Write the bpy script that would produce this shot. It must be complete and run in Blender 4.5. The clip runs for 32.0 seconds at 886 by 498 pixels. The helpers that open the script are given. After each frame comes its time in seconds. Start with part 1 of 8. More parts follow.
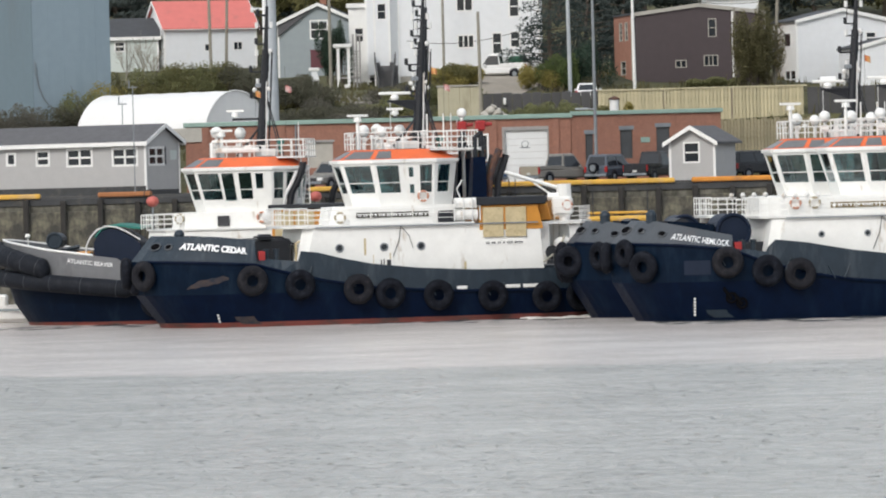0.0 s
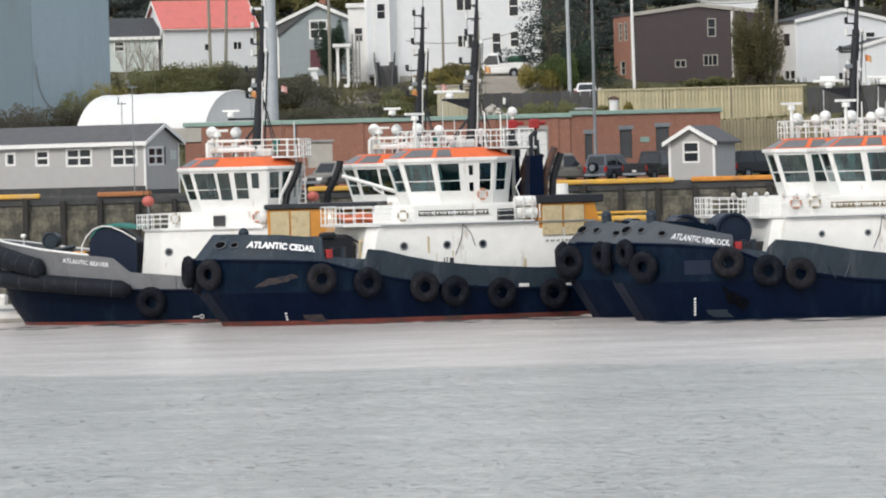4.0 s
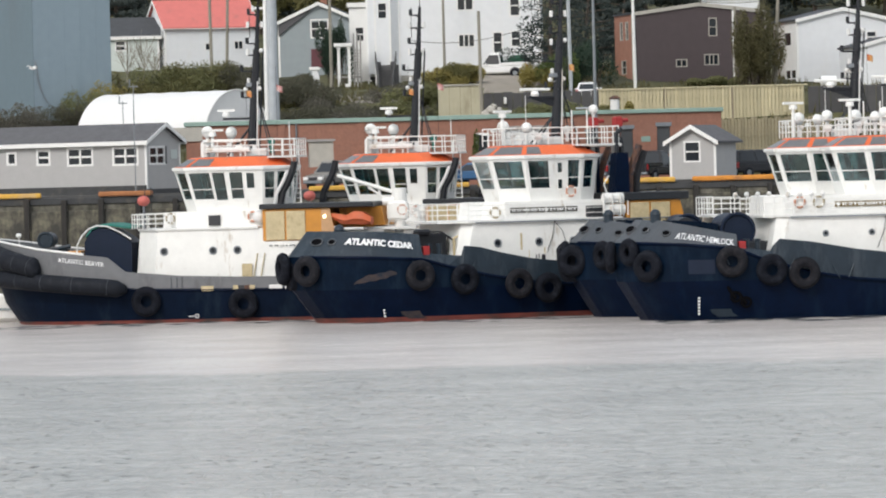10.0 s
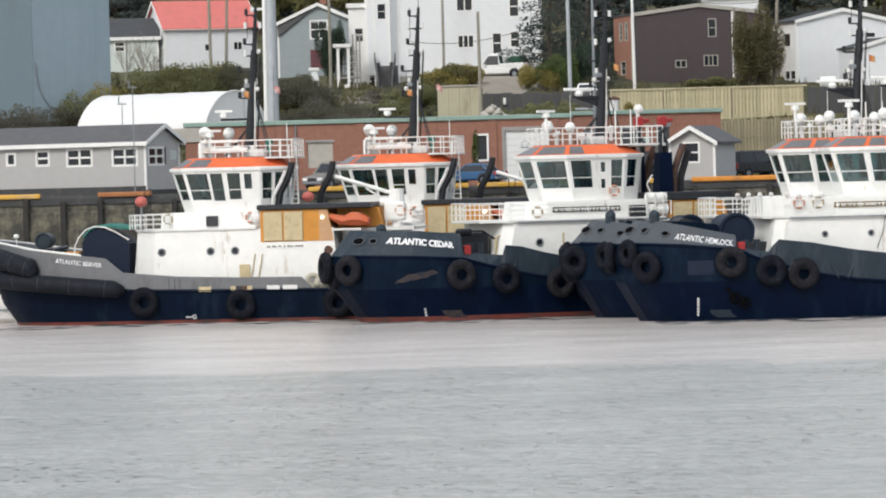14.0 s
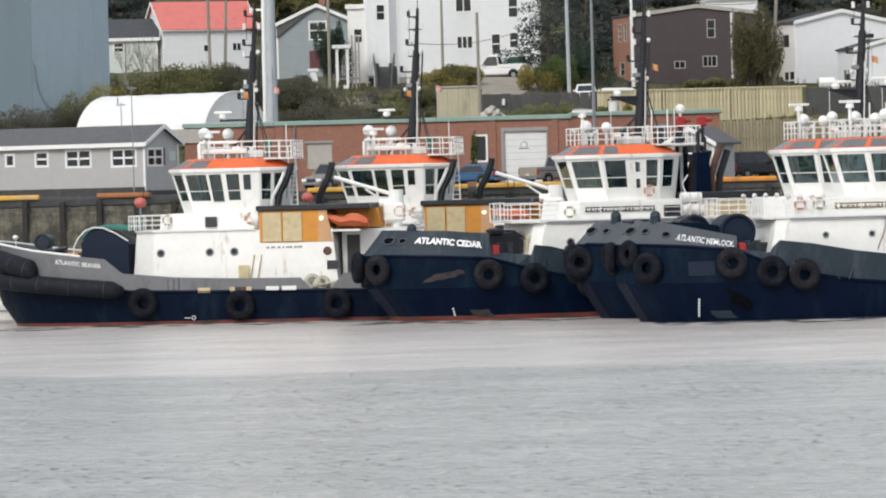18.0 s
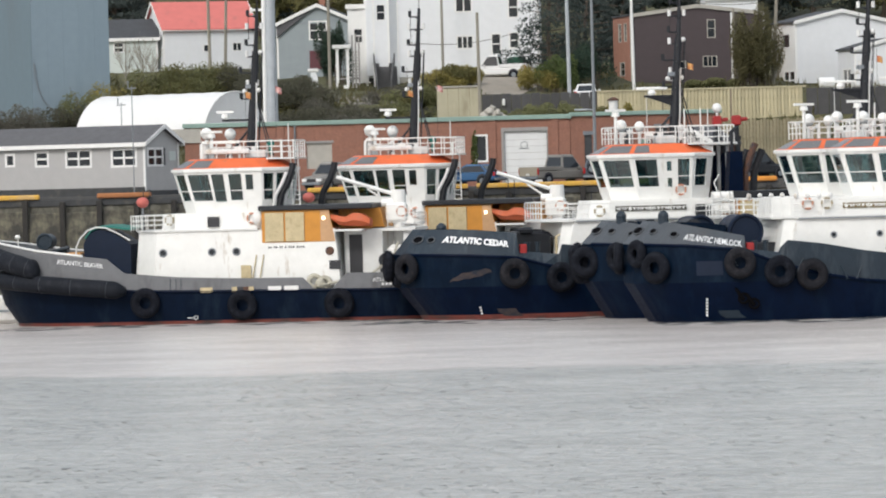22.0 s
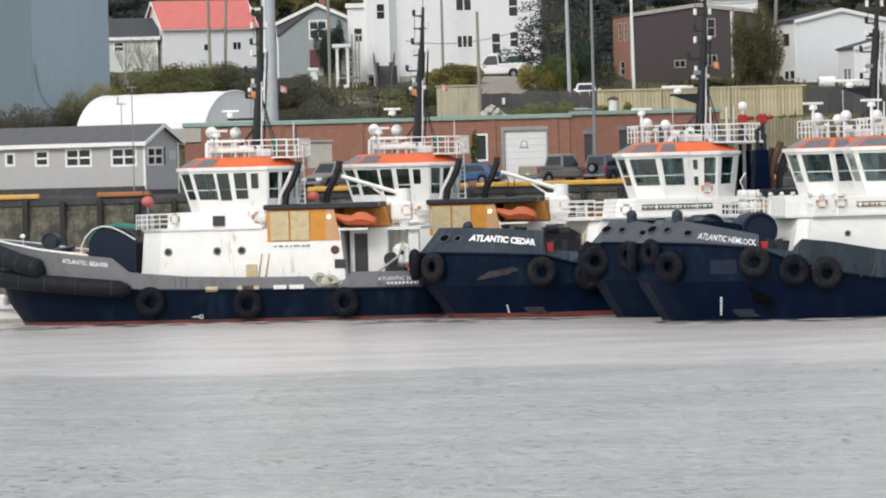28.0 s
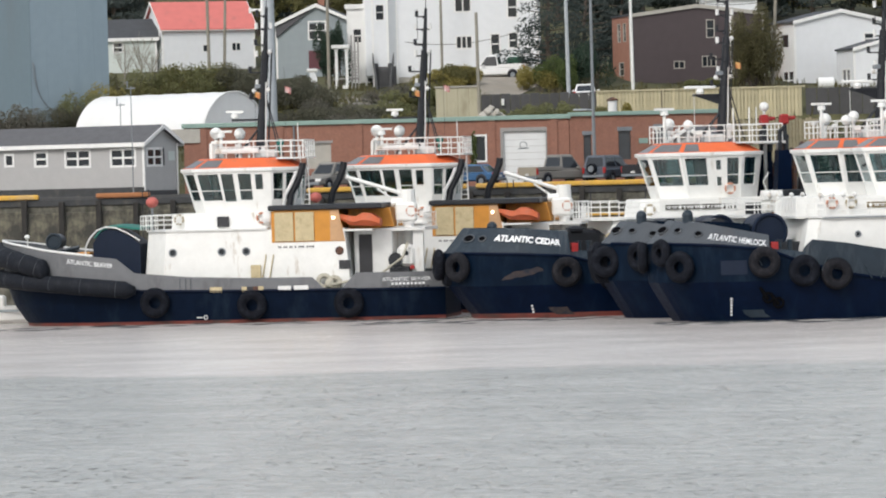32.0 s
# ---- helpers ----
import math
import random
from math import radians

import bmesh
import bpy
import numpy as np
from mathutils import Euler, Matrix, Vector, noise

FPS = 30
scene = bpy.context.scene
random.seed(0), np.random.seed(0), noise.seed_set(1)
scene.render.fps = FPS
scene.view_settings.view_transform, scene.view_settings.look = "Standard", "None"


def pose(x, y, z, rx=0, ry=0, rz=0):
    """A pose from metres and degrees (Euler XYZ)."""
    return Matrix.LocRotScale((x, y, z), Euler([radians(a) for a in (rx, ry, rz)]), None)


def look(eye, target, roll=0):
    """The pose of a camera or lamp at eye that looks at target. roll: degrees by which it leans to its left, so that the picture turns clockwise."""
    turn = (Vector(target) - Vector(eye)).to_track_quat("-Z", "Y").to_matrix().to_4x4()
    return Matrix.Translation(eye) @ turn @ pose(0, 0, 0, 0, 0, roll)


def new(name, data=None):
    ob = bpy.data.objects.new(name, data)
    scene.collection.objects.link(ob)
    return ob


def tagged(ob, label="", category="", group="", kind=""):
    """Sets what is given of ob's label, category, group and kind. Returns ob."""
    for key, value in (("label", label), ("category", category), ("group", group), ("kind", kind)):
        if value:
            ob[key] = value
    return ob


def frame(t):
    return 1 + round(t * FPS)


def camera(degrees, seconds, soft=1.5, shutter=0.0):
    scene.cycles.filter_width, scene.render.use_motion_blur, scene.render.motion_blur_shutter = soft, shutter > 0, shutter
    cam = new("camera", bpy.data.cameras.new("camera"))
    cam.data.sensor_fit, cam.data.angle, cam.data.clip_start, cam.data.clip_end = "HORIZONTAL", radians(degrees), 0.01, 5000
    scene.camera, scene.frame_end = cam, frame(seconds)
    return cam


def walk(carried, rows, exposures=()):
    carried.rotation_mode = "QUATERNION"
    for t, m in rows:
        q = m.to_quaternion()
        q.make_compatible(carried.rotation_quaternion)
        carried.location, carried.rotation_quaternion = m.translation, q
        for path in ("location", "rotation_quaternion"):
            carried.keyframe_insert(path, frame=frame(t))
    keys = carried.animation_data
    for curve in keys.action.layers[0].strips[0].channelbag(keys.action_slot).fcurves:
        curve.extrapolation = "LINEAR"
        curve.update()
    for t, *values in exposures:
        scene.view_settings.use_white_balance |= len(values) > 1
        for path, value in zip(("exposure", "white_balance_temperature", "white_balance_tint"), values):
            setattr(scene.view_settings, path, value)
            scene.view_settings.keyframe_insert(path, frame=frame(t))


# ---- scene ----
cam = camera(9.628, 32.0, soft=2.0)


def aim(turn, lift):
    """The camera stands still on a far pier, 10 m above the water, and sways a little."""
    return pose(0, -350, 10, 90 - 0.868 + lift, 0, turn) @ pose(0, 0, 0, 0, 0, -1.5)


walk(cam, [
    (0, aim(-0.0002, 0.0060)),
    (0.5, aim(-0.0012, 0.0060)),
    (1, aim(-0.0012, 0.0060)),
    (1.5, aim(-0.0012, 0.0060)),
    (2, aim(-0.0012, 0.0060)),
    (2.5, aim(-0.0095, 0.0060)),
    (3, aim(-0.0012, 0.0091)),
    (3.5, aim(-0.0021, 0.0029)),
    (5.5, aim(-0.0150, 0.0060)),
    (6, aim(-0.0012, 0.0060)),
    (6.5, aim(-0.0012, -0.0036)),
    (7, aim(-0.0029, -0.0036)),
    (7.5, aim(-0.0012, -0.0036)),
    (8, aim(-0.0012, -0.0036)),
    (8.5, aim(0.0066, -0.0021)),
    (9, aim(-0.0012, 0.0060)),
    (9.5, aim(0.0009, 0.0060)),
    (10, aim(0.0065, -0.0020)),
    (10.5, aim(0.0074, -0.0020)),
    (11, aim(-0.0012, 0.0029)),
    (11.5, aim(-0.0012, 0.0060)),
    (12, aim(-0.0012, -0.0003)),
    (12.5, aim(-0.0029, -0.0052)),
    (13, aim(-0.0012, -0.0036)),
    (13.5, aim(-0.0012, -0.0036)),
    (14, aim(-0.0012, 0.0060)),
    (14.5, aim(-0.0012, 0.0060)),
    (16.5, aim(-0.0199, 0.0060)),
    (17, aim(-0.0114, 0.0060)),
    (17.5, aim(-0.0105, 0.0153)),
    (18, aim(-0.0124, 0.0153)),
    (18.5, aim(-0.0105, 0.0091)),
    (19, aim(-0.0105, 0.0122)),
    (19.5, aim(-0.0105, 0.0153)),
    (20, aim(-0.0105, 0.0153)),
    (20.5, aim(-0.0105, 0.0060)),
    (21, aim(-0.0105, 0.0060)),
    (21.5, aim(-0.0124, 0.0076)),
    (22, aim(-0.0105, 0.0153)),
    (22.5, aim(-0.0105, 0.0091)),
    (23, aim(-0.0105, 0.0060)),
    (23.5, aim(-0.0114, 0.0060)),
    (24, aim(-0.0105, 0.0076)),
    (24.5, aim(-0.0105, 0.0076)),
    (25, aim(-0.0105, 0.0137)),
    (25.5, aim(-0.0114, 0.0107)),
    (27.5, aim(-0.0105, 0.0153)),
    (28, aim(-0.0105, 0.0060)),
    (28.5, aim(-0.0124, 0.0060)),
    (29, aim(-0.0199, 0.0060)),
    (29.5, aim(-0.0179, 0.0045)),
    (30, aim(-0.0199, 0.0122)),
    (30.5, aim(-0.0199, 0.0060)),
    (31, aim(-0.0199, 0.0060)),
    (31.5, aim(-0.0199, 0.0247)),
    (32, aim(-0.0199, 0.0153)),
])

# ---- light: bright overcast, a weak wide sun from high on the left behind the camera
world = bpy.data.worlds.new("world")
scene.world = world
world.use_nodes = True
wn = world.node_tree.nodes
wbg = wn["Background"]
sky = wn.new("ShaderNodeTexSky")
sky.sky_type = "NISHITA"
sky.sun_disc = False
sky.sun_elevation = radians(40)
sky.sun_rotation = radians(209)
sky.air_density, sky.dust_density, sky.ozone_density = 1.0, 4.0, 1.0
world.node_tree.links.new(sky.outputs[0], wbg.inputs[0])
wbg.inputs[1].default_value = 0.07
cloud = wn.new("ShaderNodeBackground")
cloud.inputs[0].default_value, cloud.inputs[1].default_value = (0.925, 0.975, 0.99, 1), 0.64
both = wn.new("ShaderNodeAddShader")
world.node_tree.links.new(wbg.outputs[0], both.inputs[0])
world.node_tree.links.new(cloud.outputs[0], both.inputs[1])
world.node_tree.links.new(both.outputs[0], wn["World Output"].inputs[0])
sun = new("sun", bpy.data.lights.new("sun", "SUN"))
sun.data.energy, sun.data.angle, sun.data.color = 1.38, radians(14), (0.985, 0.99, 0.975)
sun.matrix_world = look((-58, -104, 100), (0, 0, 0))
scene.view_settings.exposure = 0.03

# ---- materials
def mat(name, color, rough=0.6, metal=0.0, vary=0.18, scale=1.5, grain=25.0, bump=0.02, stain=None, stain_amount=0.4,
        stain_scale=0.7, streak=1.0, spec=0.5, rnd=0.0):
    """A surface with broad and fine variation, optional stains drawn out downwards by streak, and fine relief."""
    m = bpy.data.materials.new(name)
    m.use_nodes = True
    n, l = m.node_tree.nodes, m.node_tree.links
    b = n["Principled BSDF"]
    b.inputs["Roughness"].default_value = rough
    b.inputs["Metallic"].default_value = metal
    b.inputs["Specular IOR Level"].default_value = spec
    tc = n.new("ShaderNodeTexCoord")
    n1, n2 = n.new("ShaderNodeTexNoise"), n.new("ShaderNodeTexNoise")
    n1.inputs["Scale"].default_value, n1.inputs["Detail"].default_value = scale, 4
    n2.inputs["Scale"].default_value, n2.inputs["Detail"].default_value = grain, 2
    l.new(tc.outputs["Object"], n1.inputs["Vector"])
    l.new(tc.outputs["Object"], n2.inputs["Vector"])
    add = n.new("ShaderNodeMath")
    add.operation = "ADD"
    l.new(n1.outputs[0], add.inputs[0])
    l.new(n2.outputs[0], add.inputs[1])
    mr = n.new("ShaderNodeMapRange")
    mr.inputs[1].default_value, mr.inputs[2].default_value = 0.6, 1.4
    mr.inputs[3].default_value, mr.inputs[4].default_value = 1 - vary, 1 + vary
    l.new(add.outputs[0], mr.inputs[0])
    mul = n.new("ShaderNodeVectorMath")
    mul.operation = "SCALE"
    mul.inputs[0].default_value = color
    l.new(mr.outputs[0], mul.inputs["Scale"])
    last = mul.outputs[0]
    if rnd:
        oi = n.new("ShaderNodeObjectInfo")
        r2 = n.new("ShaderNodeMapRange")
        r2.inputs[3].default_value, r2.inputs[4].default_value = 1 - rnd, 1 + rnd
        l.new(oi.outputs["Random"], r2.inputs[0])
        m2 = n.new("ShaderNodeVectorMath")
        m2.operation = "SCALE"
        l.new(last, m2.inputs[0])
        l.new(r2.outputs[0], m2.inputs["Scale"])
        last = m2.outputs[0]
    if stain:
        mp = n.new("ShaderNodeMapping")
        mp.inputs["Scale"].default_value = (1, 1, 1 / streak)
        n3 = n.new("ShaderNodeTexNoise")
        n3.inputs["Scale"].default_value, n3.inputs["Detail"].default_value, n3.inputs["Roughness"].default_value = stain_scale, 6, 0.65
        l.new(tc.outputs["Object"], mp.inputs[0])
        l.new(mp.outputs[0], n3.inputs["Vector"])
        r3 = n.new("ShaderNodeMapRange")
        r3.inputs[1].default_value, r3.inputs[2].default_value = 0.66 - 0.28 * stain_amount, 0.76 - 0.12 * stain_amount
        l.new(n3.outputs[0], r3.inputs[0])
        mx = n.new("ShaderNodeMix")
        mx.data_type = "RGBA"
        l.new(r3.outputs[0], mx.inputs[0])
        l.new(last, mx.inputs[6])
        mx.inputs[7].default_value = (*stain, 1)
        last = mx.outputs[2]
    l.new(last, b.inputs["Base Color"])
    bp = n.new("ShaderNodeBump")
    bp.inputs["Strength"].default_value, bp.inputs["Distance"].default_value = 0.5, bump
    l.new(add.outputs[0], bp.inputs["Height"])
    l.new(bp.outputs[0], b.inputs["Normal"])
    return m


white_paint = mat("white_paint", (0.80, 0.80, 0.78), 0.4, stain=(0.44, 0.37, 0.29), stain_amount=0.17, stain_scale=1.3, streak=4, vary=0.07)
white_dim = mat("white_dim", (0.70, 0.70, 0.69), 0.45, stain=(0.4, 0.32, 0.24), stain_amount=0.25, streak=4, vary=0.08)
navy = mat("navy", (0.0014, 0.0058, 0.0200), 0.36, stain=(0.0042, 0.0120, 0.029), stain_amount=0.5, streak=3, vary=0.3, spec=0.07)
slate = mat("slate", (0.018, 0.029, 0.042), 0.45, stain=(0.038, 0.050, 0.064), stain_amount=0.5, streak=4, stain_scale=1.6, vary=0.25, spec=0.3)
navy_teal = mat("navy_teal", (0.0028, 0.0076, 0.020), 0.5, stain=(0.010, 0.019, 0.033), stain_amount=0.5, streak=3, vary=0.3, spec=0.06)
navy_upper = mat("navy_upper", (0.0030, 0.0090, 0.0215), 0.40, stain=(0.0080, 0.0175, 0.033), stain_amount=0.5, streak=4, stain_scale=1.2, vary=0.3, spec=0.06)
slate_blue = mat("slate_blue", (0.008, 0.015, 0.034), 0.5, spec=0.2)
bow_grey = mat("bow_grey", (0.052, 0.060, 0.071), 0.42, stain=(0.06, 0.06, 0.065), stain_amount=0.4, streak=2, vary=0.2)
beaver_grey = mat("beaver_grey", (0.142, 0.147, 0.158), 0.5, stain=(0.085, 0.085, 0.09), stain_amount=0.5, streak=4, vary=0.15)
boot_red = mat("boot_red", (0.15, 0.032, 0.024), 0.55, stain=(0.05, 0.03, 0.025), stain_amount=0.7, streak=0.4, vary=0.3)
rust = mat("rust", (0.11, 0.052, 0.032), 0.8, stain=(0.03, 0.03, 0.04), stain_amount=0.7, stain_scale=3)
scrape_brown = mat("scrape_brown", (0.048, 0.033, 0.030), 0.8, stain=(0.006, 0.011, 0.024), stain_amount=0.95, stain_scale=1.6, streak=0.5, vary=0.4)
rubber = mat("rubber", (0.0065, 0.0078, 0.0125), 0.75, vary=0.45, stain=(0.018, 0.021, 0.029), stain_amount=0.5, bump=0.05, stain_scale=3, spec=0.12)
fender_black = mat("fender_black", (0.0058, 0.0080, 0.0135), 0.7, vary=0.4, stain=(0.018, 0.021, 0.028), stain_amount=0.5, bump=0.04, stain_scale=2, spec=0.25)
rubber_brown = mat("rubber_brown", (0.008, 0.0085, 0.0125), 0.8, vary=0.35, stain=(0.026, 0.024, 0.027), stain_amount=0.45, stain_scale=3, spec=0.25, bump=0.05)
deck_paint = mat("deck_paint", (0.10, 0.13, 0.11), 0.7, stain=(0.14, 0.08, 0.05), stain_amount=0.4)
orange = mat("orange", (0.72, 0.14, 0.042), 0.5, vary=0.12, stain=(0.5, 0.16, 0.07), stain_amount=0.3)
lining_grey = mat("lining_grey", (0.20, 0.21, 0.21), 0.7)
ochre = mat("ochre", (0.55, 0.235, 0.03), 0.5, vary=0.15, stain=(0.3, 0.14, 0.04), stain_amount=0.3, streak=4)
casing_tan = mat("casing_tan", (0.50, 0.30, 0.16), 0.6, vary=0.15, stain=(0.4, 0.24, 0.12), stain_amount=0.4)
cream = mat("cream", (0.52, 0.43, 0.26), 0.6, vary=0.2, stain=(0.38, 0.3, 0.17), stain_amount=0.5, stain_scale=2.5)
dark_iron = mat("dark_iron", (0.018, 0.021, 0.027), 0.5, metal=0.2, vary=0.3)
mast_black = mat("mast_black", (0.0075, 0.009, 0.014), 0.5, vary=0.3)
steel_grey = mat("steel_grey", (0.22, 0.24, 0.26), 0.45, metal=0.3)
panel_grey = mat("panel_grey", (0.13, 0.14, 0.15), 0.35, vary=0.15)
lifebuoy_orange = mat("lifebuoy_orange", (0.50, 0.25, 0.17), 0.7, vary=0.3)
lifebuoy_faded = mat("lifebuoy_faded", (0.34, 0.29, 0.20), 0.7, vary=0.3)
boat_orange = mat("boat_orange", (0.50, 0.105, 0.035), 0.6, vary=0.25, stain=(0.38, 0.10, 0.05), stain_amount=0.5, stain_scale=1.5)
monitor_orange = mat("monitor_orange", (0.46, 0.115, 0.095), 0.6, vary=0.2)
monitor_red = mat("monitor_red", (0.32, 0.02, 0.02), 0.5)
green_cover = mat("green_cover", (0.015, 0.16, 0.13), 0.7, vary=0.3)
rope = mat("rope", (0.42, 0.40, 0.33), 0.9, vary=0.3, grain=60)
letter_white = mat("letter_white", (0.78, 0.79, 0.80), 0.5, stain=(0.4, 0.4, 0.42), stain_amount=0.3, stain_scale=3)
hole_black = mat("hole_black", (0.006, 0.006, 0.007), 0.9, spec=0.0)
letter_dark = mat("letter_dark", (0.03, 0.03, 0.035), 0.6)
board_dark = mat("board_dark", (0.06, 0.055, 0.045), 0.6)
board_gold = mat("board_gold", (0.16, 0.115, 0.045), 0.6, vary=0.25)
flag_yellow = mat("flag_yellow", (0.62, 0.42, 0.16), 0.8, stain=(0.5, 0.12, 0.05), stain_amount=0.9, stain_scale=2.5)
flag_red = mat("flag_red", (0.66, 0.60, 0.58), 0.8, stain=(0.5, 0.05, 0.04), stain_amount=1.1, stain_scale=2.0)
foam_white = mat("foam_white", (0.62, 0.60, 0.57), 0.8, vary=0.3)
# land
timber_black = mat("timber_black", (0.028, 0.026, 0.024), 0.85, stain=(0.07, 0.065, 0.05), stain_amount=0.6, streak=5, vary=0.4, bump=0.06)
quay_concrete = mat("quay_concrete", (0.20, 0.19, 0.16), 0.9, stain=(0.045, 0.045, 0.034), stain_amount=1.0, stain_scale=0.8, streak=1.6, vary=0.3, bump=0.08)
quay_dark = mat("quay_dark", (0.055, 0.053, 0.046), 0.85, stain=(0.21, 0.195, 0.14), stain_amount=0.8, stain_scale=1.1, streak=1.6, vary=0.35, bump=0.06)
quay_cap = mat("quay_cap", (0.05, 0.052, 0.055), 0.85, stain=(0.11, 0.105, 0.09), stain_amount=0.4, vary=0.3)
kerb_yellow = mat("kerb_yellow", (0.62, 0.36, 0.06), 0.7, stain=(0.5, 0.36, 0.2), stain_amount=0.5, vary=0.2)
kerb_orange = mat("kerb_orange", (0.60, 0.24, 0.035), 0.7, stain=(0.35, 0.16, 0.06), stain_amount=0.4, vary=0.2)
kerb_brown = mat("kerb_brown", (0.36, 0.15, 0.06), 0.8, stain=(0.2, 0.1, 0.06), stain_amount=0.5, vary=0.25)
asphalt = mat("asphalt", (0.075, 0.075, 0.075), 0.9, vary=0.25)
siding_grey = mat("siding_grey", (0.43, 0.425, 0.425), 0.65, vary=0.06, grain=8)
shingle_grey = mat("shingle_grey", (0.10, 0.10, 0.108), 0.9, vary=0.2, grain=9)
trim_white = mat("trim_white", (0.78, 0.78, 0.77), 0.5, vary=0.05)
brick_red = mat("brick_red", (0.272, 0.130, 0.092), 0.85, stain=(0.27, 0.135, 0.10), stain_amount=0.6, stain_scale=0.9, vary=0.2, grain=5)
brick_orange = mat("brick_orange", (0.31, 0.15, 0.105), 0.85, vary=0.18, grain=6)
copper_green = mat("copper_green", (0.24, 0.34, 0.30), 0.7, vary=0.2, scale=0.5)
tent_white = mat("tent_white", (0.90, 0.90, 0.90), 0.55, vary=0.04)
tent_end = mat("tent_end", (0.90, 0.905, 0.92), 0.55, vary=0.05)
for m_ in (tent_white, tent_end):
    _n, _l = m_.node_tree.nodes, m_.node_tree.links
    _tr, _mx = _n.new("ShaderNodeBsdfTranslucent"), _n.new("ShaderNodeMixShader")
    _tr.inputs[0].default_value = (0.92, 0.92, 0.92, 1)
    _mx.inputs[0].default_value = 0.2
    _l.new(_n["Principled BSDF"].outputs[0], _mx.inputs[1])
    _l.new(_tr.outputs[0], _mx.inputs[2])
    _l.new(_mx.outputs[0], _n["Material Output"].inputs[0])
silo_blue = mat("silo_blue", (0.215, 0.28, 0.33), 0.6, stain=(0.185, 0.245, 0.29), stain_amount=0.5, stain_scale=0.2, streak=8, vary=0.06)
# darker copy of the tower blue, evening out the light on the left face
silo_side_tone = mat("silo_side_tone", (0.150, 0.205, 0.245), 0.6, stain=(0.145, 0.185, 0.215), stain_amount=0.5, stain_scale=0.2, streak=8, vary=0.06)
house_white = mat("house_white", (0.73, 0.745, 0.77), 0.65, vary=0.05, stain=(0.72, 0.73, 0.74), stain_amount=0.3, streak=3)
house_grey = mat("house_grey", (0.27, 0.31, 0.33), 0.65, vary=0.08)
house_mint = mat("house_mint", (0.55, 0.60, 0.58), 0.65, vary=0.06)
house_brown = mat("house_brown", (0.070, 0.054, 0.058), 0.75, vary=0.1)
roof_red = mat("roof_red", (0.60, 0.165, 0.145), 0.6, vary=0.1, stain=(0.46, 0.15, 0.13), stain_amount=0.35, streak=3)
roof_dark = mat("roof_dark", (0.055, 0.058, 0.065), 0.85, vary=0.2)
fence_tan = mat("fence_tan", (0.52, 0.47, 0.32), 0.75, stain=(0.3, 0.26, 0.16), stain_amount=0.4, streak=5, vary=0.12, rnd=0.12)
render_beige = mat("render_beige", (0.44, 0.41, 0.30), 0.85, stain=(0.33, 0.30, 0.21), stain_amount=0.4, streak=4, vary=0.1)
hoarding_dark = mat("hoarding_dark", (0.058, 0.057, 0.060), 0.6, vary=0.2, rnd=0.2)
fence_olive = mat("fence_olive", (0.27, 0.235, 0.155), 0.85, vary=0.25, rnd=0.15, stain=(0.16, 0.14, 0.09), stain_amount=0.5)
fence_brown = mat("fence_brown", (0.17, 0.14, 0.10), 0.85, vary=0.25, rnd=0.25)
pole_wood = mat("pole_wood", (0.27, 0.25, 0.21), 0.9, vary=0.2)
pole_steel = mat("pole_steel", (0.42, 0.45, 0.48), 0.5, metal=0.2)
# water coloured dark as if it mirrored the hulls
wave_reflection = mat("wave_reflection", (0.10, 0.105, 0.11), 0.2, vary=0.2)
wire_black = mat("wire_black", (0.03, 0.03, 0.03), 0.7)
concrete_light = mat("concrete_light", (0.42, 0.40, 0.36), 0.9, vary=0.15)
door_maroon = mat("door_maroon", (0.11, 0.035, 0.045), 0.6, vary=0.15)
wood_weathered = mat("wood_weathered", (0.30, 0.29, 0.28), 0.9, vary=0.2)
stone_grey = mat("stone_grey", (0.23, 0.215, 0.185), 0.95, vary=0.3)
wood_dark = mat("wood_dark", (0.13, 0.13, 0.135), 0.9, vary=0.25)
gravel_tan = mat("gravel_tan", (0.27, 0.24, 0.20), 0.95, vary=0.25, scale=0.8)
door_white = mat("door_white", (0.72, 0.73, 0.73), 0.5, vary=0.05)
door_dark = mat("door_dark", (0.06, 0.065, 0.07), 0.5)
curtain = mat("curtain", (0.45, 0.44, 0.42), 0.9)
car_silver = mat("car_silver", (0.20, 0.19, 0.175), 0.35, vary=0.08)
tailgate_tan = mat("tailgate_tan", (0.31, 0.275, 0.215), 0.45, vary=0.1)
car_black = mat("car_black", (0.012, 0.013, 0.018), 0.25, vary=0.1)
car_blue = mat("car_blue", (0.03, 0.10, 0.22), 0.3, vary=0.1)
car_slate = mat("car_slate", (0.07, 0.085, 0.11), 0.3, vary=0.1)
car_white = mat("car_white", (0.72, 0.72, 0.72), 0.3, vary=0.05)
tarp_green = mat("tarp_green", (0.02, 0.11, 0.06), 0.6)
tail_red = mat("tail_red", (0.35, 0.01, 0.01), 0.3)
plate_pale = mat("plate_pale", (0.6, 0.6, 0.58), 0.5)
bark = mat("bark", (0.10, 0.08, 0.065), 0.95, vary=0.3)


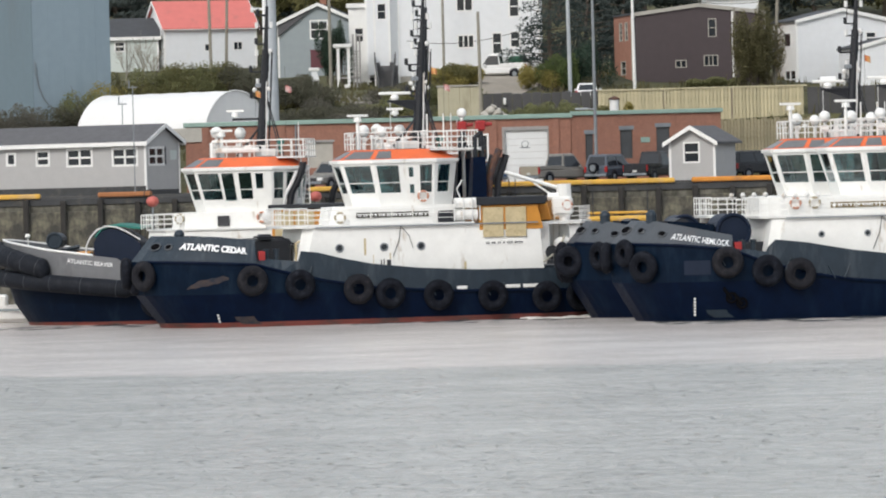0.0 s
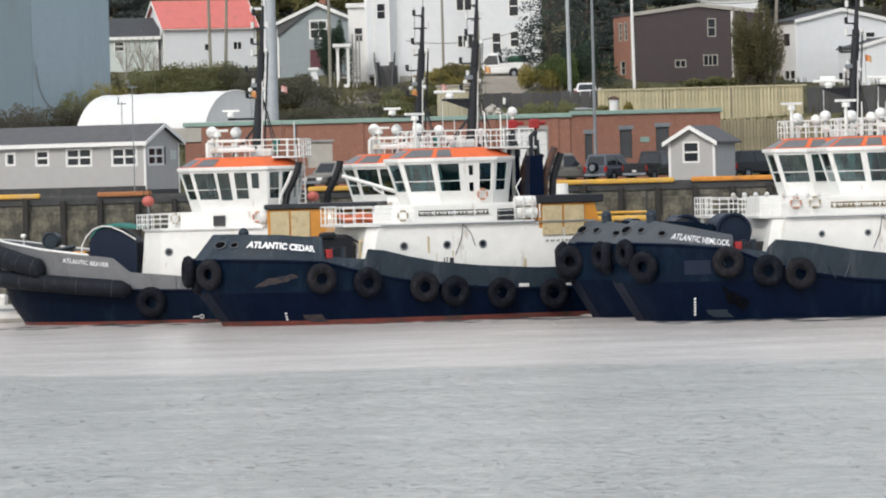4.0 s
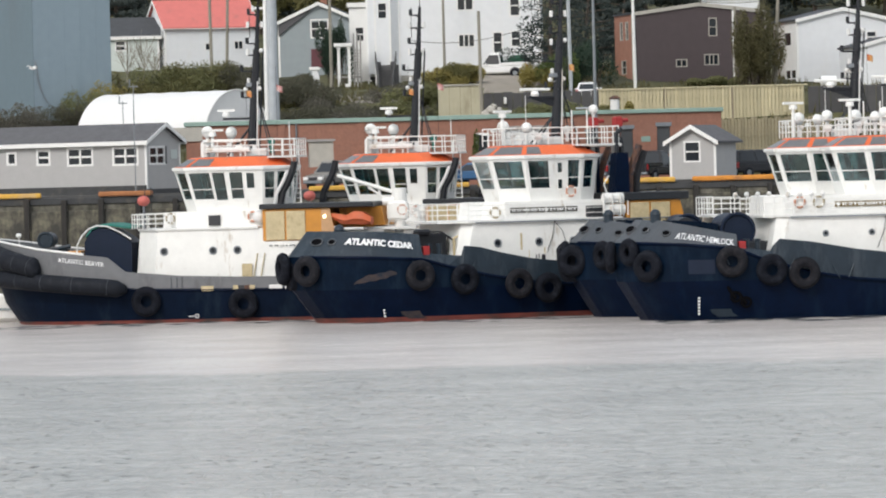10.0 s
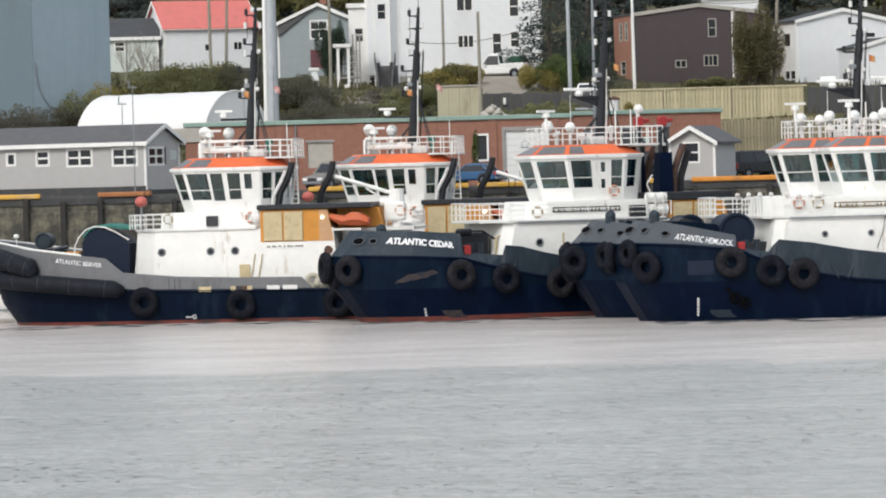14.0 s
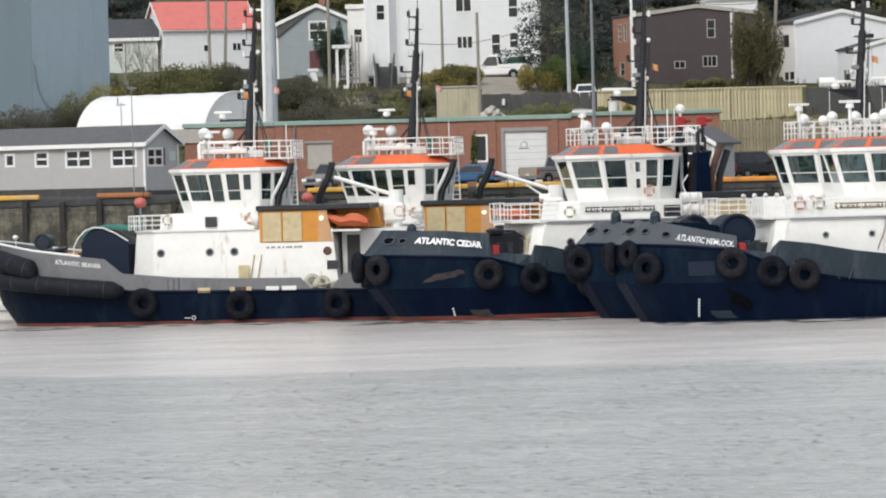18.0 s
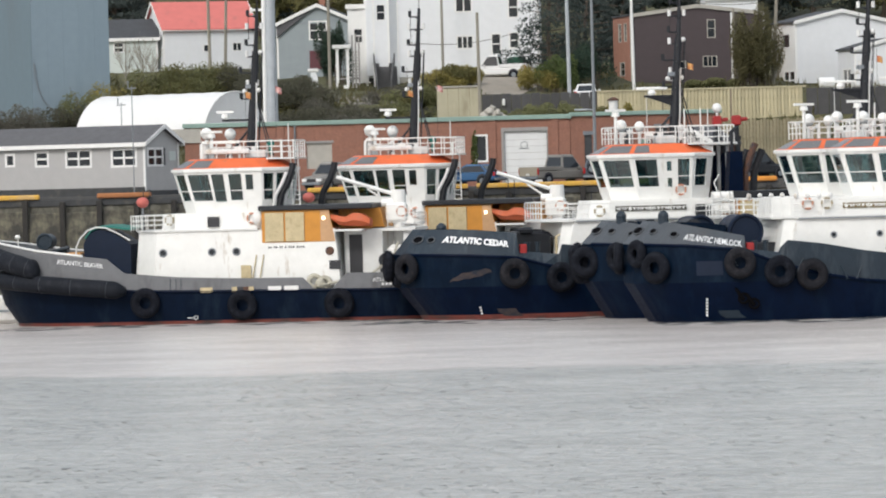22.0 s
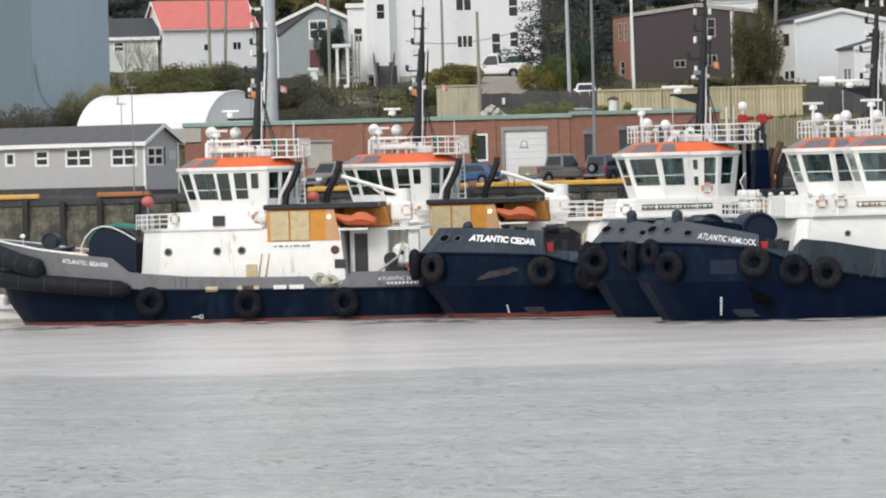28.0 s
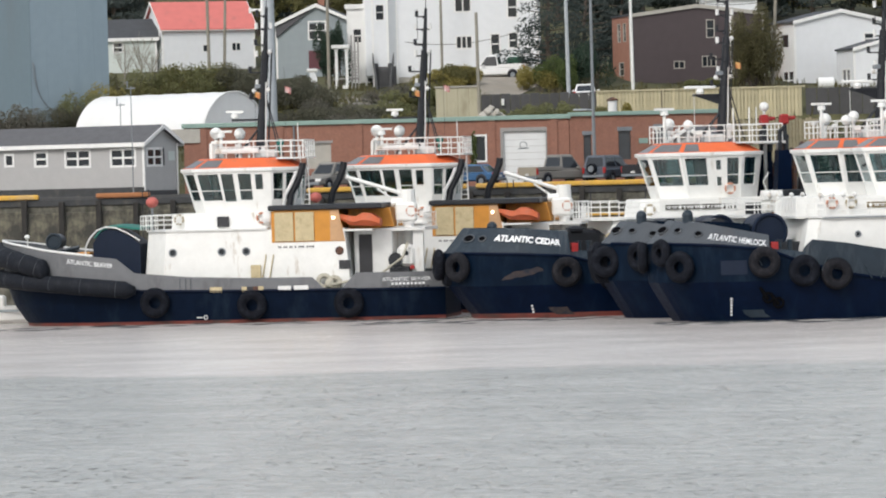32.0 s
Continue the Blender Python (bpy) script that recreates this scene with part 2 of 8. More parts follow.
def leaf_mat(name, color, vary=0.2):
    m = bpy.data.materials.new(name)
    m.use_nodes = True
    n, l = m.node_tree.nodes, m.node_tree.links
    b = n["Principled BSDF"]
    b.inputs["Roughness"].default_value = 0.75
    b.inputs["Specular IOR Level"].default_value = 0.2
    g = n.new("ShaderNodeNewGeometry")
    mr = n.new("ShaderNodeMapRange")
    mr.inputs[3].default_value, mr.inputs[4].default_value = 1 - vary, 1 + vary
    l.new(g.outputs["Random Per Island"], mr.inputs[0])
    mul = n.new("ShaderNodeVectorMath")
    mul.operation = "SCALE"
    mul.inputs[0].default_value = color
    l.new(mr.outputs[0], mul.inputs["Scale"])
    l.new(mul.outputs[0], b.inputs["Base Color"])
    tl, mx = n.new("ShaderNodeBsdfTranslucent"), n.new("ShaderNodeMixShader")
    mx.inputs[0].default_value = 0.42
    l.new(mul.outputs[0], tl.inputs[0])
    l.new(b.outputs[0], mx.inputs[1])
    l.new(tl.outputs[0], mx.inputs[2])
    l.new(mx.outputs[0], n["Material Output"].inputs[0])
    return m


leaf_olive = leaf_mat("leaf_olive", (0.165, 0.155, 0.066))
leaf_green = leaf_mat("leaf_green", (0.115, 0.150, 0.055))
leaf_yellow = leaf_mat("leaf_yellow", (0.30, 0.255, 0.085))
leaf_dark = leaf_mat("leaf_dark", (0.078, 0.094, 0.088), 0.2)
leaf_pine = leaf_mat("leaf_pine", (0.060, 0.076, 0.070), 0.2)
leaf_umber = leaf_mat("leaf_umber", (0.112, 0.110, 0.078))
leaf_deep = leaf_mat("leaf_deep", (0.046, 0.074, 0.052))
leaf_grass = leaf_mat("leaf_grass", (0.140, 0.128, 0.066))
leaf_brown = leaf_mat("leaf_brown", (0.140, 0.132, 0.108))
leaf_moss = leaf_mat("leaf_moss", (0.195, 0.200, 0.095), 0.12)


def glass_mat(name, color, rough=0.05):
    """Tinted glazing, seen as dark gloss."""
    m = bpy.data.materials.new(name)
    m.use_nodes = True
    b = m.node_tree.nodes["Principled BSDF"]
    b.inputs["Base Color"].default_value = (*color, 1)
    b.inputs["Roughness"].default_value = rough
    b.inputs["IOR"].default_value = 1.5
    b.inputs["Alpha"].default_value = 1.0
    return m


glass_dark = glass_mat("glass_dark", (0.02, 0.024, 0.03))
glass_tug = bpy.data.materials.new("glass_tug")
glass_tug.use_nodes = True
_n, _l = glass_tug.node_tree.nodes, glass_tug.node_tree.links
_tr, _gl, _mx = _n.new("ShaderNodeBsdfTransparent"), _n.new("ShaderNodeBsdfGlossy"), _n.new("ShaderNodeMixShader")
_fr = _n.new("ShaderNodeLayerWeight")
_fr.inputs[0].default_value = 0.35
_rg = _n.new("ShaderNodeMapRange")
_rg.inputs[3].default_value, _rg.inputs[4].default_value = 0.07, 0.55
_l.new(_fr.outputs["Facing"], _rg.inputs[0])
_tr.inputs[0].default_value = (0.47, 0.63, 0.64, 1)
_gl.inputs["Roughness"].default_value = 0.04
_l.new(_rg.outputs[0], _mx.inputs[0])
_l.new(_tr.outputs[0], _mx.inputs[1])
_l.new(_gl.outputs[0], _mx.inputs[2])
_l.new(_mx.outputs[0], _n["Material Output"].inputs[0])
lamp_glow = bpy.data.materials.new("lamp_glow")
lamp_glow.use_nodes = True
lamp_glow.node_tree.nodes["Principled BSDF"].inputs["Emission Color"].default_value = (1, 0.9, 0.65, 1)
lamp_glow.node_tree.nodes["Principled BSDF"].inputs["Emission Strength"].default_value = 4.0


def water_mat():
    """Silty harbour water: wind ripples, steeper wavelets darkened in the colour, and a smoother slick along the
    berths, its sky reflection painted pale.
    """
    m = bpy.data.materials.new("harbour_water")
    m.use_nodes = True
    n, l = m.node_tree.nodes, m.node_tree.links
    b = n["Principled BSDF"]
    tc = n.new("ShaderNodeTexCoord")

    def wave(sx, sy, scale, detail, rough, dist=0.0):
        mp, tx = n.new("ShaderNodeMapping"), n.new("ShaderNodeTexNoise")
        mp.inputs["Scale"].default_value = (sx, sy, 1)
        l.new(tc.outputs["Object"], mp.inputs[0])
        l.new(mp.outputs[0], tx.inputs["Vector"])
        for k, v in (("Scale", scale), ("Detail", detail), ("Roughness", rough), ("Distortion", dist)):
            tx.inputs[k].default_value = v
        return tx.outputs[0]

    def ranged(src, a, b_, c, d):
        r = n.new("ShaderNodeMapRange")
        for k, v in zip((1, 2, 3, 4), (a, b_, c, d)):
            r.inputs[k].default_value = v
        l.new(src, r.inputs[0])
        return r.outputs[0]

    def calc(op, p, q):
        r = n.new("ShaderNodeMath")
        r.operation = op
        for k, v in ((0, p), (1, q)):
            if isinstance(v, float):
                r.inputs[k].default_value = v
            else:
                l.new(v, r.inputs[k])
        return r.outputs[0]
    sep = n.new("ShaderNodeSeparateXYZ")
    l.new(tc.outputs["Object"], sep.inputs[0])
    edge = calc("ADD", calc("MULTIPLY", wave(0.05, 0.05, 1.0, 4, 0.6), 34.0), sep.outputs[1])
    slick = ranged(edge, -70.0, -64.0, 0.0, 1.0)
    ripple = wave(0.9, 0.42, 1.0, 6, 0.62, 0.4)
    broad = wave(0.09, 0.13, 1.0, 4, 0.55)
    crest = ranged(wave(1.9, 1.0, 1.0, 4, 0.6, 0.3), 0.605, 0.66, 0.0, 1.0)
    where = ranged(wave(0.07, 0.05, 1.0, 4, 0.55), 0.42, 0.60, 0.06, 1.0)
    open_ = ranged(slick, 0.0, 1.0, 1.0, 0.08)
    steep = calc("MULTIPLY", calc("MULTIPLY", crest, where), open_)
    height = calc("ADD", calc("MULTIPLY", ripple, ranged(slick, 0.0, 1.0, 1.0, 0.3)), calc("MULTIPLY", steep, 2.2))
    bp = n.new("ShaderNodeBump")
    bp.inputs["Strength"].default_value, bp.inputs["Distance"].default_value = 1.0, 0.7
    l.new(height, bp.inputs["Height"])
    l.new(bp.outputs[0], b.inputs["Normal"])
    # the smoother slick's bright sky reflection is put into a paler base colour
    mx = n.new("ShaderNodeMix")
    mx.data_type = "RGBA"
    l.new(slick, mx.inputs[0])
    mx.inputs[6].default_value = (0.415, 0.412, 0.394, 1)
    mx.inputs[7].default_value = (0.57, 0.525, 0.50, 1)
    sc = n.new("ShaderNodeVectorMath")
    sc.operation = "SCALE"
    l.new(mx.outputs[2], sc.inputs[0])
    # steep wavelets get a darker colour in place of their weaker sky reflection
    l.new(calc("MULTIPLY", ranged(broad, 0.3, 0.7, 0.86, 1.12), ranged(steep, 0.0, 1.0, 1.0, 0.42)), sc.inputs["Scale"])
    l.new(sc.outputs[0], b.inputs["Base Color"])
    b.inputs["Roughness"].default_value = 0.22
    b.inputs["IOR"].default_value = 1.33
    return m


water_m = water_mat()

# ---- mesh building
class Mesh:
    """Collects vertices and faces of one part."""

    def __init__(self):
        self.v, self.f = [], []

    def add(self, verts, faces):
        k = len(self.v)
        self.v += [tuple(p) for p in verts]
        self.f += [[k + i for i in q] for q in faces]
        return self

    def box(self, x0, x1, y0, y1, z0, z1, ch=0.0):
        if ch <= 0:
            vs = [(x, y, z) for z in (z0, z1) for y in (y0, y1) for x in (x0, x1)]
            return self.add(vs, [(0, 2, 3, 1), (4, 5, 7, 6), (0, 1, 5, 4), (2, 6, 7, 3), (0, 4, 6, 2), (1, 3, 7, 5)])
        c = min(ch, (x1 - x0) / 2.01, (y1 - y0) / 2.01, (z1 - z0) / 2.01)
        rings = []
        for z, d in ((z0, c), (z0 + c, 0), (z1 - c, 0), (z1, c)):
            a, b, e, g = x0 + d, x1 - d, y0 + d, y1 - d
            k = c * 0.7 if d == 0 else c * 0.3
            rings.append([(a + k, e, z), (b - k, e, z), (b, e + k, z), (b, g - k, z), (b - k, g, z), (a + k, g, z), (a, g - k, z), (a, e + k, z)])
        return self.loft(rings, close=True, caps=True)

    def loft(self, rings, close=False, caps=False):
        n = len(rings[0])
        vs = [p for r in rings for p in r]
        fs = []
        for i in range(len(rings) - 1):
            for j in range(n if close else n - 1):
                a, b = i * n + j, i * n + (j + 1) % n
                fs.append((a, b, b + n, a + n))
        if caps:
            fs.append(tuple(range(n))[::-1])
            fs.append(tuple(range((len(rings) - 1) * n, len(rings) * n)))
        return self.add(vs, fs)

    def cyl(self, p0, p1, r0, r1=None, n=8, caps=True):
        r1 = r0 if r1 is None else r1
        p0, p1 = Vector(p0), Vector(p1)
        w = (p1 - p0).normalized()
        u = w.cross(Vector((0, 0, 1)) if abs(w.z) < 0.9 else Vector((1, 0, 0))).normalized()
        t = w.cross(u)
        rings = [[p + (u * math.cos(2 * math.pi * i / n) + t * math.sin(2 * math.pi * i / n)) * r for i in range(n)] for p, r in ((p0, r0), (p1, r1))]
        return self.loft(rings, close=True, caps=caps)

    def tube(self, pts, r, n=6):
        """A round bar along a line of points, in one piece."""
        ps = [Vector(pts[0])]
        for q in pts[1:]:
            if (Vector(q) - ps[-1]).length > 1e-4:
                ps.append(Vector(q))
        rings, u = [], None
        for i, p in enumerate(ps):
            w = (ps[min(i + 1, len(ps) - 1)] - ps[max(i - 1, 0)]).normalized()
            if u is None:
                u = w.cross(Vector((0, 0, 1)) if abs(w.z) < 0.9 else Vector((1, 0, 0)))
            u = (u - w * u.dot(w)).normalized()
            t = w.cross(u)
            rings.append([p + (u * math.cos(2 * math.pi * k / n) + t * math.sin(2 * math.pi * k / n)) * r for k in range(n)])
        return self.loft(rings, close=True, caps=True)

    def torus(self, c, axis, big, small, n=20, k=8, flat=1.0):
        c, w = Vector(c), Vector(axis).normalized()
        u = w.cross(Vector((0, 0, 1)) if abs(w.z) < 0.9 else Vector((1, 0, 0))).normalized()
        t = w.cross(u)
        rings = []
        for i in range(n + 1):
            a = 2 * math.pi * i / n
            d = u * math.cos(a) + t * math.sin(a)
            rings.append([c + d * (big + small * math.cos(2 * math.pi * j / k)) + w * small * flat * math.sin(2 * math.pi * j / k) for j in range(k)])
        return self.loft(rings, close=True)

    def ball(self, c, r, n=12, k=8, sz=1.0):
        rings = []
        for i in range(k + 1):
            a = math.pi * i / k - math.pi / 2
            rr = max(1e-3, r * math.cos(a))
            rings.append([(c[0] + rr * math.cos(2 * math.pi * j / n), c[1] + rr * math.sin(2 * math.pi * j / n), c[2] + r * sz * math.sin(a)) for j in range(n)])
        return self.loft(rings, close=True, caps=True)

    def prism(self, poly, lift):
        """A polygon (3D points) swept along the vector lift."""
        lift = Vector(lift)
        n = len(poly)
        a = [Vector(p) for p in poly]
        return self.add(a + [p + lift for p in a], [tuple(range(n))[::-1], tuple(range(n, 2 * n))] + [(i, (i + 1) % n, n + (i + 1) % n, n + i) for i in range(n)])

    def wall(self, P, wide, high, holes, t):
        """A wall sheet of thickness t with real openings; P(u, v, w) gives the place, w inwards. holes: (u0, u1, v0, v1)."""
        us = sorted({0.0, wide, *[h[0] for h in holes], *[h[1] for h in holes]})
        vs = sorted({0.0, high, *[h[2] for h in holes], *[h[3] for h in holes]})

        def solid(i, j):
            if not (0 <= i < len(us) - 1 and 0 <= j < len(vs) - 1):
                return False
            cu, cv = (us[i] + us[i + 1]) / 2, (vs[j] + vs[j + 1]) / 2
            return not any(h[0] < cu < h[1] and h[2] < cv < h[3] for h in holes)

        for i in range(len(us) - 1):
            for j in range(len(vs) - 1):
                if not solid(i, j):
                    continue
                a, b, c, d = us[i], us[i + 1], vs[j], vs[j + 1]
                q = [P(a, c, 0), P(b, c, 0), P(b, d, 0), P(a, d, 0), P(a, c, t), P(b, c, t), P(b, d, t), P(a, d, t)]
                fs = [(0, 1, 2, 3), (7, 6, 5, 4)]
                for di, dj, face in ((-1, 0, (0, 3, 7, 4)), (1, 0, (1, 5, 6, 2)), (0, -1, (0, 4, 5, 1)), (0, 1, (3, 2, 6, 7))):
                    if not solid(i + di, j + dj):
                        fs.append(face)
                self.add(q, fs)
        return self


def part(name, m, material, parent, label="", smooth=False, weld=False):
    """One mesh object under a thing or a part."""
    me = bpy.data.meshes.new(name)
    if isinstance(m, Mesh):
        me.from_pydata(m.v, [], m.f)
    else:
        me = m
    if not me.materials:
        me.materials.append(material)
    if weld:
        bm = bmesh.new()
        bm.from_mesh(me)
        bmesh.ops.remove_doubles(bm, verts=bm.verts, dist=0.002)
        bm.to_mesh(me)
        bm.free()
    if smooth:
        for p in me.polygons:
            p.use_smooth = True
    me.update()
    ob = new(name, me)
    if parent:
        ob.parent = parent
    if label:
        ob["label"] = label
    return ob


def shared(name, me, parent, m):
    """A further piece on a mesh that others use."""
    ob = new(name, me)
    ob.parent = parent
    ob.matrix_basis = m
    return ob


def thing(name, m, label, category, group="", kind=""):
    ob = new(name)
    ob.matrix_basis = m
    return tagged(ob, label, category, group, kind)


def fmesh(m, material, smooth=False):
    me = bpy.data.meshes.new("piece")
    me.from_pydata(m.v, [], m.f)
    me.materials.append(material)
    if smooth:
        for p in me.polygons:
            p.use_smooth = True
    me.update()
    return me


def letters(text, size, place, bold=0.035):
    """The outline of a line of lettering as a mesh; place(u, v) maps its plane to space."""
    cu = bpy.data.curves.new("lettering", "FONT")
    cu.body, cu.size, cu.align_x = text, size, "LEFT"
    cu.offset, cu.shear = size * bold, 0.0
    ob = bpy.data.objects.new("lettering", cu)
    scene.collection.objects.link(ob)
    bpy.context.view_layer.update()
    me = bpy.data.meshes.new_from_object(ob.evaluated_get(bpy.context.evaluated_depsgraph_get()))
    scene.collection.objects.unlink(ob)
    bpy.data.objects.remove(ob)
    wide = max(v.co.x for v in me.vertices)
    for v in me.vertices:
        v.co = Vector(place(v.co.x / wide, v.co.y / size))
    bm = bmesh.new()
    bm.from_mesh(me)
    left, out = set(bm.verts), []
    while left:
        todo, isle = [left.pop()], []
        while todo:
            v = todo.pop()
            isle.append(v)
            for e in v.link_edges:
                o = e.other_vert(v)
                if o in left:
                    left.discard(o)
                    todo.append(o)
        k = {v: i for i, v in enumerate(isle)}
        m = Mesh().add([v.co for v in isle], [[k[v] for v in f.verts] for f in {f for v in isle for f in v.link_faces}])
        out.append((min(v.co.x for v in isle), m))
    bm.free()
    return [m for x, m in sorted(out, key=lambda q: q[0])]


def lerp(a, b, t):
    return a + (b - a) * t


def table(x, pts):
    """Piecewise linear."""
    if x <= pts[0][0]:
        return pts[0][1]
    for (a, p), (b, q) in zip(pts, pts[1:]):
        if x <= b:
            return p + (q - p) * (x - a) / (b - a)
    return pts[-1][1]


RAIL_POSTS = {}


def railing(parent, pts, high=1.05, step=1.4, r=0.03, bars=3, material=None, name="railing"):
    """Rails along a line of points, with each post its own piece."""
    material = material or white_paint
    ob = part(name, Mesh().tube([(p[0], p[1], p[2] + high) for p in pts], r, 5), material, parent)
    for k in range(bars - 1):
        z = high * (k + 1) / bars
        part("rail", Mesh().tube([(p[0], p[1], p[2] + z) for p in pts], r * 0.75, 5), material, ob)
    key = (round(high, 2), r, material.name)
    if key not in RAIL_POSTS:
        RAIL_POSTS[key] = fmesh(Mesh().cyl((0, 0, 0), (0, 0, high), r, r, 5), material)
    for a, b in zip(pts, pts[1:]):
        a, b = Vector(a), Vector(b)
        n = max(1, round((b - a).length / step))
        for i in range(n + (b == Vector(pts[-1]))):
            shared("post", RAIL_POSTS[key], ob, Matrix.Translation(a.lerp(b, i / n)))
    return ob


def glaze(parent, P, hole, bars_v=(), bars_u=(), trim=None, glass=None, fw=0.06, inset=0.05, proud=0.02, name="window"):
    """A window in an opening: a frame as a part, its panes as sub-parts."""
    trim, glass = trim or trim_white, glass or glass_dark
    u0, u1, v0, v1 = hole
    m = Mesh()

    def bar(a, b, c, d):
        q = [P(x, y, w) for w in (-proud, inset + 0.04) for x, y in ((a, c), (b, c), (b, d), (a, d))]
        m.add(q, [(0, 1, 2, 3), (7, 6, 5, 4), (0, 4, 5, 1), (1, 5, 6, 2), (2, 6, 7, 3), (3, 7, 4, 0)])

    bar(u0 - fw, u0 + 0.01, v0 - fw, v1 + fw), bar(u1 - 0.01, u1 + fw, v0 - fw, v1 + fw)
    bar(u0 + 0.01, u1 - 0.01, v0 - fw, v0 + 0.01), bar(u0 + 0.01, u1 - 0.01, v1 - 0.01, v1 + fw)
    w = part(name, m, trim, parent)
    h = fw * 0.45
    us = [u0, *[lerp(u0, u1, k) for k in bars_u], u1]
    vs = [v0, *[lerp(v0, v1, k) for k in bars_v], v1]
    for u in us[1:-1]:
        m = Mesh()
        bar(u - h, u + h, v0 + 0.01, v1 - 0.01)
        part("glazing_bar", m, trim, w)
    for v in vs[1:-1]:
        for a, b in zip(us, us[1:]):
            m = Mesh()
            bar(a + h, b - h, v - h, v + h)
            part("glazing_bar", m, trim, w)
    for a, b in zip(us, us[1:]):
        for c, d in zip(vs, vs[1:]):
            q = [P(a, c, inset), P(b, c, inset), P(b, d, inset), P(a, d, inset), P(a, c, inset + 0.015), P(b, c, inset + 0.015), P(b, d, inset + 0.015), P(a, d, inset + 0.015)]
            pn = part("pane", Mesh().add(q, [(0, 1, 2, 3), (7, 6, 5, 4), (0, 4, 5, 1), (1, 5, 6, 2), (2, 6, 7, 3), (3, 7, 4, 0)]), glass, w)
            pn.visible_shadow = glass is glass_dark
    return w

# ---- tugs: local x runs aft from the middle, local -y is the port side, z from the waterline


def tyre(parent, c, axis, brown=False, big=0.70, small=0.32):
    m = Mesh().torus(c, axis, big, small, 22, 8, 0.95)
    ax = Vector(axis).normalized()
    m.torus(Vector(c) + ax * 0.13, axis, big - 0.27, 0.07, 20, 5)
    return part("tyre_fender", m, rubber_brown if brown else rubber, parent, "rust-rimmed old tyre" if brown else "", smooth=True)


class Hull:
    def __init__(self, style, up=0.0):
        self.style = style
        if style == "high":
            if up:
                self.top = [(-16.5, 5.9 + up), (-14, 5.75 + up), (-12, 5.4 + up), (-8.7, 4.8 + up), (-8.55, 4.6), (-6.5, 4.3), (-6.35, 4.6), (-5.9, 5.05), (-3.8, 4.8), (-1, 4.28), (2, 3.9), (6, 3.65), (15.5, 3.55)]
            else:
                self.top = [(-16.5, 6.1), (-12, 6.0), (-8.7, 5.72), (-8.55, 4.5), (-5.9, 4.25), (-5.7, 4.9), (-4.6, 4.78), (-3, 4.36), (-1, 3.95), (2, 3.6), (6, 3.35), (15.5, 3.3)]
            self.knuckle = [(-16.5, 4.45 + up), (-12, 4.3 + up * 0.9), (-8.8, 4.1 + up * 0.7), (-7, 3.6 + up * 0.3), (-4, 2.9), (-1, 2.4), (4, 2.0), (15.5, 1.8)]
            k = 0.65 if up else 0.0
            c = 0.35 if up else 0.0
            self.rows = [(-2.0, -12.6 + k - c, 0.80), (0.0, -14.3 + k - c, 0.93), (0.32, -14.5 + k - c, 0.94), (2.5 if up else 2.2, -15.95 + k - c * 0.6, 0.985), (None, -16.2 + k, 1.0), ("top", -14.85 + k, 0.79)]
        else:
            self.top = [(-16.2, 5.95), (-13.6, 5.5), (-12, 5.2), (-6.9, 4.55), (-5.7, 3.55), (-2, 3.2), (2, 3.05), (6.6, 3.0), (7.4, 2.2), (8.6, 2.2), (9.6, 3.25), (15.5, 3.2)]
            self.knuckle = [(-15.5, 3.3), (-12, 3.0), (-8, 2.6), (-5, 2.3), (0, 2.2), (15.5, 2.05)]
            self.rows = [(-2.0, -12.2, 0.80), (0.0, -14.3, 0.93), (0.22, -14.4, 0.94), (1.5, -15.3, 0.98), (None, -15.9, 1.0), ("top", -16.0, 1.0)]
        xs = set(np.linspace(self.rows[4][1], -7, 24)) | set(np.linspace(-7, 15.5, 24)) | {p[0] for p in self.top if -15 < p[0] < 15}
        self.xs = sorted(round(float(x), 3) for x in xs)

    def zt(self, x):
        return table(x, self.top)

    def zk(self, x):
        return table(x, self.knuckle)

    def beam(self, t, x):
        b = 5.2 * max(0.0, 1 - (1 - min(max(t, 0) / 9.0, 1)) ** 2.4) ** 0.62
        u = max(0.0, (x - 10.5) / 5)
        return max(0.02, b * math.sqrt(max(0, 1 - 0.42 * u ** 2.2)))

    def point(self, row, xk):
        z, x0, w = self.rows[row]
        xt = self.rows[4][1]
        s = (xk - xt) / (15.5 - xt)
        x = x0 + s * (15.5 - x0)
        if row >= 4 and self.style == "high":
            x = xk + (x0 - xt) * max(0, 1 - s / 0.25) if row == 5 else x
        if row == 5:
            w = lerp(w, 1.0, min(1, max(0, (xk + 9.5) / 4)))
            if self.style == "high":
                b = self.beam(xk - xt, x) * w
                return Vector((x, -max(0.02, b), self.zt(xk)))
        zz = self.zk(xk) if z is None else self.zt(xk) if z == "top" else min(z, self.zk(xk) - 0.2)
        return Vector((x, -self.beam(x - x0, x) * w, zz))

    def side(self, xk, z):
        """A place on the port side at that height, and the outward direction."""
        def at(xx):
            pts = [self.point(r, xx) for r in range(6)]
            for a, b in zip(pts, pts[1:]):
                if a.z <= z <= b.z:
                    return a.lerp(b, (z - a.z) / (b.z - a.z))
            return pts[-1]
        p, q = at(xk), at(xk + 0.15)
        d = q - p
        return p, Vector((d.y, -d.x, 0)).normalized()

    def plate(self, xk, f):
        """A place on the sloping port bow plate, and its outward direction."""
        a, b = self.point(4, xk), self.point(5, xk)
        q0, q1 = self.point(5, xk - 0.3), self.point(5, xk + 0.3)
        n = (q1 - q0).cross(b - a).normalized()
        return a.lerp(b, f), n if n.y < 0 else -n

